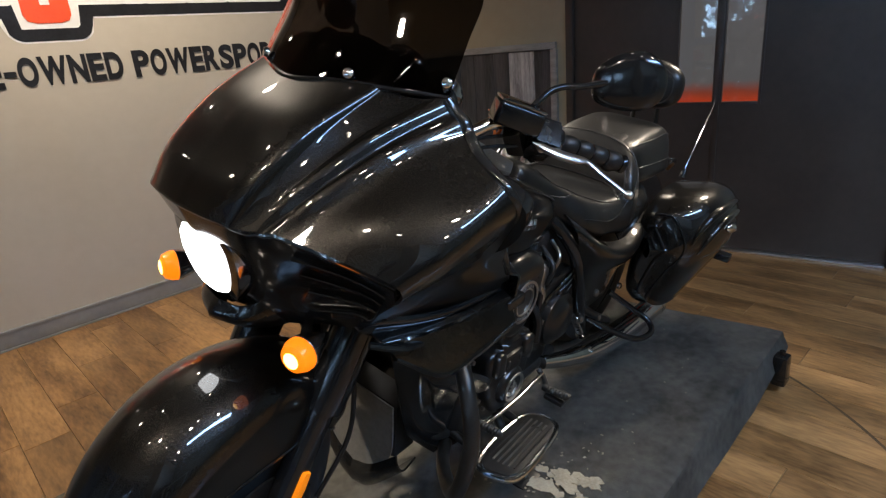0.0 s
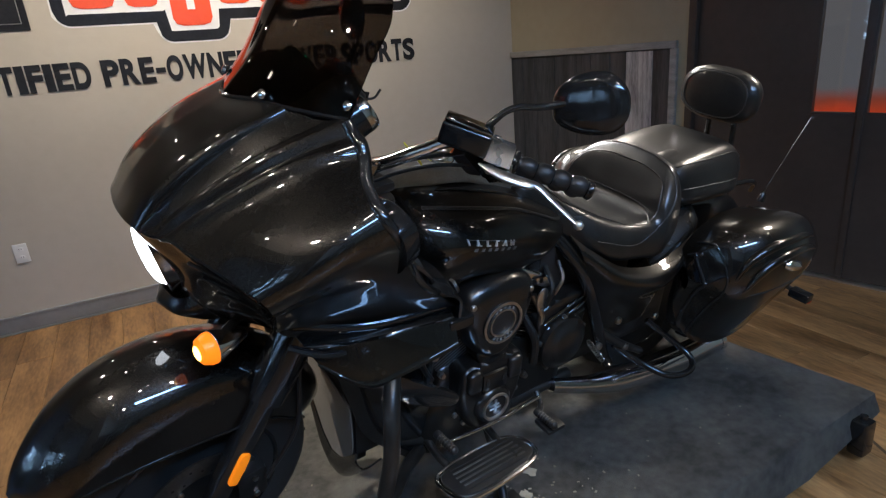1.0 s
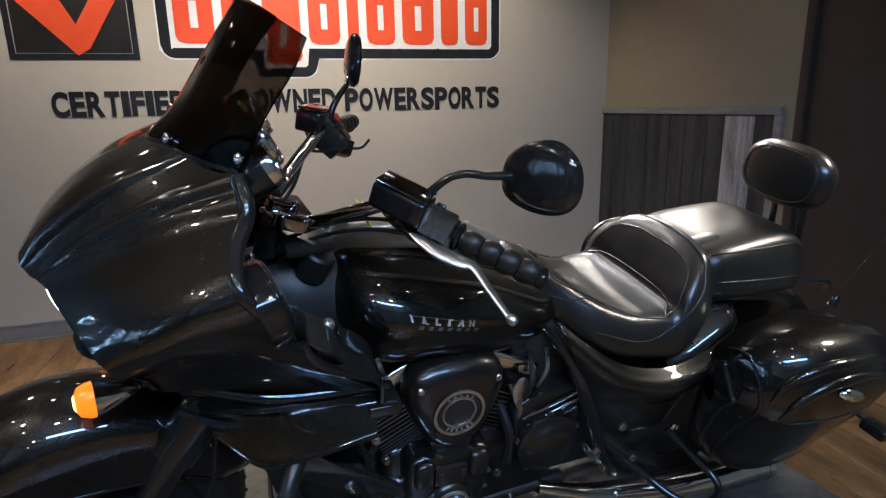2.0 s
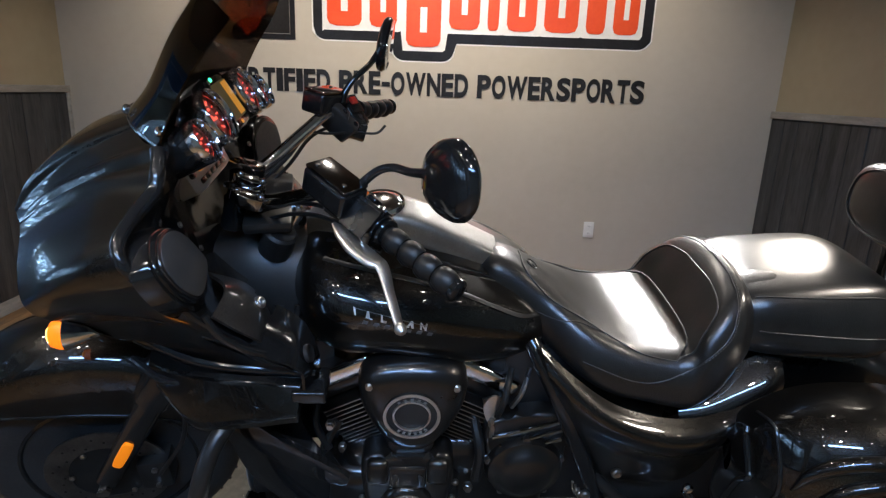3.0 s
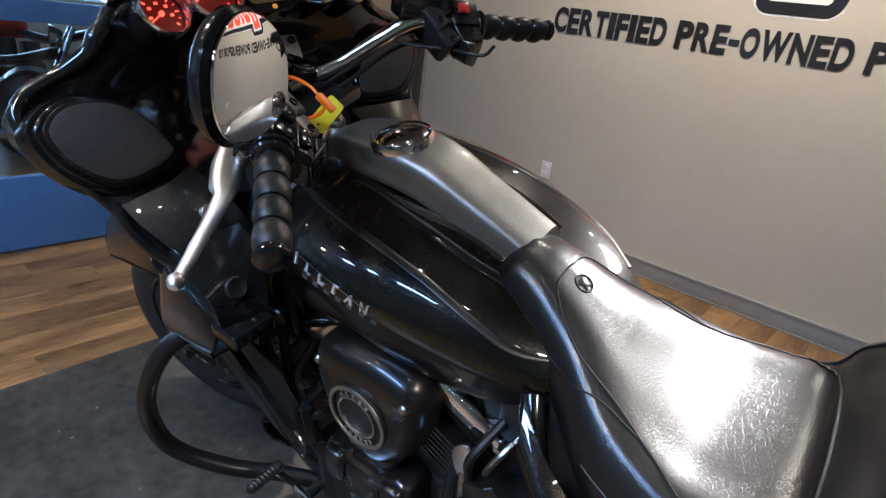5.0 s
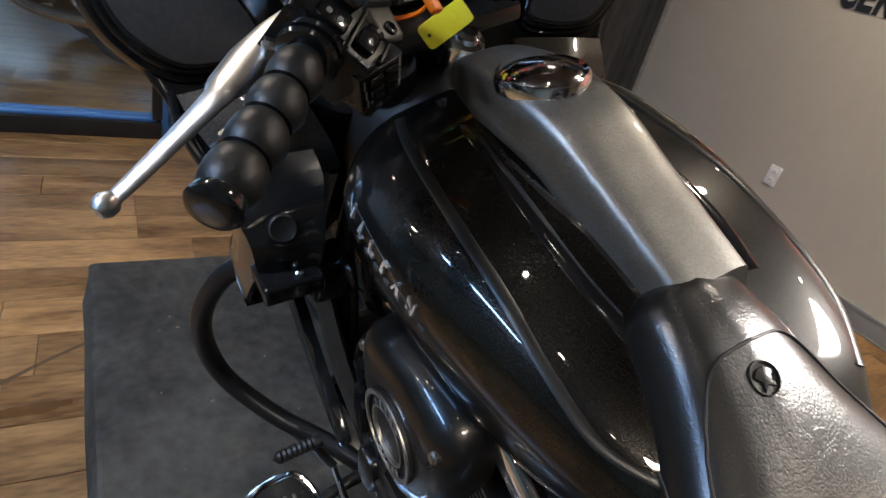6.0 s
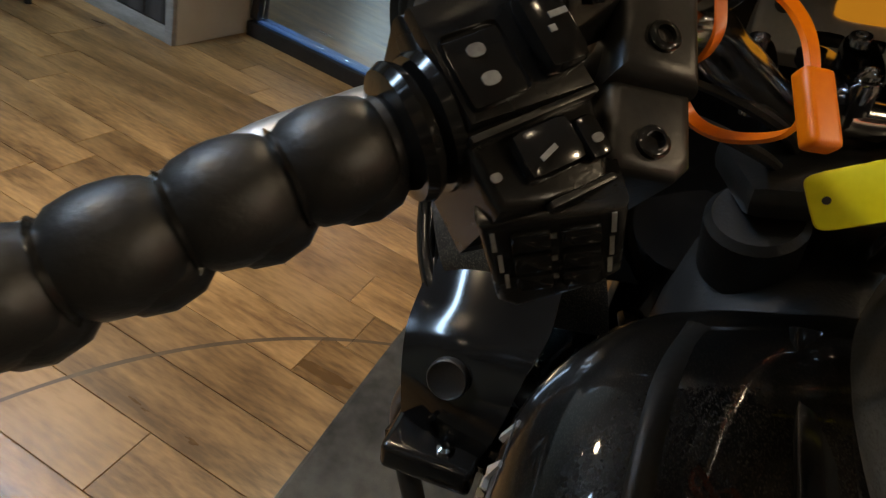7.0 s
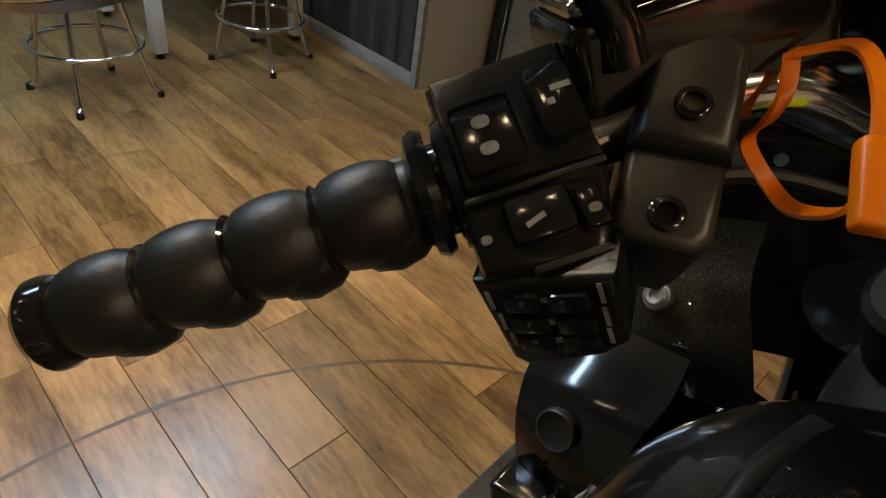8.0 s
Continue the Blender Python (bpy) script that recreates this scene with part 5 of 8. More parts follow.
# tank, console and cap
TANK = [(-0.19, [(0, 0.955), (-0.05, 0.954), (-0.08, 0.951), (-0.10, 0.940), (-0.118, 0.915), (-0.122, 0.885), (-0.115, 0.84), (-0.06, 0.81), (0, 0.805)]),
        (-0.15, [(0, 1.0), (-0.07, 0.990), (-0.125, 0.980), (-0.160, 0.964), (-0.184, 0.930), (-0.190, 0.89), (-0.165, 0.81), (-0.09, 0.775), (0, 0.77)]),
        (-0.08, [(0, 1.010), (-0.08, 0.998), (-0.145, 0.986), (-0.190, 0.968), (-0.221, 0.936), (-0.229, 0.895), (-0.205, 0.80), (-0.11, 0.76), (0, 0.755)]),
        (0.03, [(0, 0.995), (-0.08, 0.983), (-0.145, 0.971), (-0.192, 0.956), (-0.225, 0.926), (-0.232, 0.89), (-0.21, 0.80), (-0.11, 0.755), (0, 0.75)]),
        (0.14, [(0, 0.965), (-0.075, 0.957), (-0.135, 0.950), (-0.182, 0.937), (-0.214, 0.900), (-0.221, 0.860), (-0.200, 0.768), (-0.10, 0.728), (0, 0.723)]),
        (0.25, [(0, 0.918), (-0.065, 0.914), (-0.128, 0.909), (-0.170, 0.896), (-0.195, 0.858), (-0.199, 0.824), (-0.178, 0.750), (-0.09, 0.724), (0, 0.72)]),
        (0.34, [(0, 0.872), (-0.055, 0.871), (-0.112, 0.866), (-0.146, 0.854), (-0.165, 0.824), (-0.167, 0.802), (-0.148, 0.756), (-0.08, 0.738), (0, 0.735)]),
        (0.395, [(0, 0.83), (-0.045, 0.83), (-0.086, 0.827), (-0.110, 0.819), (-0.122, 0.802), (-0.122, 0.793), (-0.108, 0.770), (-0.06, 0.757), (0, 0.755)])]
# the tank and its console lean a little further than the rest
ROLL_TANK = Matrix.Translation((0, 0, 1.05)) @ Matrix.Rotation(radians(7), 4, "X") @ Matrix.Translation((0, 0, -1.05))
tank_bm = body([[(x, y, z) for y, z in s] for x, s in TANK], 48, 32)
straight_tree = BVHTree.FromBMesh(tank_bm)
tank_bm.transform(ROLL_TANK)
tank_tree = BVHTree.FromBMesh(tank_bm)


def rolled(bm):
    bm.transform(ROLL_TANK)
    return bm


def on_tank(x, z):
    """The place and the outward normal on the tank's near flank."""
    p, n, _, _ = tank_tree.ray_cast(Vector((x, -0.6, z)), Vector((0, 1, 0)))
    return (p, n if n.y < 0 else -n)


tank = part("fuel_tank", tank_bm, "paint", bike, "black flake fuel tank")
CONS = [(-0.17, 0.028, 1.025), (-0.11, 0.046, 1.050), (-0.02, 0.058, 1.056), (0.07, 0.056, 1.040), (0.15, 0.052, 1.002), (0.26, 0.049, 0.947)]
SHIFT = Matrix.Translation((0, 0.007, 0))
console_bm = body([[(x, 0, z), (x, -w * 0.6, z - 0.001), (x, -w * 0.92, z - 0.008), (x, -w * 1.08, z - 0.035), (x, -w * 1.1, z - 0.06), (x, 0, z - 0.06)] for x, w, z in CONS], 40, 22)
console_bm.transform(SHIFT)
console = part("console", rolled(console_bm), "console_paint", tank, "raised centre console on the tank")
for s in (1, -1):
    crest = [tuple(straight_tree.ray_cast(Vector((x, y * s, 1.3)), Vector((0, 0, -1)))[0]) for x, y in ((-0.12, -0.124), (-0.06, -0.143), (0.037, -0.155), (0.10, -0.161), (0.165, -0.164), (0.25, -0.166), (0.306, -0.158), (0.36, -0.122))]
    part("ledge", rolled(tube(crest, 0.008, 8, 40, flat=0.3)), "satin", tank, "thin satin ledge along the tank's crest")
    flange = [tuple(straight_tree.ray_cast(Vector((x, y * s, 1.3)), Vector((0, 0, -1)))[0]) for x, y in ((-0.12, -0.066), (-0.015, -0.077), (0.06, -0.084), (0.126, -0.090), (0.20, -0.090), (0.25, -0.082))]
    part("console_flange", rolled(tube(flange, 0.010, 8, 36, flat=0.22)), "gloss", tank, "flat black flange beside the console")
cap = part("fuel_cap", lathe([(0.055, -0.010), (0.055, 0.001), (0.052, 0.006), (0.047, 0.004), (0.044, 0.007), (0.027, 0.012), (0.0, 0.014)], (-0.008, 0.003, 1.053), (-0.06, -0.12, 1), 44), "chrome", tank, "polished chrome fuel cap")


badge = part("badge", slab([(-0.078, -0.0006), (0.078, -0.0006), (0.078, 0.0006), (-0.078, 0.0006)], -0.0005, 0.0008, plate_frame(on_tank(0.023, 0.8935)[0], on_tank(0.023, 0.8935)[1], (0.27, 0, 1))), "grey_print", tank, "thin line through the maker's badge", smooth=False)


def badge_mark(k):
    """A slanted silver mark in the size of one letter of the maker's badge."""
    u = k / 5
    c, n = on_tank(-0.044 + 0.134 * u, 0.905 - 0.036 * u)
    m = plate_frame(c, n, (0.27, 0, 1))
    h, w = 0.0075, 0.0013
    shapes = ([(-0.011, h), (-0.006, h), (0.001, -h), (-0.003, -h)], [(-0.009, h), (-0.005, h), (-0.001, -h), (0.006, -h), (0.006, -h + 2 * w), (0.0005, -h + 2 * w), (-0.008, -h)],
              [(-0.008, h), (-0.004, h), (-0.001, -h + 3 * w), (0.007, -h + 3 * w), (0.007, -h), (-0.005, -h)], [(-0.004, h), (0.006, h), (0.006, h - 2 * w), (0.0, h - 2 * w), (0.003, -h), (-0.004, -h)],
              [(0.0, h), (0.004, h), (0.009, -h), (0.004, -h), (0.0, 0.0), (-0.003, -h), (-0.007, -h)], [(-0.008, h), (-0.005, h), (0.004, -h + 4 * w), (0.004, h), (0.007, h), (0.008, -h), (0.005, -h), (-0.004, 0.002), (-0.002, -h), (-0.005, -h)])
    return slab(shapes[k], -0.001, 0.003, m)


for k in range(6):
    part("badge_mark", badge_mark(k), "badge", badge, "silver slanted mark" if k == 0 else "", smooth=False)
for k in range(7):
    u = k / 6
    c, n = on_tank(-0.028 + 0.132 * u, 0.883 - 0.035 * u)
    part("small_mark", slab([(-0.005, -0.004), (0.005, -0.004), (0.006, 0.004), (-0.004, 0.004)], -0.001, 0.0015, plate_frame(c, n, (0.27, 0, 1))), "grey_print", badge, smooth=False)

# seats
SEAT = [(0.222, [(0, 0.925), (-0.032, 0.919), (-0.052, 0.900), (-0.060, 0.872), (-0.054, 0.85), (0, 0.845)]),
        (0.25, [(0, 0.950), (-0.042, 0.942), (-0.066, 0.917), (-0.077, 0.865), (-0.068, 0.825), (0, 0.82)]),
        (0.30, [(0, 0.938), (-0.050, 0.929), (-0.079, 0.899), (-0.092, 0.84), (-0.082, 0.80), (0, 0.79)]),
        (0.37, [(0, 0.897), (-0.067, 0.888), (-0.106, 0.858), (-0.124, 0.80), (-0.11, 0.765), (0, 0.76)]),
        (0.45, [(0, 0.84), (-0.09, 0.84), (-0.155, 0.82), (-0.19, 0.75), (-0.165, 0.715), (0, 0.71)]),
        (0.52, [(0, 0.803), (-0.10, 0.803), (-0.178, 0.796), (-0.212, 0.728), (-0.188, 0.685), (0, 0.68)]),
        (0.58, [(0, 0.786), (-0.105, 0.786), (-0.19, 0.783), (-0.22, 0.72), (-0.195, 0.675), (0, 0.67)]),
        (0.672, [(0, 0.791), (-0.11, 0.791), (-0.20, 0.788), (-0.235, 0.72), (-0.205, 0.66), (0, 0.65)]),
        (0.702, [(0, 0.83), (-0.11, 0.835), (-0.20, 0.84), (-0.235, 0.75), (-0.21, 0.67), (0, 0.66)]),
        (0.745, [(0, 0.908), (-0.10, 0.907), (-0.18, 0.888), (-0.222, 0.80), (-0.205, 0.70), (0, 0.68)]),
        (0.785, [(0, 0.947), (-0.09, 0.938), (-0.16, 0.910), (-0.20, 0.83), (-0.185, 0.745), (0, 0.73)]),
        (0.815, [(0, 0.933), (-0.08, 0.924), (-0.145, 0.896), (-0.175, 0.83), (-0.16, 0.77), (0, 0.76)])]
seat_bm = body([[(x, y, z) for y, z in s] for x, s in SEAT], 60, 30)
seat_tree = BVHTree.FromBMesh(seat_bm)
seat = part("rider_seat", seat_bm, "leather", bike, "black stitched leather rider seat")


def on_seat(p, lift=0.0):
    """The nearest place on the saddle, lifted off it."""
    q, n, _, _ = seat_tree.find_nearest(Vector(p))
    return q + n * lift


def seam(pts, r, n=60, lift=0.0008):
    return tube([tuple(on_seat(p, lift)) for p in spline(pts, n)], r, 8, n)


SIDE_SEAM = [(0.318, 0.0, 0.93), (0.322, -0.045, 0.925), (0.345, -0.075, 0.903), (0.387, -0.103, 0.871), (0.458, -0.124, 0.832), (0.52, -0.152, 0.80), (0.575, -0.182, 0.785), (0.645, -0.203, 0.786)]
CREASE = [(0.687, 0.0, 0.816), (0.686, -0.06, 0.816), (0.680, -0.125, 0.813), (0.668, -0.170, 0.806), (0.645, -0.203, 0.786)]
HOLLOW = [(0.742, 0.0, 0.915), (0.742, -0.075, 0.913), (0.731, -0.148, 0.893), (0.708, -0.180, 0.850), (0.645, -0.203, 0.786)]
ROLL = [(0.772, 0.0, 0.955), (0.771, -0.10, 0.948), (0.764, -0.178, 0.905), (0.747, -0.208, 0.855), (0.708, -0.221, 0.812), (0.649, -0.226, 0.762), (0.57, -0.218, 0.735), (0.445, -0.184, 0.765)]
WING = [(0.300, -0.132, 0.86), (0.383, -0.141, 0.842), (0.435, -0.135, 0.838), (0.496, -0.142, 0.812)]
for line, r in ((SIDE_SEAM, 0.0016), (CREASE, 0.0024), (HOLLOW, 0.0020), (ROLL, 0.0014), (WING, 0.0014)):
    both(lambda: seam(line, r), "seam", "piping", "sunken dark seam", seat)


def thread(pts):
    """A row of single stitches beside a seam."""
    bm = bmesh.new()
    line = [on_seat(p, 0.0006) for p in spline(pts, 90)]
    for a, b in zip(line[:-1:2], line[1::2]):
        tube([tuple(a), tuple((a + b) / 2 + (b - a) * 0.02), tuple(b)], 0.0008, 5, 3, bm=bm)
    return bm


for line in (ROLL[:6],):
    for s in (1, -1):
        st = part("stitching", thread([(x + 0.006, y * s, z) for x, y, z in line]), "thread", seat)
        tagged(st, kind="stuff")


em = plate_frame(on_seat((0.347, -0.008, 0.915), 0.001), seat_tree.find_nearest(Vector((0.347, -0.008, 0.915)))[1], (-1, 0, 0.3))
part("emblem", merged(lathe([(0.0155, -0.001), (0.0150, 0.0009), (0.0140, 0.0009), (0.0135, -0.001)], em.translation, em.to_3x3() @ Vector((0, 0, 1)), 32), slab([(-0.010, 0.004), (-0.004, 0.009), (0.004, 0.009), (0.010, 0.004), (0.005, -0.002), (0.007, -0.010), (0.0, -0.006), (-0.007, -0.010), (-0.005, -0.002)], -0.001, 0.0008, em, 0.0004)), "leather", seat, "embossed round emblem")
PILLION = [(0.80, [(0, 0.919), (-0.085, 0.917), (-0.135, 0.903), (-0.160, 0.86), (-0.158, 0.79), (0, 0.78)]),
           (0.86, [(0, 0.934), (-0.095, 0.932), (-0.150, 0.916), (-0.178, 0.865), (-0.175, 0.785), (0, 0.775)]),
           (1.0, [(0, 0.948), (-0.098, 0.946), (-0.155, 0.926), (-0.186, 0.855), (-0.182, 0.785), (0, 0.775)]),
           (1.11, [(0, 0.948), (-0.095, 0.945), (-0.150, 0.922), (-0.176, 0.845), (-0.17, 0.78), (0, 0.77)]),
           (1.19, [(0, 0.905), (-0.09, 0.90), (-0.13, 0.875), (-0.145, 0.82), (-0.12, 0.78), (0, 0.775)]),
           (1.22, [(0, 0.865), (-0.06, 0.865), (-0.09, 0.85), (-0.10, 0.825), (-0.08, 0.80), (0, 0.795)])]
pillion = part("pillion_seat", body([[(x, y, z) for y, z in s] for x, s in PILLION], 44, 28), "leather", bike, "black leather passenger seat")
pillion_tree = BVHTree.FromBMesh(body([[(x, y, z) for y, z in s] for x, s in PILLION], 44, 28))


def on_pillion(p, lift=0.0006):
    q, n, _, _ = pillion_tree.find_nearest(Vector(p))
    return tuple(q + n * lift)


for line, r in (([(0.82, -0.137, 0.909), (0.90, -0.153, 0.919), (1.0, -0.158, 0.923), (1.10, -0.152, 0.920), (1.17, -0.135, 0.885)], 0.0019), ([(0.83, -0.17, 0.845), (0.92, -0.186, 0.845), (1.02, -0.190, 0.84), (1.12, -0.178, 0.83)], 0.0014)):
    both(lambda: tube([on_pillion(p) for p in spline(line, 40)], r, 8, 40), "seam", "piping", "sunken dark seam", pillion)
rows = []
for x, w in ((0.808, 0.024), (0.83, 0.027), (0.85, 0.027), (0.868, 0.026), (0.878, 0.023), (0.885, 0.017), (0.889, 0.008)):
    row = []
    for u in (-1, -0.6, 0, 0.6, 1):
        row.append(pillion_tree.ray_cast(Vector((x, -0.075 + w * u, 1.3)), Vector((0, 0, -1)))[0] + Vector((0, 0, 0.0016 if abs(u) < 1 else -0.0005)))
    rows.append(row)
bm = bmesh.new()
grid_faces(bm, rows)
part("strap", bm, "leather", pillion, "short leather strap")
pad_m = plate_frame((1.19, 0, 1.072), (-1, 0, 0.07))
rows = []
for h, k in ((-0.045, 0.55), (-0.04, 0.80), (-0.02, 0.95), (0.0, 1.0), (0.02, 0.97), (0.036, 0.86), (0.044, 0.6), (0.047, 0.03)):
    rows.append([pad_m @ Vector((x * k, y * k, h)) for x, y in oval(0.148, 0.092, 40, 2.6)])
bm = bmesh.new()
vs = grid_faces(bm, rows, close_v=True)
bm.faces.new(vs[0])
bm.faces.new(vs[-1])
backrest = part("backrest", bm, "leather", bike, "padded black backrest")
part("seam", tube([tuple(pad_m @ Vector((x * 0.80, y * 0.80, 0.0385))) for x, y in oval(0.148, 0.092, 40, 2.6)], 0.0022, 8, 80, closed=True), "piping", backrest, "sunken dark seam")
part("backrest_bar", tube([(1.26, -0.05, 0.86), (1.245, -0.05, 0.95), (1.22, -0.045, 1.03)], 0.010, 10, 14), "gloss", backrest)
part("backrest_bar", tube([(1.26, 0.05, 0.86), (1.245, 0.05, 0.95), (1.22, 0.045, 1.03)], 0.010, 10, 14), "gloss", backrest)

# side covers, rear fender, bags
COVER = [[(0.345, -0.16, 0.80), (0.41, -0.20, 0.745), (0.52, -0.225, 0.675), (0.66, -0.235, 0.645), (0.78, -0.225, 0.665), (0.88, -0.20, 0.735)],
         [(0.365, -0.20, 0.755), (0.435, -0.242, 0.703), (0.535, -0.268, 0.652), (0.66, -0.276, 0.624), (0.77, -0.262, 0.644), (0.87, -0.225, 0.70)],
         [(0.39, -0.205, 0.705), (0.45, -0.245, 0.655), (0.545, -0.268, 0.615), (0.66, -0.274, 0.588), (0.765, -0.258, 0.60), (0.86, -0.22, 0.65)],
         [(0.43, -0.19, 0.60), (0.48, -0.215, 0.57), (0.56, -0.225, 0.54), (0.66, -0.225, 0.52), (0.75, -0.215, 0.52), (0.83, -0.19, 0.54)],
         [(0.50, -0.17, 0.44), (0.54, -0.19, 0.43), (0.59, -0.195, 0.42), (0.66, -0.195, 0.41), (0.73, -0.19, 0.41), (0.79, -0.17, 0.42)]]
both(lambda: shell(COVER, 30, 36, -0.006), "side_cover", "paint", "glossy black side cover")
HIP = [[(0.685, -0.165, 0.675), (0.74, -0.165, 0.695), (0.80, -0.160, 0.735), (0.87, -0.155, 0.775), (0.905, -0.15, 0.785)],
       [(0.68, -0.205, 0.645), (0.74, -0.212, 0.665), (0.80, -0.212, 0.698), (0.865, -0.206, 0.738), (0.90, -0.19, 0.750)],
       [(0.68, -0.219, 0.622), (0.74, -0.226, 0.638), (0.80, -0.226, 0.668), (0.865, -0.219, 0.708), (0.905, -0.20, 0.715)],
       [(0.69, -0.205, 0.595), (0.74, -0.210, 0.605), (0.80, -0.210, 0.632), (0.868, -0.200, 0.665), (0.905, -0.185, 0.67)],
       [(0.70, -0.165, 0.53), (0.75, -0.165, 0.535), (0.81, -0.165, 0.55), (0.875, -0.160, 0.57), (0.905, -0.15, 0.575)]]
both(lambda: shell(HIP, 26, 26, -0.005), "hip_cover", "paint", "glossy black cover under the seat's edge")
both(lambda: tube([(0.33, -0.11, 0.79), (0.36, -0.155, 0.74), (0.41, -0.195, 0.65), (0.485, -0.20, 0.48), (0.545, -0.20, 0.34), (0.60, -0.19, 0.26)], 0.020, 14, 40), "frame_rail", "gloss", "black frame rail")
RF = []
for x, w, z, zb in ((0.70, 0.10, 0.70, 0.52), (0.85, 0.125, 0.775, 0.60), (1.02, 0.135, 0.785, 0.62), (1.20, 0.135, 0.755, 0.56), (1.34, 0.125, 0.67, 0.46), (1.43, 0.11, 0.54, 0.36), (1.46, 0.09, 0.42, 0.30)):
    RF.append([(x, 0, z), (x, -w * 0.55, z - 0.008), (x, -w * 0.92, z - 0.04), (x, -w, z - 0.10), (x, -w * 1.0, zb)])
rear_fender = part("rear_fender", shell(RF, 34, 22, -0.005, True), "paint", bike, "black rear fender")
part("fender_rack", tube([(0.95, -0.16, 0.80), (1.15, -0.165, 0.80), (1.30, -0.15, 0.77), (1.40, -0.10, 0.70)], 0.010, 10, 20), "gloss", bike)
RAX = Vector((0.95, 0, 0.325))
rear = part("rear_wheel", lathe([(0.20, -0.07), (0.207, -0.076), (0.19, -0.05), (0.18, 0.0), (0.19, 0.05), (0.207, 0.076), (0.20, 0.07), (0.20, -0.07)], RAX, (0, 1, 0), 44), "gloss", bike, "black rear wheel")
part("tyre", lathe([(0.20, -0.072), (0.235, -0.084), (0.285, -0.078), (0.312, -0.05), (0.325, 0.0), (0.312, 0.05), (0.285, 0.078), (0.235, 0.084), (0.20, 0.072)], RAX, (0, 1, 0), 56), "tyre", rear)
part("hub", lathe([(0.18, -0.03), (0.05, -0.05), (0.03, -0.09), (0, -0.09)], RAX, (0, 1, 0), 24), "gloss", rear)


def bag_ring(x, y_in, y_out, z0, z1, tuck):
    return [(x, y_in, z1 - 0.03), (x, (y_in + y_out) / 2, z1), (x, y_out + 0.05, z1 - 0.012), (x, y_out + 0.008, z1 - 0.07), (x, y_out, (z0 + z1) / 2 + 0.05), (x, y_out + tuck * 0.5, z0 + 0.14), (x, y_out + tuck, z0 + 0.03), (x, (y_in + y_out) / 2, z0), (x, y_in, z0 + 0.03)]


BAG = ((0.768, -0.265, -0.305, 0.46, 0.630, 0.03), (0.781, -0.25, -0.345, 0.42, 0.675, 0.05), (0.800, -0.24, -0.390, 0.385, 0.712, 0.075),
       (0.835, -0.24, -0.435, 0.355, 0.745, 0.09), (0.89, -0.24, -0.464, 0.338, 0.775, 0.10), (0.97, -0.24, -0.482, 0.33, 0.790, 0.10),
       (1.08, -0.24, -0.484, 0.34, 0.788, 0.10), (1.18, -0.24, -0.470, 0.38, 0.768, 0.09), (1.265, -0.25, -0.440, 0.45, 0.735, 0.07), (1.300, -0.27, -0.400, 0.52, 0.695, 0.05))


def bag_rings():
    rings = np.array([bag_ring(*d) for d in BAG])
    fine = np.array([spline(np.vstack([r, r[:1]]), 41)[:-1] for r in rings])
    return np.array([spline(fine[:, j], 40) for j in range(40)]).transpose(1, 0, 2)


def bag():
    bm = bmesh.new()
    vs = grid_faces(bm, bag_rings(), close_v=True)
    bm.faces.new(vs[0])
    bm.faces.new(vs[-1][::-1])
    return bm


def bag_band(k, r, grow):
    """A raised lip that runs round the bag at ring k."""
    ring = bag_rings()[k]
    mid = ring.mean(axis=0)
    return tube([tuple(mid + (p - mid) * grow) for p in np.vstack([ring[2:34]])], r, 10, 60)


bag_tree = BVHTree.FromBMesh(bag())


def on_bag(x, z, lift):
    q, n, _, _ = bag_tree.ray_cast(Vector((x, -0.9, z)), Vector((0, 1, 0)))
    return tuple(q + n * lift)


def saddlebag(s):
    f = (lambda bm: bm) if s < 0 else flipped
    o = part("saddlebag", f(bag()), "paint", bike, "hard black saddlebag with a chrome latch")
    for line in (((0.822, 0.640), (0.840, 0.685), (0.875, 0.722), (0.93, 0.745), (1.00, 0.752), (1.08, 0.748), (1.17, 0.722)),
                 ((0.845, 0.600), (0.866, 0.650), (0.905, 0.690), (0.96, 0.711), (1.03, 0.716), (1.10, 0.708), (1.18, 0.680))):
        part("rib", f(tube([on_bag(x, z, -0.004) for x, z in spline([(x, z, 0) for x, z in line], 30)[:, :2]], [0.004, 0.012, 0.015, 0.015, 0.014, 0.011, 0.004], 12, 40)), "paint", o)
    part("lid_seam", f(tube([on_bag(x, z, 0.0) for x, z in ((0.80, 0.56), (0.88, 0.585), (1.0, 0.60), (1.12, 0.595), (1.22, 0.58), (1.275, 0.565))], 0.003, 8, 30)), "matte", o)
    m = plate_frame(Vector(on_bag(1.0, 0.676, 0.003)) * Vector((1, -s, 1)), (0.0, s, 0.12), (0.25, 0, 1))
    rows = []
    for h, k in ((-0.004, 0.90), (0.004, 1.0), (0.012, 0.93), (0.019, 0.68), (0.022, 0.30), (0.0225, 0.03)):
        rows.append([m @ Vector((x * k, y * k, h)) for x, y in oval(0.045, 0.019, 32, 2.3)])
    lm = bmesh.new()
    vs = grid_faces(lm, rows, close_v=True)
    lm.faces.new(vs[-1])
    part("latch", lm, "chrome", o, "chrome oval latch")
    part("rim", f(bag_band(5, 0.008, 1.010)), "gloss", o, "raised black rim")
    part("rim", f(bag_band(10, 0.005, 1.006)), "gloss", o)
    return o


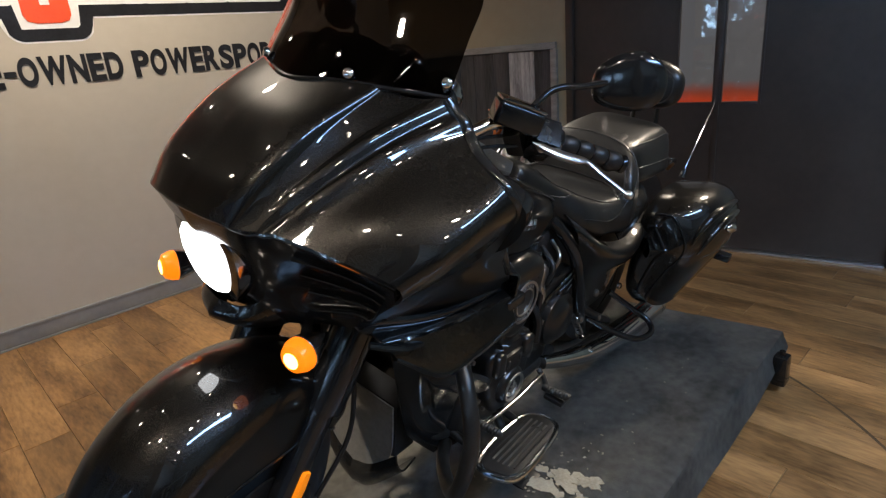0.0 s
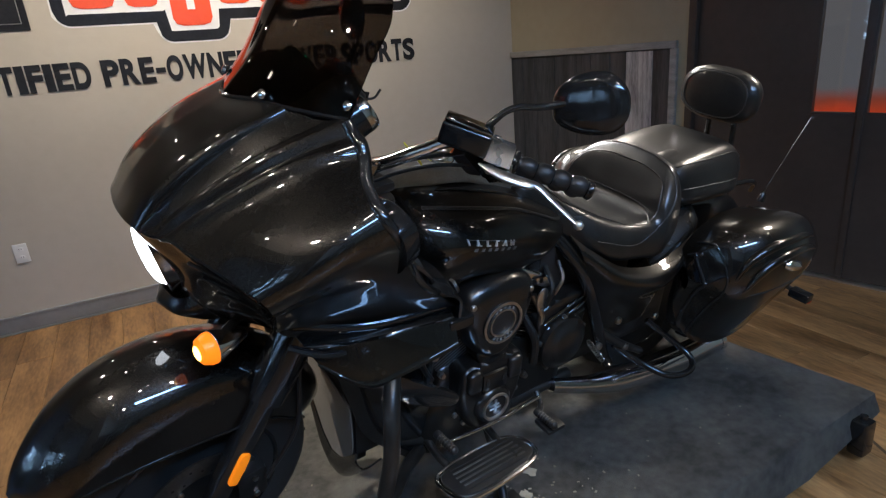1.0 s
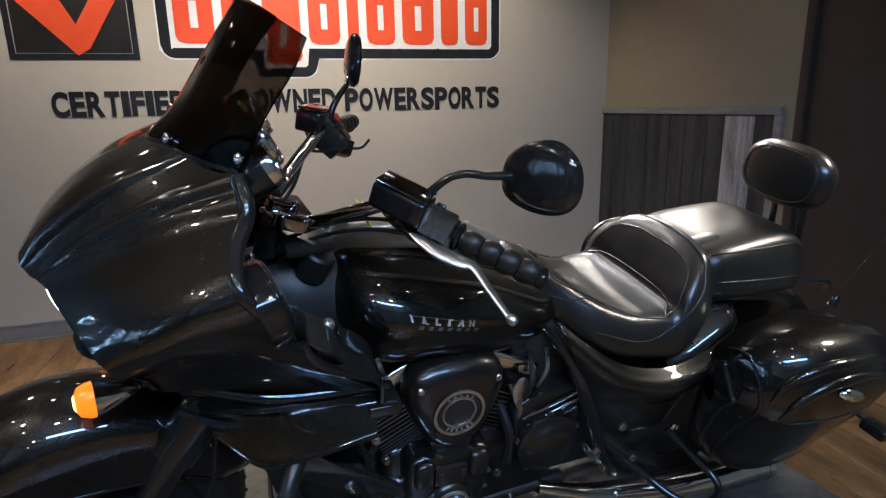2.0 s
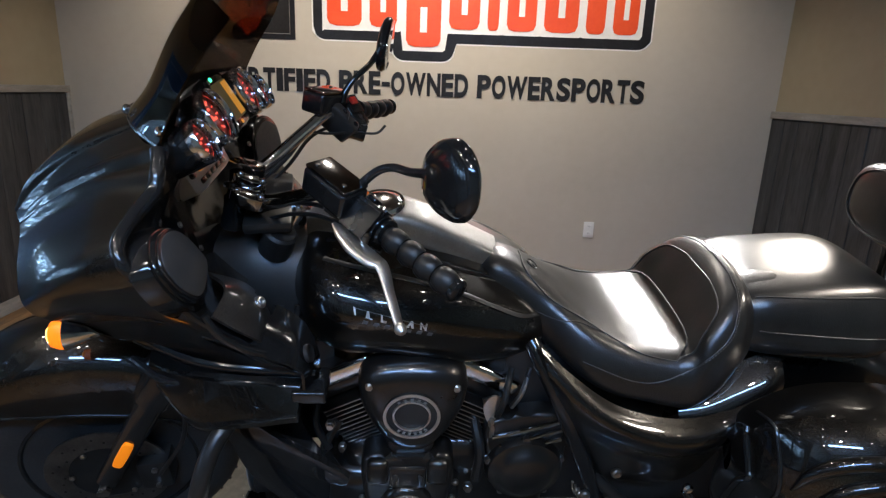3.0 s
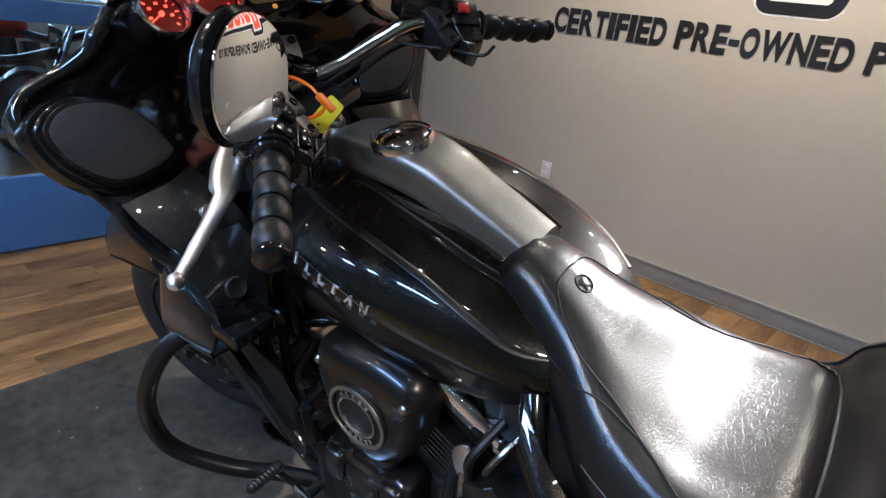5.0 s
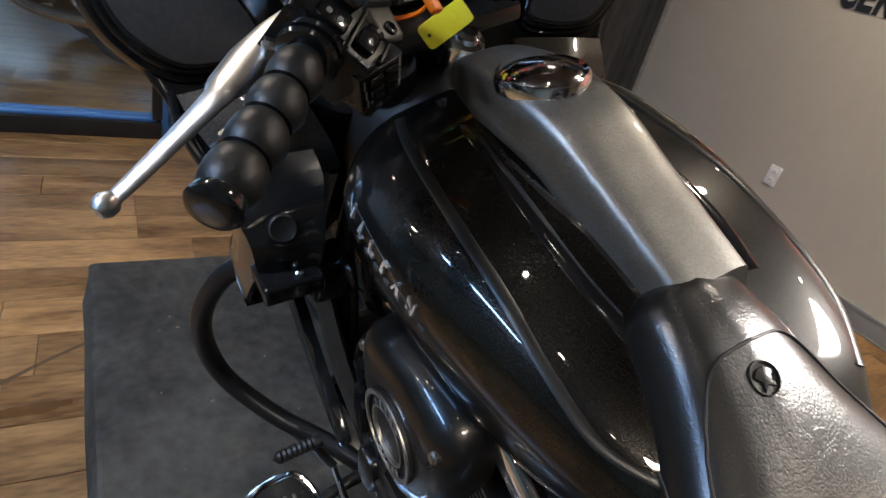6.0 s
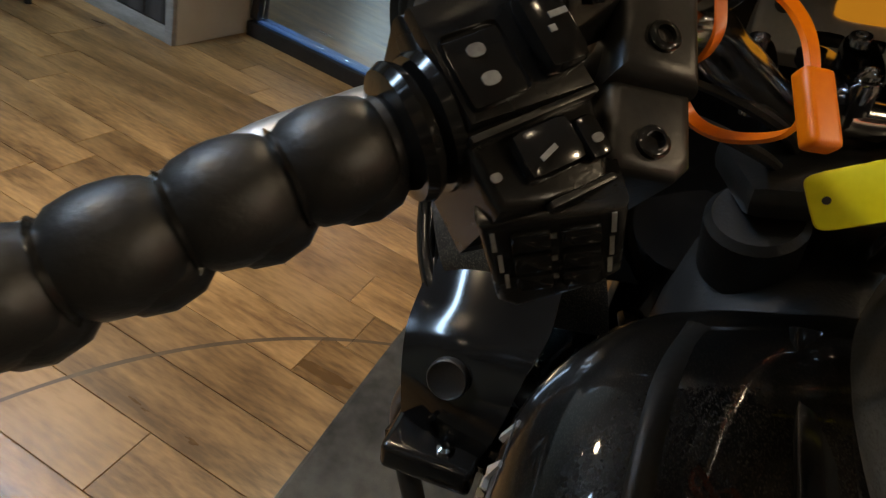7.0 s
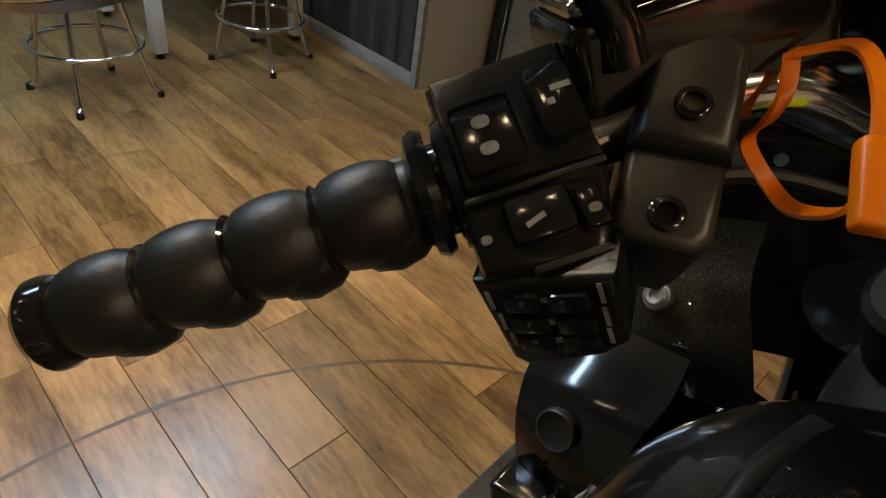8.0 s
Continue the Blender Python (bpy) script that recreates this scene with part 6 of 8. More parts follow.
saddlebag(-1), saddlebag(1)
for s in (-1, 1):
    sig = part("rear_signal", box(-0.022, 0.022, -0.035, 0.035, -0.016, 0.016, bevel=0.007, m=pose(1.30, 0.435 * s, 0.436)), "gloss", bike, "small black rear signal")
    part("signal_lens", box(0.0, 0.024, -0.034, 0.034, -0.021, -0.010, bevel=0.004, m=pose(1.30, 0.435 * s, 0.436)), "red", sig, "red lens")
    part("signal_stalk", tube([(1.30, 0.41 * s, 0.44), (1.31, 0.27 * s, 0.46), (1.33, 0.12 * s, 0.50)], 0.009, 8, 12), "matte", sig)
tail = part("tail_light", slab(oval(0.09, 0.03, 30, 4), -0.02, 0.02, plate_frame((1.462, 0, 0.455), (1, 0, 0.1)), 0.008), "red", bike, "red tail light")
part("antenna", tube([(1.29, -0.20, 0.74), (1.325, -0.20, 0.80), (1.463, -0.20, 1.0)], [0.0030, 0.0015, 0.0009], 8, 16), "darkchrome", bike, "thin dark steel aerial leaning back")
part("antenna_base", lathe([(0.014, 0), (0.012, 0.025), (0.006, 0.035), (0, 0.035)], (1.288, -0.20, 0.715), (0.3, 0.0, 1), 16), "gloss", bike)

# engine
def fins(tilt, base_pt, n0=15):
    """A stack of cooling fins that leans fore or aft."""
    m = Matrix.Translation(base_pt) @ Matrix.Rotation(radians(tilt), 4, "Y")
    cyl = part("cylinder", lathe([(0.055, 0.0), (0.055, 0.31)], m @ Vector((0, 0, 0.05)), m.to_3x3() @ Vector((0, 0, 1)), 24), "engine", bike, "black finned cylinder")
    for k in range(n0):
        z = 0.115 + k * 0.0125
        w = 0.078 + 0.018 * min(1, k / 6)
        part("fin", slab(oval(w, 0.135 + 0.02 * min(1, k / 8), 20, 7), z, z + 0.0042, m, 0.0012, seg=1), "engine", cyl, smooth=False)
        for s in (-1, 1):
            pass
    return m, cyl


for tilt, name in ((-27, "front"), (27, "rear")):
    m, cyl = fins(tilt, (0.068, 0.0, 0.36))
    edge = bmesh.new()
    for k in range(15):
        z = 0.115 + k * 0.0125
        w = 0.078 + 0.018 * min(1, k / 6)
        yy = 0.135 + 0.02 * min(1, k / 8)
        for s in (-1, 1):
            box(-w * 0.80, w * 0.80, s * (yy + 0.0005) - 0.0008, s * (yy + 0.0005) + 0.0008, z + 0.001, z + 0.0034, m=m, bm=edge)
    tagged(part("fin_edge", edge, "steel", cyl, "machined bare fin edges", smooth=False), kind="stuff")
    head = part("cylinder_head", box(-0.09, 0.09, -0.13, 0.13, 0.305, 0.345, bevel=0.01, m=m), "engine", cyl)
    part("rocker_cover", box(-0.092, 0.092, -0.152, 0.152, 0.346, 0.392, bevel=0.016, m=m, seg=3), "chrome", cyl, "chrome rocker cover")

crank = part("crankcase", merged(box(-0.10, 0.42, -0.16, 0.17, 0.22, 0.50, bevel=0.05, seg=3), box(-0.14, 0.20, -0.185, 0.19, 0.20, 0.42, bevel=0.05, seg=3)), "engine", bike, "black enamelled engine case")
SIDE = plate_frame((0, 0, 0), (0, -1, 0))   # x of a plate runs to the tail, y up


def side_plate(outline, y0, y1, bevel, n=56, smooth_outline=True):
    pts = rounded(outline, n) if smooth_outline else outline
    return slab(pts, -y0, -y1, SIDE, bevel, seg=4)


air = part("air_cover", side_plate([(-0.04, 0.735), (0.02, 0.765), (0.125, 0.765), (0.185, 0.735), (0.192, 0.665), (0.155, 0.57), (0.105, 0.52), (0.045, 0.518), (-0.005, 0.565), (-0.045, 0.66)], -0.15, -0.222, 0.045), "engine", bike, "domed black air cleaner cover with a ringed emblem")
C1 = Vector((0.071, -0.2215, 0.643))
part("emblem_ring", lathe([(0.0635, 0.0), (0.0635, 0.006), (0.054, 0.0065), (0.054, 0.002), (0.0, 0.002)], C1, (0, -1, 0), 48), "matte", air)
part("outer_ring", lathe([(0.0635, 0.0055), (0.0632, 0.0085), (0.0565, 0.0085), (0.056, 0.0055), (0.0635, 0.0055)], C1, (0, -1, 0), 48), "brushed", air, "brushed pale ring")
part("inner_ring", lathe([(0.0425, 0.002), (0.0423, 0.0075), (0.0385, 0.0075), (0.038, 0.002), (0.0425, 0.002)], C1, (0, -1, 0), 48), "brushed", air, "brushed pale ring")
for a0 in (55, 72, 90, 108, 125, -50, -65, -80, -95, -110, -125):
    a = radians(a0)
    m = plate_frame(C1 + Vector((0.0485 * math.cos(a), -0.0072, 0.0485 * math.sin(a))), (0, -1, 0), (math.cos(a), 0, math.sin(a)))
    part("emblem_mark", slab([(-0.0032, -0.0042), (0.0032, -0.0042), (0.0032, 0.0042), (-0.0032, 0.0042)], 0.0, 0.001, m), "print", air, smooth=False)
for x, z in ((-0.022, 0.715), (0.168, 0.713)):
    part("cover_bolt", lathe([(0.009, -0.004), (0.009, 0.004), (0.006, 0.007), (0, 0.006)], (x, -0.214, z), (0, -1, 0.1), 14), "steel", air)
part("cover_foot", side_plate([(0.02, 0.545), (0.12, 0.545), (0.105, 0.50), (0.035, 0.50)], -0.15, -0.205, 0.012), "engine", air)

cam_cover = part("cam_cover", side_plate([(-0.045, 0.46), (-0.03, 0.505), (0.03, 0.51), (0.105, 0.51), (0.16, 0.505), (0.175, 0.46), (0.165, 0.36), (0.12, 0.285), (0.065, 0.27), (0.005, 0.285), (-0.035, 0.36)], -0.15, -0.218, 0.018), "engine", bike, "black cam cover with a round emblem")
part("shoulder", box(-0.03, 0.02, -0.235, -0.16, 0.43, 0.505, bevel=0.018, seg=3), "engine", cam_cover)
part("shoulder", box(0.11, 0.16, -0.235, -0.16, 0.43, 0.505, bevel=0.018, seg=3), "engine", cam_cover)
part("bridge", box(0.022, 0.108, -0.228, -0.16, 0.415, 0.480, bevel=0.008, seg=2), "engine", cam_cover)
for x in (0.036, 0.094):
    part("bolt", slab(oval(0.007, 0.013, 16, 2.5, x, 0.452), 0.2285, 0.231, SIDE, 0.001), "matte", cam_cover)
C2 = Vector((0.065, -0.215, 0.362))
part("emblem_boss", lathe([(0.062, 0.0), (0.060, 0.012), (0.052, 0.022), (0.047, 0.024), (0.046, 0.020), (0.0, 0.020)], C2, (0, -1, 0), 40), "engine", cam_cover)
part("emblem_ring", lathe([(0.0465, 0.022), (0.046, 0.0275), (0.039, 0.0275), (0.0385, 0.021), (0.0465, 0.022)], C2, (0, -1, 0), 40), "brushed", cam_cover, "brushed pale ring")
part("emblem_mark", merged(box(0.045, 0.085, -0.2385, -0.2355, 0.352, 0.358), box(0.052, 0.078, -0.2385, -0.2355, 0.364, 0.370), box(0.061, 0.069, -0.2385, -0.2355, 0.340, 0.385)), "brushed", cam_cover, smooth=False)
for k in range(9):
    a = radians(200 + k * 28)
    part("case_bolt", lathe([(0.008, 0), (0.008, 0.008), (0.005, 0.010), (0, 0.009)], (0.065 + 0.118 * math.cos(a), -0.19, 0.385 + 0.11 * math.sin(a)), (0, -1, 0), 10), "steel", crank)

clutch = part("side_case", lathe([(0.095, 0.0), (0.095, 0.03), (0.088, 0.048), (0.072, 0.054), (0.066, 0.062), (0.05, 0.072), (0.0, 0.076)], (0.345, -0.16, 0.452), (0, -1, 0), 44), "engine", bike, "round black engine side case")
for k in range(5):
    a = radians(20 + k * 72)
    part("case_bolt", lathe([(0.008, 0), (0.008, 0.012), (0.0, 0.012)], (0.345 + 0.092 * math.cos(a), -0.19, 0.452 + 0.092 * math.sin(a)), (0, -1, 0), 10), "steel", clutch)
sprocket = part("sprocket_cover", side_plate([(0.245, 0.565), (0.30, 0.60), (0.42, 0.61), (0.435, 0.55), (0.44, 0.46), (0.38, 0.42), (0.27, 0.44)], -0.14, -0.188, 0.012), "engine", bike, "black cover with ribbed fins")
for k in range(3):
    part("rib", tube([(0.262 + 0.02 * k, -0.191, 0.545 - 0.028 * k), (0.34 + 0.01 * k, -0.194, 0.572 - 0.026 * k), (0.425, -0.191, 0.598 - 0.028 * k)], 0.006, 8, 12), "darkchrome", sprocket)
# plumbing and wiring behind the side case
for k, (p, mat, r) in enumerate(([((0.245, -0.15, 0.63), (0.26, -0.18, 0.57), (0.25, -0.17, 0.50)), "steel", 0.010], [((0.30, -0.13, 0.70), (0.28, -0.19, 0.66), (0.27, -0.18, 0.60)), "rubber", 0.008],
                                [((0.34, -0.14, 0.71), (0.32, -0.185, 0.68), (0.30, -0.18, 0.63)), "steel", 0.006], [((0.22, -0.14, 0.57), (0.235, -0.19, 0.50), (0.23, -0.20, 0.42)), "satin", 0.013],
                                [((-0.14, -0.12, 0.64), (-0.15, -0.17, 0.57), (-0.12, -0.18, 0.50)), "rubber", 0.009], [((-0.10, -0.15, 0.56), (-0.13, -0.18, 0.50), (-0.10, -0.19, 0.43)), "satin", 0.012],
                                [((-0.22, -0.12, 0.86), (-0.24, -0.15, 0.76), (-0.20, -0.16, 0.66), (-0.19, -0.17, 0.52)), "rubber", 0.010], [((-0.18, -0.12, 0.86), (-0.19, -0.14, 0.76), (-0.16, -0.15, 0.66)), "rubber", 0.007])):
    part("hose", tube(list(p), r, 8, 16), mat, bike)
for x, z, r in ((-0.115, 0.575, 0.011), (-0.09, 0.505, 0.010), (-0.13, 0.50, 0.008), (0.25, 0.475, 0.010), (0.235, 0.43, 0.008), (0.215, 0.37, 0.012)):
    part("fitting", lathe([(r, 0), (r, 0.012), (r * 0.7, 0.012), (r * 0.7, 0.02), (0, 0.02)], (x, -0.175, z), (0, -1, 0.1), 6), "steel", bike)
part("bracket_plate", box(-0.20, -0.11, -0.10, -0.09, 0.45, 0.75, bevel=0.003), "matte", bike)
part("bracket_plate", box(0.20, 0.30, -0.12, -0.10, 0.50, 0.74, bevel=0.003), "matte", bike)
part("brake_lever_plate", slab(rounded([(0.235, 0.63), (0.255, 0.66), (0.275, 0.65), (0.272, 0.60), (0.25, 0.58)], 20), 0.175, 0.180, SIDE, 0.002), "alloy", bike, "small bright alloy bracket")
# central bodywork under the tank and behind the dash
part("head_cowl", body([[(-0.36, 0, 0.98), (-0.36, -0.07, 0.97), (-0.36, -0.10, 0.90), (-0.36, -0.10, 0.78), (-0.36, 0, 0.76)], [(-0.26, 0, 1.0), (-0.26, -0.08, 0.98), (-0.26, -0.12, 0.90), (-0.26, -0.11, 0.76), (-0.26, 0, 0.74)], [(-0.16, 0, 0.98), (-0.16, -0.07, 0.96), (-0.16, -0.11, 0.88), (-0.16, -0.10, 0.74), (-0.16, 0, 0.72)]], 14, 16), "matte", bike)
part("air_box", box(0.28, 0.70, -0.13, 0.13, 0.45, 0.76, bevel=0.03), "matte", bike)
part("swingarm", box(0.40, 0.98, -0.115, 0.115, 0.235, 0.46, bevel=0.03), "matte", bike)
part("tail_frame", box(0.68, 1.2, -0.12, 0.12, 0.62, 0.78, bevel=0.03), "matte", bike)

# exhaust, boards, pedals, stand
pipe = part("exhaust", tube([(0.36, -0.17, 0.25), (0.50, -0.205, 0.215), (0.66, -0.235, 0.195), (0.9, -0.26, 0.19), (1.02, -0.268, 0.194), (1.12, -0.274, 0.199)], [0.024, 0.030, 0.044, 0.046, 0.046, 0.044], 24, 50), "chrome", bike, "long chrome exhaust silencer")
part("heat_shield", tube([(0.58, -0.250, 0.232), (0.74, -0.272, 0.228), (0.90, -0.285, 0.228)], [0.010, 0.020, 0.012], 12, 20), "chrome", pipe)
part("end_cap", lathe([(0.046, 0), (0.047, 0.02), (0.035, 0.022), (0.034, 0.0), (0, 0.0)], (1.115, -0.274, 0.199), (1, -0.03, 0.05), 28), "chrome", pipe)
part("exhaust", flipped(tube([(0.0, -0.20, 0.55), (0.05, -0.22, 0.30), (0.3, -0.235, 0.22), (0.66, -0.24, 0.195), (1.12, -0.274, 0.199)], [0.026, 0.028, 0.034, 0.046, 0.044], 20, 50)), "chrome", bike)

B0 = Matrix.Translation((-0.020, -0.335, 0.272)) @ pose(0, 0, 0, -6, 3, 3) @ Matrix.Diagonal((0.86, 0.95, 1, 1))
board = part("floorboard", slab(rounded([(-0.185, 0.0), (-0.17, 0.05), (-0.06, 0.068), (0.10, 0.062), (0.16, 0.03), (0.165, -0.03), (0.11, -0.062), (-0.05, -0.072), (-0.155, -0.06)], 56), -0.012, 0.002, B0, 0.003), "chrome", bike, "rubber topped floorboard with a chrome rim")
RIM = rounded([(-0.185, 0.0), (-0.17, 0.05), (-0.06, 0.068), (0.10, 0.062), (0.16, 0.03), (0.165, -0.03), (0.11, -0.062), (-0.05, -0.072), (-0.155, -0.06)], 56)
part("board_rim", tube([tuple(B0 @ Vector((x, y, 0.0))) for x, y in RIM], 0.0065, 8, 90, closed=True), "chrome", board, "rounded chrome rim")
part("rubber_pad", slab(rounded([(-0.172, 0.0), (-0.158, 0.043), (-0.06, 0.060), (0.095, 0.054), (0.148, 0.026), (0.152, -0.026), (0.105, -0.054), (-0.05, -0.064), (-0.145, -0.052)], 48), 0.0025, 0.008, B0, 0.002), "rubber", board)
for k in range(6):
    part("rib", box(-0.135 + 0.003 * abs(k - 2.5), 0.125 - 0.004 * abs(k - 2.5), -0.043 + k * 0.0165 - 0.003, -0.043 + k * 0.0165 + 0.003, 0.0082, 0.0115, bevel=0.001, m=B0, seg=1), "steel" if k in (1, 2, 3, 4) else "rubber", board)
part("board_hanger", tube([(-0.12, -0.16, 0.27), (-0.12, -0.24, 0.262), (-0.10, -0.33, 0.257)], 0.012, 10, 12), "satin", board)
part("board_hanger", tube([(0.06, -0.16, 0.27), (0.06, -0.24, 0.26), (0.05, -0.33, 0.255)], 0.012, 10, 12), "satin", board)
part("shift_rod", tube([(-0.13, -0.242, 0.318), (0.06, -0.25, 0.315), (0.235, -0.24, 0.315)], 0.0065, 10, 14), "chrome", bike, "thin chrome shift rod")
shifter = part("shift_lever", tube([(0.24, -0.22, 0.32), (0.235, -0.25, 0.30), (0.20, -0.28, 0.30)], 0.009, 10, 12), "satin", bike, "shift lever with rubber pegs")
part("toe_arm", tube([(-0.13, -0.24, 0.32), (-0.14, -0.255, 0.35), (-0.146, -0.27, 0.386)], 0.008, 10, 12), "satin", shifter)
for c in ((-0.146, -0.265, 0.386), (0.20, -0.28, 0.30)):
    peg = [(0.0, -0.012), (0.011, -0.012)] + [p for k in range(8) for p in ((0.0125, k * 0.009), (0.0105, k * 0.009 + 0.005))] + [(0.0, 0.076)]
    part("rubber_peg", lathe(peg, c, (0.05, -1, 0.05), 16), "rubber", shifter, "ribbed rubber peg")
part("heel_pad", box(0.185, 0.25, -0.345, -0.28, 0.270, 0.286, bevel=0.006), "rubber", shifter)
part("side_stand", tube([(0.10, -0.17, 0.20), (0.08, -0.26, 0.12), (0.05, -0.335, 0.075)], [0.014, 0.013, 0.013], 12, 20), "satin", bike, "black side stand planted on the carpet")
part("side_stand_foot", box(0.01, 0.10, -0.365, -0.315, 0.066, 0.078, bevel=0.005, m=None), "satin", bike)
part("stand_spring", tube([(0.47 + 0.08 * k / 40, -0.205 + 0.012 * math.sin(k * 1.3), 0.40 - 0.10 * k / 40 + 0.012 * math.cos(k * 1.3)) for k in range(41)], 0.0025, 6, 160), "steel", bike, "coiled steel spring")
loop = part("passenger_peg", tube([(0.60, -0.20, 0.34), (0.66, -0.27, 0.29), (0.72, -0.35, 0.262), (0.80, -0.375, 0.262), (0.85, -0.345, 0.275), (0.83, -0.28, 0.31), (0.76, -0.20, 0.38)], 0.011, 12, 50), "gloss", bike, "black looped guard bar beside the silencer")
part("hanger_arm", tube([(0.52, -0.19, 0.42), (0.60, -0.22, 0.36), (0.70, -0.24, 0.30)], [0.018, 0.014, 0.012], 10, 16), "satin", bike)
for c in ((0.56, -0.225, 0.47), (0.62, -0.23, 0.345), (0.74, -0.235, 0.43), (0.50, -0.215, 0.385)):
    part("frame_bolt", lathe([(0.013, 0), (0.013, 0.008), (0.008, 0.012), (0, 0.010)], c, (0, -1, 0.1), 12), "chrome" if c[0] == 0.74 else "steel", bike)

# engine guard
guard = part("engine_guard", tube([(-0.20, -0.19, 0.715), (-0.275, -0.26, 0.70), (-0.325, -0.335, 0.655), (-0.355, -0.385, 0.545), (-0.365, -0.37, 0.40), (-0.30, -0.30, 0.31), (-0.22, -0.22, 0.265), (-0.14, -0.165, 0.24)], 0.0185, 16, 70), "satin", bike, "satin black engine guard bar")
part("guard_clamp", box(-0.235, -0.165, -0.235, -0.165, 0.675, 0.745, bevel=0.012), "gloss", guard)
part("engine_guard", flipped(tube([(-0.20, -0.19, 0.715), (-0.275, -0.26, 0.70), (-0.325, -0.335, 0.655), (-0.355, -0.385, 0.545), (-0.365, -0.37, 0.40), (-0.30, -0.30, 0.31), (-0.22, -0.22, 0.265), (-0.14, -0.165, 0.24)], 0.0185, 16, 60)), "satin", bike)
# bracket above the guard
plate = part("cowl_bracket", shell([[(-0.228, -0.325, 0.905), (-0.212, -0.28, 0.912), (-0.202, -0.205, 0.915)], [(-0.190, -0.328, 0.876), (-0.178, -0.28, 0.888), (-0.170, -0.205, 0.894)], [(-0.160, -0.325, 0.862), (-0.148, -0.28, 0.866), (-0.141, -0.215, 0.868)], [(-0.138, -0.318, 0.835), (-0.128, -0.28, 0.825), (-0.122, -0.225, 0.818)], [(-0.136, -0.314, 0.790), (-0.126, -0.28, 0.785), (-0.120, -0.235, 0.785)]], 18, 14, 0.006), "gloss", bike, "black inner panel with a plugged hole")
part("plug", lathe([(0.018, -0.004), (0.018, 0.003), (0.0165, 0.0045), (0.0145, 0.003), (0.0, 0.003)], (-0.1325, -0.275, 0.850), (0.93, -0.05, 0.32), 28), "matte", plate)
part("bracket_foot", box(-0.165, -0.098, -0.318, -0.235, 0.757, 0.786, bevel=0.007, seg=3), "gloss", plate)
part("bracket_screw", lathe([(0.007, 0), (0.007, 0.004), (0.004, 0.006), (0, 0.005)], (-0.115, -0.265, 0.786), (0, 0, 1), 12), "chrome", plate)
part("cowl_bracket", flipped(shell([[(-0.190, -0.332, 0.880), (-0.182, -0.28, 0.890), (-0.175, -0.205, 0.892)], [(-0.165, -0.335, 0.86), (-0.157, -0.28, 0.86), (-0.15, -0.215, 0.86)], [(-0.156, -0.318, 0.790), (-0.144, -0.28, 0.785), (-0.138, -0.235, 0.785)]], 14, 12, 0.006)), "gloss", bike)

# ---- controls ----
GE = Vector((0.141, -0.384, 1.062))
GX = Vector((-0.717, 0.639, 0.283)).normalized()
GN = Vector((0.60, 0.36, 0.715))
GN = (GN - GX * GN.dot(GX)).normalized()
GF = Vector((-0.70, -0.655, -0.28)).normalized()
BOX = Matrix.Translation(GE + GX * 0.222) @ Matrix((GX, GN.cross(GX), GN)).transposed().to_4x4()


def on_bar(s):
    return GE + GX * s


def grip_profile():
    pts = [(0.0, -0.002), (0.012, -0.002), (0.0175, 0.0), (0.0185, 0.004), (0.0185, 0.010), (0.0165, 0.012)]
    for k in range(4):
        a = 0.013 + k * 0.0385
        pts += [(0.0170, a), (0.0205, a + 0.005), (0.0222, a + 0.013), (0.0225, a + 0.019), (0.0218, a + 0.027), (0.0195, a + 0.0335), (0.0172, a + 0.0365)]
    return pts + [(0.0175, 0.170), (0.0, 0.170)]


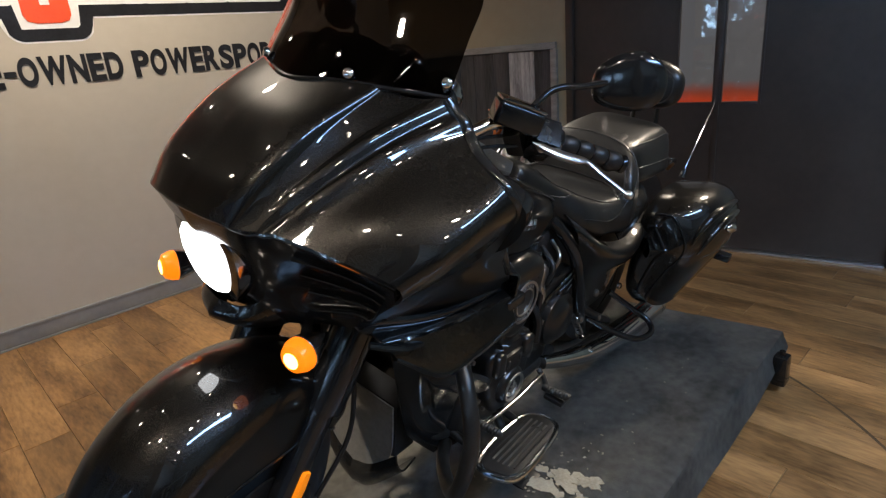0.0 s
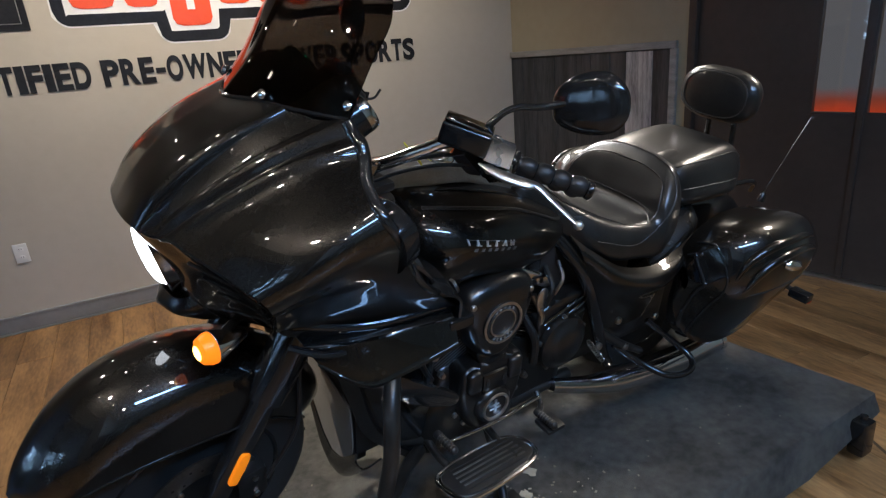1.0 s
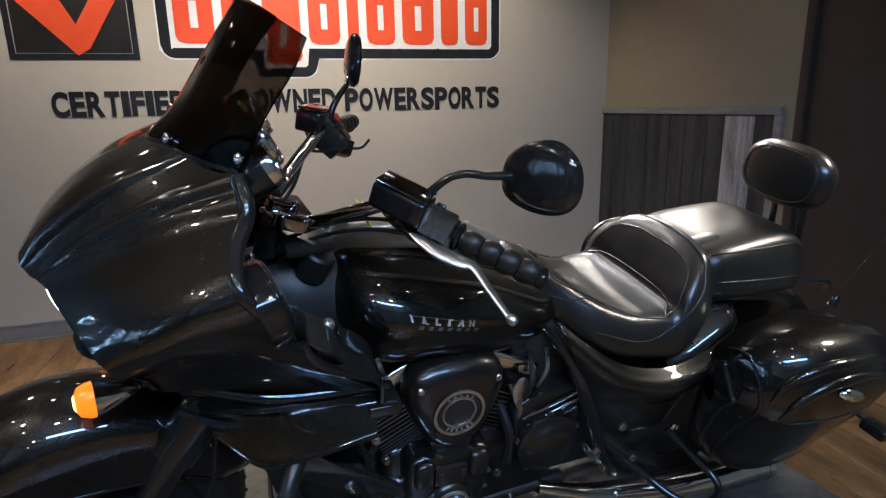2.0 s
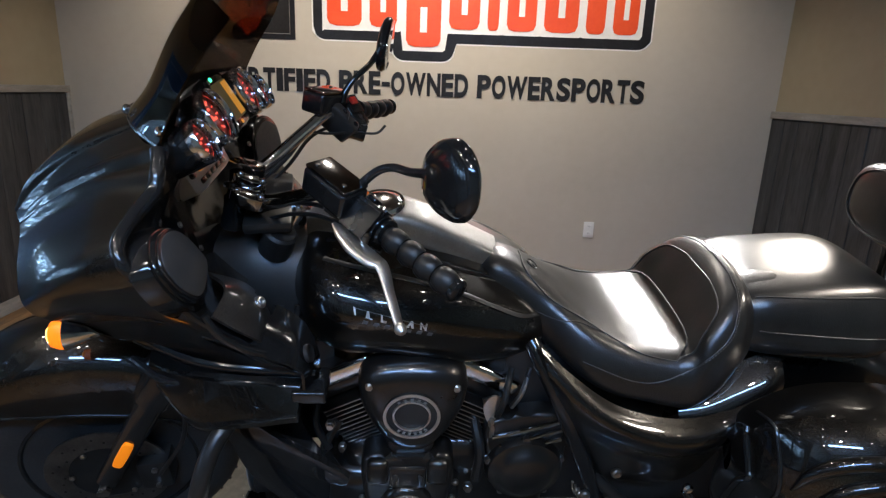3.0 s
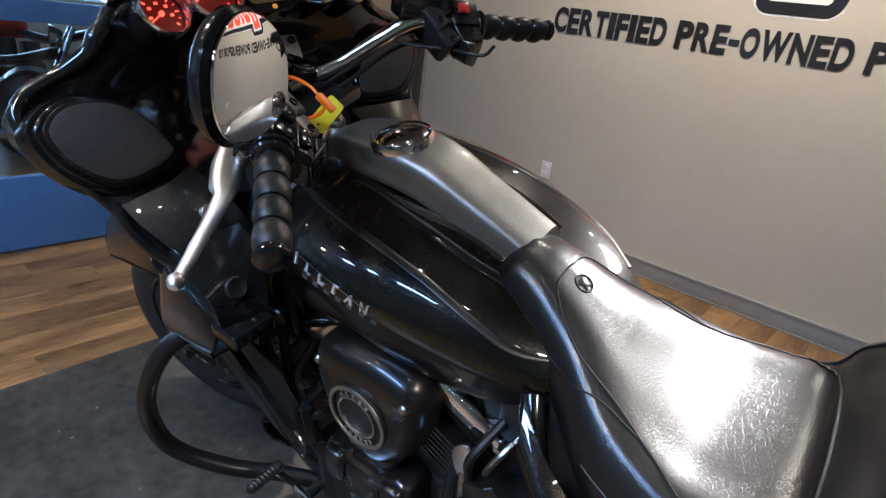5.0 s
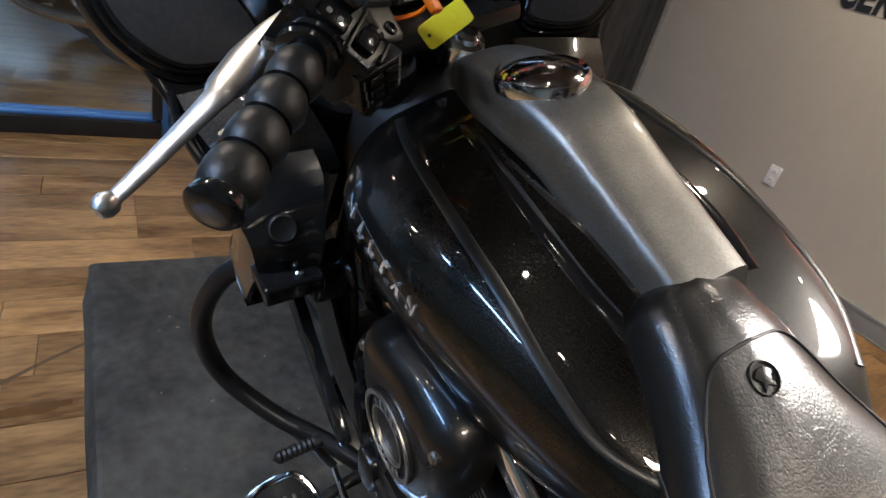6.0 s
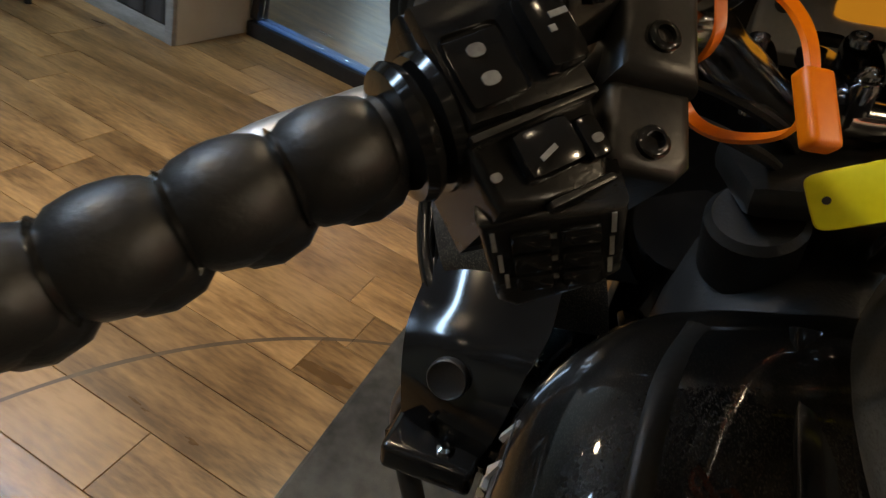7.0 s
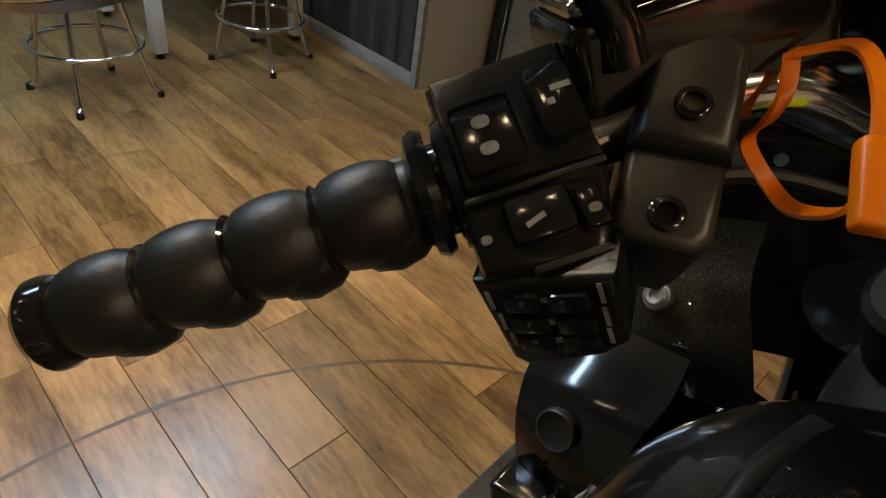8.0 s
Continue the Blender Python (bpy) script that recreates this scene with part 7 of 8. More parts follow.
def controls(f, left):
    """One end of the handlebar: grip, switch box, perch, reservoir, lever and mirror; f puts it on its side."""
    def p(name, bm, mat, parent, label=""):
        bm.transform(f)
        return part(name, bm, mat, parent, label)

    grip = p("grip", lathe(grip_profile(), GE, GX, 28), "rubber", bike, "ribbed black rubber grip")
    for k in range(3):
        p("seam", lathe([(0.0174, 0.0505 + k * 0.0385 - 0.0008), (0.0200, 0.0505 + k * 0.0385), (0.0174, 0.0505 + k * 0.0385 + 0.0022)], GE, GX, 24), "gloss", grip)
    for k in range(4):
        a = 0.030 + k * 0.0385
        p("lower_pad", lathe([(0.0, a - 0.018), (0.012, a - 0.017), (0.0175, a - 0.011), (0.0198, a - 0.001), (0.0175, a + 0.010), (0.012, a + 0.0165), (0.0, a + 0.0175)], GE - GN * 0.006 - GN.cross(GX) * 0.0055 + GX * 0.009, GX, 22), "rubber", grip)
    p("end_cap", lathe([(0.0, -0.004), (0.010, -0.004), (0.018, -0.002), (0.0212, 0.002), (0.0212, 0.006), (0.0195, 0.0115), (0.016, 0.0125)], GE, GX, 28), "gloss", grip)
    p("flange", lathe([(0.0175, 0.168), (0.026, 0.171), (0.028, 0.175), (0.026, 0.179), (0.020, 0.1795), (0.020, 0.1815), (0.027, 0.183), (0.029, 0.187), (0.026, 0.190), (0.018, 0.190)], GE, GX, 32), "gloss", grip)
    sw = p("switch_box", slab([(-0.036, 0.036), (0.020, 0.036), (0.021, -0.018), (0.013, -0.044), (0.006, -0.058), (-0.038, -0.047)], -0.034, 0.0225, BOX, 0.006, seg=3), "switch", bike, "black tiered switch housing with marked buttons")
    p("upper_tier", slab([(-0.034, 0.033), (0.018, 0.033), (0.0185, -0.019), (-0.034, -0.016)], 0.0195, 0.0285, BOX, 0.003, seg=2), "switch", sw)
    low_n = Vector((-0.5, -0.72, 0.48)).normalized()
    low_x = (Vector((0.0411, -0.017, 0.0174)) - low_n * Vector((0.0411, -0.017, 0.0174)).dot(low_n)).normalized()
    LOW = BOX @ Matrix.Translation((-0.0174, -0.066, 0.004)) @ Matrix((low_x, low_n.cross(low_x), low_n)).transposed().to_4x4()
    low = p("audio_panel", slab([(-0.027, 0.021), (0.027, 0.022), (0.0255, -0.014), (0.016, -0.021), (-0.017, -0.030), (-0.024, -0.024)], -0.034, 0.002, LOW, 0.004, seg=3), "switch", sw)
    if left:
        p("button", box(-0.0315, -0.0075, -0.0125, 0.0165, 0.0286, 0.0312, bevel=0.003, m=BOX), "gloss", sw, "dimmer button with two lamp marks")
        for yy in (0.0075, -0.0038):
            p("mark", slab(oval(0.0036, 0.0026, 14, 2.5, -0.0205, yy), 0.0313, 0.0319, BOX), "print", sw)
        p("rocker", box(-0.002, 0.0165, -0.012, 0.020, 0.0286, 0.0395, bevel=0.006, m=BOX), "gloss", sw, "sliding turn switch")
        p("mark", box(0.006, 0.0135, 0.0055, 0.0078, 0.0396, 0.0401, m=BOX), "print", sw)
        p("mark", box(0.0035, 0.0062, 0.0005, 0.0030, 0.0396, 0.0401, m=BOX), "print", sw)
        p("button", box(-0.024, 0.001, -0.0425, -0.0235, 0.0226, 0.0300, bevel=0.005, m=BOX), "gloss", sw, "wide rocker in the middle tier")
        p("mark", slab([(-0.018, -0.0355), (-0.0105, -0.0330), (-0.0100, -0.0350), (-0.0175, -0.0375)], 0.0301, 0.0306, BOX), "print", sw)
        p("button", box(0.0025, 0.0120, -0.0440, -0.0270, 0.0226, 0.0275, bevel=0.003, m=BOX), "gloss", sw)
        p("mark", slab(oval(0.0024, 0.0018, 12, 2.5, 0.0075, -0.0370), 0.0276, 0.0281, BOX), "print", sw)
        p("mark", slab(oval(0.0022, 0.0018, 12, 2.5, -0.0325, -0.0345), 0.0226, 0.0232, BOX), "print", sw)
        for x0, x1, y0, y1, z0, z1 in ((-0.036, 0.0185, -0.0215, -0.0185, 0.0205, 0.0275), (-0.020, 0.0085, -0.0530, -0.0500, 0.0195, 0.0255)):
            p("ledge", box(x0, x1, y0, y1, z0, z1, bevel=0.0012, m=BOX), "satin", sw)
        for k, (yy, n0) in enumerate(((0.012, 0.0048), (0.0, 0.0048), (-0.0105, 0.0040))):
            p("mark", box(-0.0225 + 0.0015 * k, -0.0208 + 0.0015 * k, yy - n0, yy + n0, 0.0021, 0.0026, m=LOW), "print", low)
            p("mark", box(0.0205 - 0.0005 * k, 0.0222 - 0.0005 * k, yy - n0 + 0.003, yy + n0 + 0.003, 0.0021, 0.0026, m=LOW), "print", low)
            for bx in (-0.0155, 0.0025):
                p("button", box(bx, bx + 0.0145, yy - 0.0045, yy + 0.0045, 0.0021, 0.0052, bevel=0.0018, m=LOW), "gloss", low)
            p("mark", box(-0.0012, 0.0012, yy - 0.0012, yy + 0.0012, 0.0021, 0.0027, m=LOW), "print", low)
    else:
        p("stop_switch", box(-0.012, 0.012, 0.002, 0.022, 0.0286, 0.038, bevel=0.004, m=BOX), "red", sw, "red stop switch")
    # the clamp lies across the bar, which bends inwards here
    CL = BOX @ Matrix.Translation((0.0425, -0.0295, 0.0)) @ pose(0, 0, 0, 0, 0, -34)
    perch = p("lever_perch", merged(slab([(-0.0185, 0.062), (0.0185, 0.052), (0.0185, 0.003), (-0.0185, 0.003)], -0.036, 0.0290, CL, 0.008, seg=4),
                                    slab([(-0.0185, 0.006), (0.0185, 0.006), (0.0185, -0.026), (0.012, -0.033), (-0.012, -0.033), (-0.0185, -0.028)], -0.036, 0.0215, CL, 0.006, seg=4)), "clamp", bike, "satin grey-black lever clamp with two bolts")
    for yy, h in ((0.0205, 0.0285), (-0.0205, 0.0217)):
        p("clamp_bolt", lathe([(0.0068, -0.001), (0.0068, 0.002), (0.0055, 0.003), (0.0040, 0.003), (0.0040, 0.0005), (0, 0.0005)], CL @ Vector((0, yy, h)), GN, 18), "gloss", perch)
    res_m = Matrix.Translation(GE + GX * 0.285 + Vector((0, 0, 0.040)) + GF * 0.022) @ Matrix((GX, Vector((0, 0, 1)).cross(GX).normalized(), GX.cross(Vector((0, 0, 1)).cross(GX)).normalized())).transposed().to_4x4()
    res = p("fluid_reservoir", box(-0.056, 0.052, -0.032, 0.030, -0.032, 0.018, bevel=0.009, m=res_m, seg=3), "gloss", bike, "black fluid reservoir")
    p("lid", box(-0.054, 0.050, -0.030, 0.028, 0.0185, 0.0255, bevel=0.004, m=res_m), "darkchrome", res)
    for xx in (-0.036, 0.036):
        p("lid_screw", lathe([(0.004, 0.0255), (0.004, 0.0275), (0, 0.0275)], res_m @ Vector((xx, 0.012, 0)), res_m.to_3x3() @ Vector((0, 0, 1)), 10), "chrome", res)
    lever = p("lever", tube([(-0.076, -0.262, 1.124), (-0.060, -0.277, 1.114), (-0.034, -0.306, 1.100), (-0.004, -0.334, 1.090), (0.014, -0.350, 1.086), (0.027, -0.388, 1.063), (0.038, -0.420, 1.044), (0.045, -0.441, 1.032)], [0.004, 0.015, 0.021, 0.019, 0.0125, 0.0095, 0.0085, 0.0075], 16, 48, flat=0.5), "alloy", bike, "polished alloy lever with a ball end")
    p("pivot_bolt", lathe([(0.0085, -0.020), (0.0085, 0.002), (0.0065, 0.003), (0.0065, 0.008), (0.0, 0.009)], (-0.018, -0.292, 1.113), (0.35, 0.1, 0.9), 18), "steel", lever, "pivot bolt of bare steel")
    p("lever_ball", lathe([(0.0, -0.0105), (0.006, -0.009), (0.010, -0.003), (0.010, 0.003), (0.006, 0.009), (0.0, 0.0105)], (0.047, -0.446, 1.030), (0.3, -0.5, -0.2), 18), "alloy", lever)
    p("adjuster", lathe([(0.008, -0.012), (0.010, -0.010), (0.010, 0.010), (0.008, 0.012), (0, 0.012)], (-0.052, -0.270, 1.112), (0.5, 0.6, 0.2), 16), "alloy", lever)
    stalk = p("mirror_stalk", tube([(-0.035, -0.218, 1.164), (-0.030, -0.222, 1.180), (-0.014, -0.231, 1.200), (0.006, -0.240, 1.217), (0.030, -0.256, 1.227), (0.058, -0.290, 1.232), (0.088, -0.328, 1.244)], [0.011, 0.009, 0.008, 0.0075, 0.0075, 0.0075, 0.009], 12, 36), "gloss", bike, "oval black rear-view mirror on a bent stalk")
    ax = Vector((0.43, -0.90, 0.06)).normalized()
    nm = Vector((0.90, 0.43, -0.08)).normalized()
    nm = (nm - ax * nm.dot(ax)).normalized()
    mm = Matrix.Translation((0.117, -0.362, 1.247)) @ Matrix((ax, nm.cross(ax), nm)).transposed().to_4x4()
    out = rounded([(-0.084, 0.012), (-0.069, 0.045), (-0.01, 0.060), (0.056, 0.052), (0.088, 0.018), (0.081, -0.035), (0.033, -0.066), (-0.027, -0.058), (-0.073, -0.028)], 44)
    out = [(x * 0.91, y) for x, y in out]
    rows = [[mm @ Vector((x * k, y * k, h)) for x, y in out] for k, h in ((0.93, 0.008), (1.0, 0.003), (0.985, -0.006), (0.90, -0.013), (0.70, -0.018), (0.4, -0.021), (0.02, -0.022))]
    bm = bmesh.new()
    vs = grid_faces(bm, rows, close_v=True)
    bm.faces.new(vs[0])
    bm.faces.new(vs[-1])
    p("mirror_shell", bm, "gloss", stalk)
    p("mirror_glass", slab([(x * 0.92, y * 0.92) for x, y in out], 0.0092, 0.0112, mm, 0.001), "mirror", stalk, "clean mirror glass")


controls(Matrix.Identity(4), True)
controls(OPPOSITE, False)
LB = [(-0.290, -0.015, 1.078), (-0.268, -0.062, 1.082), (-0.215, -0.105, 1.096), (-0.140, -0.150, 1.130), tuple(on_bar(0.31)), tuple(on_bar(0.20))]
for mm in (Matrix.Identity(4), OPPOSITE):
    bm = tube(LB, 0.0145, 18, 60)
    bm.transform(mm)
    part("handlebar", bm, "chrome", bike, "polished chrome handlebar")
    for dz in (0.010, -0.012):
        bm = tube([(-0.31, -0.05, 1.02 + dz), (-0.20, -0.10, 1.075 + dz), (-0.13, -0.17, 1.11 + dz), tuple(on_bar(0.26) + Vector((-0.02, 0.0, -0.02 + dz)))], 0.0045, 8, 36)
        bm.transform(mm)
        part("cable", bm, "rubber", bike)
for y in (-0.06, 0.06):
    riser = part("bar_clamp", steered(merged(lathe([(0.024, -0.05), (0.022, 0.0), (0.024, 0.016)], (-0.315, y, 1.075), (0.25, 0, 1), 24), lathe([(0.024, 0), (0.024, 0.022), (0.018, 0.026), (0, 0.027)], (-0.285, y, 1.085), (0.25, 0, 1), 24))), "gloss", bike, "handlebar clamp with a chrome top")
    part("clamp_top", steered(slab(oval(0.036, 0.017, 28, 2.4), 0, 0.004, basis((0.25, 0, 1), (-0.297, y, 1.114), (0, 1, 0)), 0.002)), "chrome", riser)
    for dx in (-0.018, 0.018):
        part("clamp_screw", steered(lathe([(0.006, 0.004), (0.006, 0.007), (0, 0.007)], (-0.297 + dx, y, 1.114 - dx * 0.25), (0.25, 0, 1), 12)), "darkchrome", riser)
part("ignition", lathe([(0.030, -0.05), (0.030, 0.0), (0.026, 0.008), (0.018, 0.010), (0.018, 0.018), (0.012, 0.022), (0, 0.021)], (-0.19, 0.015, 1.035), (0.45, 0, 0.9), 30), "chrome", bike, "chrome ignition switch")
for c in ((-0.272, -0.050, 1.118), (-0.262, -0.115, 1.108)):
    cm = plate_frame(c, (0.35, -0.12, 0.93), (1, 0, 0))
    clamp = part("bar_clamp", slab(oval(0.013, 0.034, 32, 2.6), -0.02, 0.006, cm, 0.004), "darkchrome", bike, "oval bar clamp with two bolts")
    for dy in (-0.023, 0.023):
        part("clamp_bolt", lathe([(0.0075, 0.005), (0.0075, 0.009), (0.0045, 0.010), (0.004, 0.007), (0, 0.007)], cm @ Vector((0, dy, 0)), cm.to_3x3() @ Vector((0, 0, 1)), 14), "chrome", clamp)
part("steering_damper", lathe([(0.035, -0.04), (0.035, 0.012), (0.030, 0.018), (0, 0.018)], (-0.215, -0.085, 1.005), (0.4, -0.2, 0.9), 28), "rubber", bike)

# ---- what hangs on the bars ----
def strap(pts, across, width, thick, n=70):
    """A flat band along a closed line, its width along one direction."""
    p = spline(pts + [pts[0]], n)[:-1]
    w = np.array(across) / np.linalg.norm(across)
    mid = p.mean(axis=0)
    rings = []
    for q in p:
        out = q - mid
        out -= w * np.dot(out, w)
        out /= np.linalg.norm(out) + 1e-9
        rings.append([q + w * a * width / 2 + out * b * thick / 2 for a, b in ((-1, -1), (-0.9, 1), (0.9, 1), (1, -1))])
    bm = bmesh.new()
    grid_faces(bm, rings, close_v=True, close_u=True)
    return bm



tie = thing("cable_tie", LEAN, "orange plastic tie looped round the handlebar", "cable tie")
part("loop", strap([(-0.079, -0.17, 1.166), (-0.071, -0.167, 1.153), (-0.068, -0.17, 1.142), (-0.075, -0.177, 1.130), (-0.080, -0.165, 1.112), (-0.056, -0.150, 1.114), (-0.039, -0.133, 1.126), (-0.044, -0.131, 1.142), (-0.062, -0.137, 1.160), (-0.085, -0.150, 1.170)], (-0.75, 0.55, 0.35), 0.0072, 0.0022), "orange", tie, "thin orange loop")
part("lock_block", box(-0.0070, 0.0070, -0.0045, 0.0045, -0.0165, 0.0165, bevel=0.003, m=basis((0.022, 0.008, -0.022), (-0.038, -0.128, 1.136), GN), seg=3), "orange", tie)
TX, TY = Vector((-0.111, 0.90, 0.422)).normalized(), Vector((-0.543, -0.455, 0.705))
TY = (TY - TX * TY.dot(TX)).normalized()
tag_m = Matrix.Translation((-0.112, -0.063, 1.087)) @ Matrix((TX, TY, TX.cross(TY))).transposed().to_4x4()
tag = tagged(part("price_tag", slab([(x, y) for x, y in oval(0.034, 0.0155, 28, 8)], -0.0012, 0.0012, LEAN @ tag_m, 0.0005), "yellow"), "blank yellow plastic key tag hanging from the tie", "tag")
part("hole", lathe([(0.0022, 0.0), (0.0022, 0.0005), (0, 0.0005)], (LEAN @ tag_m) @ Vector((-0.026, 0.0, 0.0013)), (LEAN @ tag_m).to_3x3() @ Vector((0, 0, 1)), 10), "matte", tag)

part("cable", tube([(-0.205, 0.165, 1.165), (-0.150, 0.205, 1.146), (-0.090, 0.245, 1.140), (-0.035, 0.275, 1.130), (-0.010, 0.280, 1.150)], 0.0035, 8, 30), "matte", bike, "thin throttle cable")

# ---- lettering and sign on the wall ----
def letter(ch, x0, x1, z0, z1, parent, material, depth=0.004):
    """One letter of the built-in font, drawn to fill its cell."""
    cu = bpy.data.curves.new("glyph", "FONT")
    cu.body, cu.size, cu.extrude, cu.offset = ch, 1.0, 0.02, 0.042
    tmp = bpy.data.objects.new("glyph", cu)
    me = bpy.data.meshes.new_from_object(tmp)
    bpy.data.objects.remove(tmp)
    co = np.empty(len(me.vertices) * 3)
    me.vertices.foreach_get("co", co)
    co = co.reshape(-1, 3)
    lo, hi = co.min(0), co.max(0)
    if ch == "-":
        z0, z1 = z0 + (z1 - z0) * 0.36, z0 + (z1 - z0) * 0.56
    q = np.empty_like(co)
    q[:, 0] = x0 + (co[:, 0] - lo[0]) / (hi[0] - lo[0]) * (x1 - x0)
    q[:, 2] = z0 + (co[:, 1] - lo[1]) / (hi[1] - lo[1]) * (z1 - z0)
    q[:, 1] = -0.001 - (co[:, 2] - lo[2]) / (hi[2] - lo[2]) * depth
    me.vertices.foreach_set("co", q.ravel())
    me.name = "letter"
    me.materials.clear()
    me.materials.append(M[material])
    ob = new("letter", me)
    ob.parent = parent
    return ob


text = "CERTIFIED PRE-OWNED POWERSPORTS"
WID = {"I": 0.46, "E": 0.84, "F": 0.80, "T": 0.86, "W": 1.42, "-": 0.58, " ": 0.55, "R": 1.0, "L": 0.8}
gap = 0.078
lettering = thing("wall_lettering", pose(0, 0, 0), "row of bold black cut vinyl letters on the cream wall", "lettering")
total = sum(WID.get(c, 0.96) + (0 if c == " " else gap) for c in text) - gap
unit = (0.285 + 2.665) / total
xx = -2.665
for ch in text:
    w = WID.get(ch, 0.96) * unit
    if ch == " ":
        xx += w
        continue
    letter(ch, xx, xx + w, 1.421, 1.577, lettering, "ink")
    xx += w + gap * unit


def flat_sign(outline, y0, y1):
    """A flat cut shape on the wall; x along the wall, y up."""
    m = Matrix(((1, 0, 0, 0), (0, 0, -1, 0), (0, 1, 0, 0), (0, 0, 0, 1)))
    return slab(outline, y0, y1, m)


sign = thing("dealer_sign", pose(0, 0, 0), "red, white and black dealer sign of plain shapes", "sign")
BLOCKS = [(-1.92, -1.66, 1.86), (-1.63, -1.42, 1.86), (-1.38, -1.12, 1.74), (-1.09, -0.86, 1.86), (-0.83, -0.73, 1.86), (-0.70, -0.48, 1.86), (-0.45, -0.20, 1.86), (-0.17, -0.02, 1.86), (0.01, 0.20, 1.86)]


def block_outline(grow):
    pts = [(-1.92 - grow, 2.5)]
    for x0, x1, zb in BLOCKS:
        pts += [(x0 - grow, zb - grow + 0.03), (x0 - grow * 0.4, zb - grow), (x1 + grow * 0.4, zb - grow), (x1 + grow, zb - grow + 0.03)]
    out = []
    top = 2.5
    xs = np.linspace(-1.92 - grow, 0.20 + grow, 150)
    for x in xs:
        low = 9.0
        for x0, x1, zb in BLOCKS:
            dx = max(x0 - x, 0, x - x1)
            if dx <= grow:
                low = min(low, zb - math.sqrt(max(0.0, grow * grow - dx * dx)))
        out.append((x, low if low < 5 else 1.83))
    return out + [(0.20 + grow, top), (-1.92 - grow, top)]


part("black_outline", flat_sign(block_outline(0.085), 0.001, 0.003), "ink", sign, smooth=False)
part("white_edge", flat_sign(block_outline(0.095), 0.0002, 0.0009), "white", sign, smooth=False)
part("white_outline", flat_sign(block_outline(0.022), 0.0035, 0.005), "white", sign, smooth=False)
for x0, x1, zb in BLOCKS:
    out = [(x0 + 0.012 + (x1 - x0 - 0.024) * (0.5 + 0.5 * c), z) for c, z in ((-1, 2.44), (-1, zb + 0.05), (-0.86, zb + 0.018), (-0.5, zb + 0.006), (0.5, zb + 0.006), (0.86, zb + 0.018), (1, zb + 0.05), (1, 2.44))]
    part("red_block", flat_sign(out, 0.0055, 0.008), "redpaint", sign, smooth=False)
    if x1 - x0 > 0.18:
        w = (x1 - x0) * 0.09
        cx = (x0 + x1) / 2
        part("white_slot", flat_sign([(cx - w, zb + 0.10), (cx + w, zb + 0.10), (cx + w, zb + 0.26), (cx - w, zb + 0.26)], 0.0085, 0.0095), "white", sign, smooth=False)
# framed check mark beside it
mark = thing("check_sign", pose(0, 0, 0), "framed red check mark sign on the wall", "sign")
part("frame", merged(flat_sign([(-2.84, 1.765), (-2.13, 1.765), (-2.13, 1.80), (-2.84, 1.80)], 0.001, 0.004), flat_sign([(-2.165, 1.80), (-2.13, 1.80), (-2.13, 2.45), (-2.165, 2.45)], 0.001, 0.004), flat_sign([(-2.84, 1.80), (-2.805, 1.80), (-2.805, 2.45), (-2.84, 2.45)], 0.001, 0.004)), "ink", mark, smooth=False)
part("panel", flat_sign([(-2.80, 1.805), (-2.17, 1.805), (-2.17, 2.45), (-2.80, 2.45)], 0.0005, 0.0025), "darkframe", mark, smooth=False)
part("check", flat_sign([(-2.47, 1.79), (-2.40, 1.83), (-2.08, 2.35), (-2.22, 2.35), (-2.46, 1.97), (-2.56, 2.17), (-2.78, 2.12)], 0.0055, 0.008), "redpaint", mark, smooth=False)

# ---- wall outlets ----
for ox, oz in ((0.0, 0.515), (-2.51, 0.50)):
    o = thing("wall_outlet", pose(ox, 0, oz), "white plastic double power outlet on the wall", "outlet", "outlets on the sign wall")
    part("plate", box(-0.037, 0.037, -0.007, 0.0, -0.059, 0.059, bevel=0.003), "plate", o)
    for dz in (-0.026, 0.026):
        so = part("socket", slab(oval(0.016, 0.014, 20, 3), 0.0072, 0.009, Matrix(((1, 0, 0, 0), (0, 0, -1, 0), (0, 1, 0, dz), (0, 0, 0, 1))), 0.001), "white", o)
        part("slots", merged(box(-0.007, -0.005, -0.0098, -0.0092, dz - 0.004, dz + 0.006), box(0.005, 0.007, -0.0098, -0.0092, dz - 0.004, dz + 0.006)), "matte", so, smooth=False)

# ---- scuff left by the turntable ----
bm = bmesh.new()
inner, outer = [], []
for k in range(0, 141):
    a = radians(150 + k * 1.9)
    w = 0.0065 + 0.004 * noise.noise(Vector((k * 0.2, 0, 0)))
    r = 1.435 + 0.006 * noise.noise(Vector((k * 0.05, 4, 0)))
    for lst, q in ((inner, r - w), (outer, r + w)):
        lst.append((-0.95 + q * math.cos(a), -2.755 + q * math.sin(a), 0.0007))
grid_faces(bm, [outer, inner])
scuff_me = bpy.data.meshes.new("scuff_ring")
bm.to_mesh(scuff_me)
bm.free()
scuff_me.flip_normals() if scuff_me.polygons[0].normal.z < 0 else None
scuff_me.materials.append(M["scuff"])
tagged(new("scuff_ring", scuff_me), "thin brown scuff worn in an arc into the floor", "scuff", kind="structure")
tagged(part("orange_clip", tube([(-1.902, -2.822, TOP + 0.004), (-1.898, -2.818, TOP + 0.014), (-1.886, -2.80, TOP + 0.022)], 0.005, 8, 10), "orange"), "short orange plastic offcut lying on the carpet", "offcut")




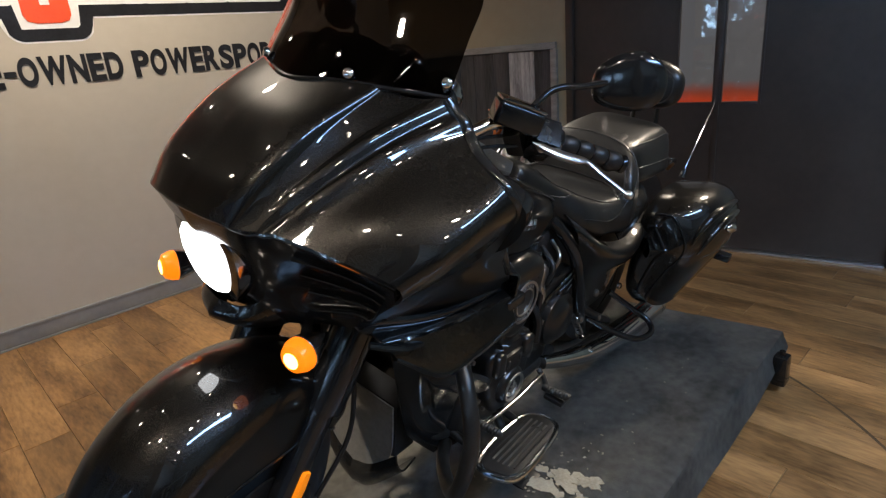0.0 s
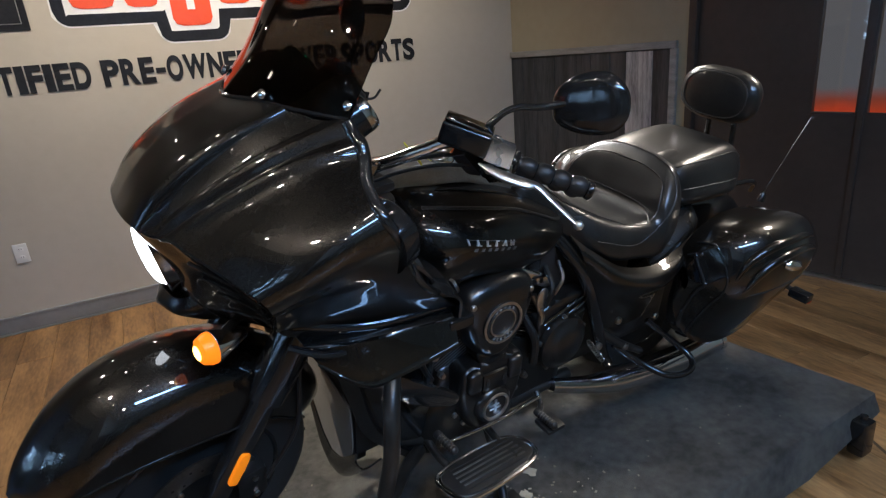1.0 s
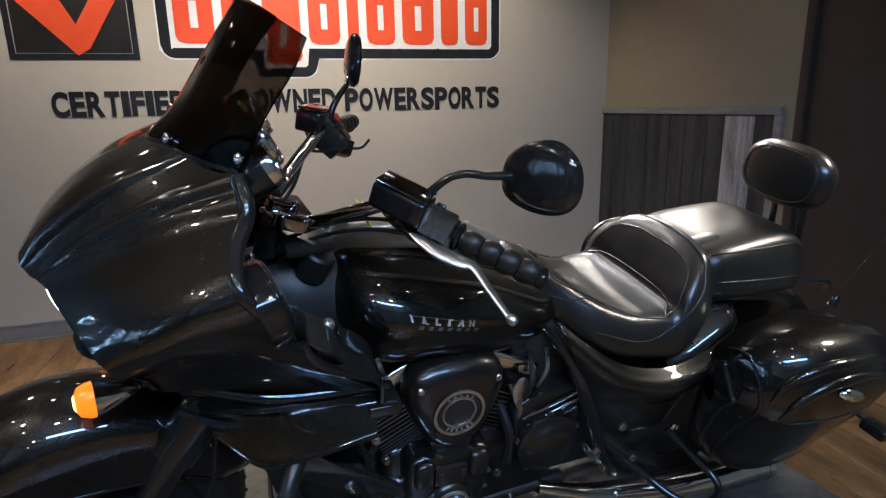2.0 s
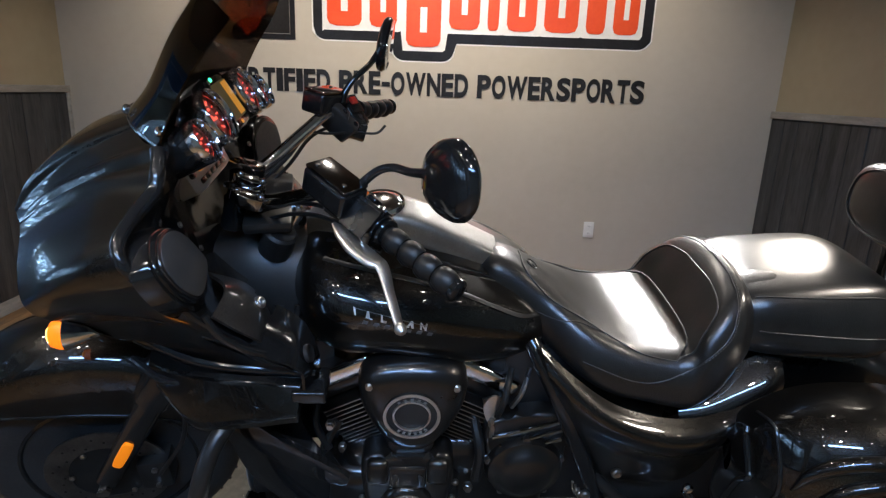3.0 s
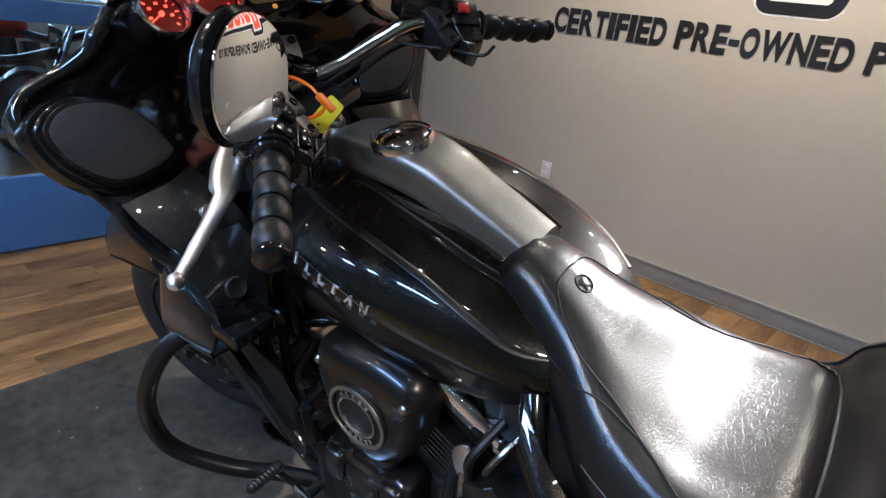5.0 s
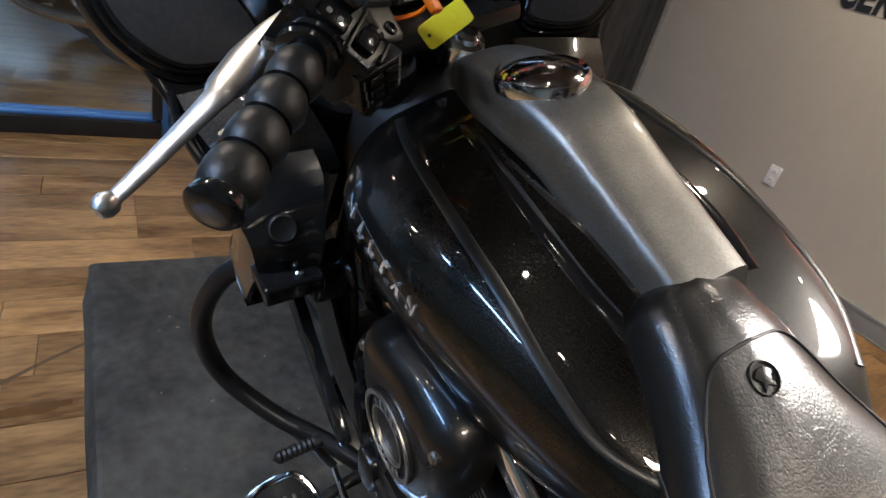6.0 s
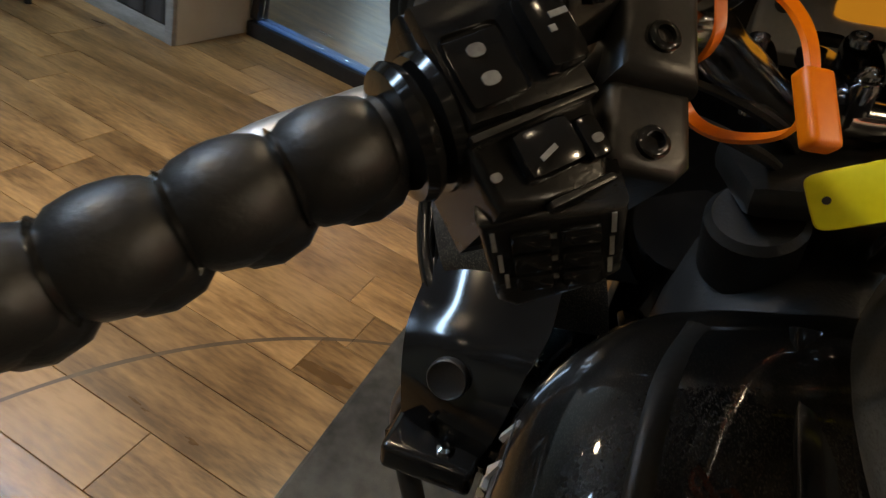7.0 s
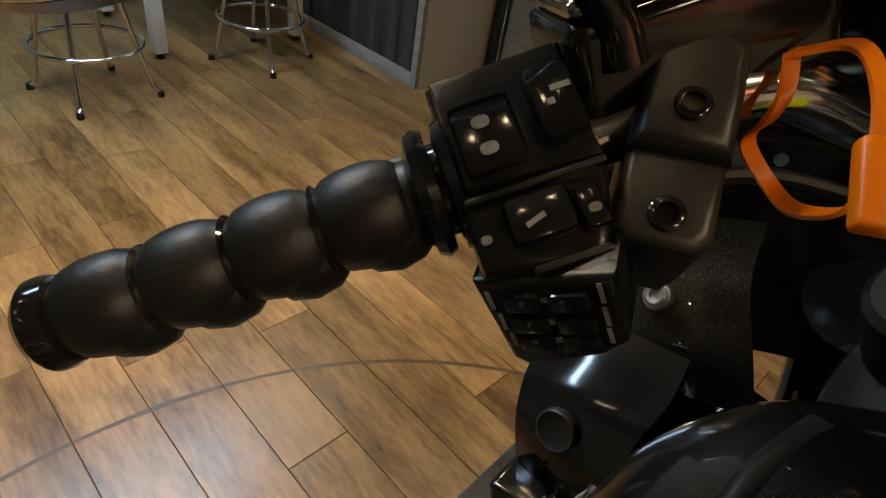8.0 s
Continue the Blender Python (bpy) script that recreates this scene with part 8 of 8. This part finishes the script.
def lint(seed):
    """Small pale crumbs and threads on the carpet."""
    rnd = random.Random(seed)
    bm = bmesh.new()
    for k in range(130):
        if k < 70:
            x, y = -0.98 + rnd.gauss(0, 0.13), -3.14 + rnd.gauss(0, 0.10)
        else:
            x, y = rnd.uniform(-2.2, 0.1), rnd.uniform(-3.33, -2.1)
        r = rnd.uniform(0.0015, 0.005)
        box(-r, r, -r * 0.6, r * 0.6, 0.0, 0.0015, m=Matrix.Translation((x, max(-3.34, y), TOP + 0.0015)) @ pose(0, 0, 0, 0, 0, rnd.uniform(0, 180)), bm=bm)
    return bm


tagged(part("crumbs", lint(5), "worn", smooth=False), "pale crumbs and lint scattered on the carpet", "lint", kind="stuff")

# ---- seating corner ----
def bar_stool(m):
    st = thing("bar_stool", m, "chrome bar stool with a foot ring and black round seat", "stool", "stools at the white table")
    for k in range(4):
        a = radians(45 + 90 * k)
        c, s = math.cos(a), math.sin(a)
        leg = part("leg", tube([(0.13 * c, 0.13 * s, 0.70), (0.17 * c, 0.17 * s, 0.45), (0.215 * c, 0.215 * s, 0.23), (0.255 * c, 0.255 * s, 0.06), (0.285 * c, 0.285 * s, 0.022)], 0.0125, 12, 30), "chrome", st, "bent chrome leg")
        part("foot", lathe([(0.016, 0.0), (0.017, 0.008), (0.0145, 0.03), (0.0, 0.03)], (0.287 * c, 0.287 * s, 0.0), (0, 0, 1), 14), "rubber", leg)
    part("foot_ring", tube([(0.235 * math.cos(t * math.pi / 8), 0.235 * math.sin(t * math.pi / 8), 0.245) for t in range(16)], 0.011, 12, 64, closed=True), "chrome", st, "chrome foot ring")
    part("seat_ring", tube([(0.16 * math.cos(t * math.pi / 8), 0.16 * math.sin(t * math.pi / 8), 0.685) for t in range(16)], 0.010, 10, 48, closed=True), "chrome", st)
    part("seat", lathe([(0.0, 0.70), (0.185, 0.70), (0.19, 0.72), (0.19, 0.76), (0.17, 0.785), (0.0, 0.79)], (0, 0, 0), (0, 0, 1), 36), "leather_smooth", st, "black round seat")
    return st


stool = bar_stool(pose(-1.73, -6.09, 0, 0, 0, 12))
copy_thing(stool, pose(-2.68, -6.19, 0, 0, 0, 26))
table = thing("pub_table", pose(-2.60, -6.78, 0), "tall white table with square legs on black feet", "table")
part("tabletop", box(-0.50, 0.52, -0.45, 0.45, 1.02, 1.06, bevel=0.006), "plate", table)
for x in (-0.44, 0.43):
    for y in (-0.38, 0.38):
        leg = part("leg", box(x - 0.035, x + 0.035, y - 0.035, y + 0.035, 0.035, 1.018, bevel=0.004), "plate", table)
        part("foot", lathe([(0.022, 0.0), (0.024, 0.01), (0.018, 0.034), (0, 0.034)], (x, y, 0), (0, 0, 1), 16), "rubber", leg)

# ---- floor planks ----
PW, PL = 0.18, 1.22
plank_bm = box(0.0008, PW - 0.0008, 0.0008, PL - 0.0008, -0.012, 0.0, bevel=0.0012, seg=1)
plank_me = bpy.data.meshes.new("plank")
plank_bm.to_mesh(plank_me)
plank_bm.free()
plank_me.materials.append(M["wood"])
count = 0
rest = bmesh.new()
rnd = random.Random(11)
x = -3.70 - 0.18 * 33 + 0.01
while x < 3.0:
    shift = rnd.random() * PL
    y = -8.2 - shift
    while y < 0.0:
        if -3.9 < x < 1.6 and y > -7.4 and count < 296:
            ob = new("plank", plank_me)
            ob.location = (x, y, 0.0)
            ob.parent = floor
            count += 1
        else:
            box(x + 0.0008, x + PW - 0.0008, y + 0.0008, y + PL - 0.0008, -0.012, 0.0, bm=rest)
        y += PL
    x += PW
me = bpy.data.meshes.new("far_planks")
rest.to_mesh(me)
rest.free()
me.materials.append(M["wood"])
far = new("far_planks", me)
far.parent = floor
tagged(far, "further boards of the same floor", kind="stuff")
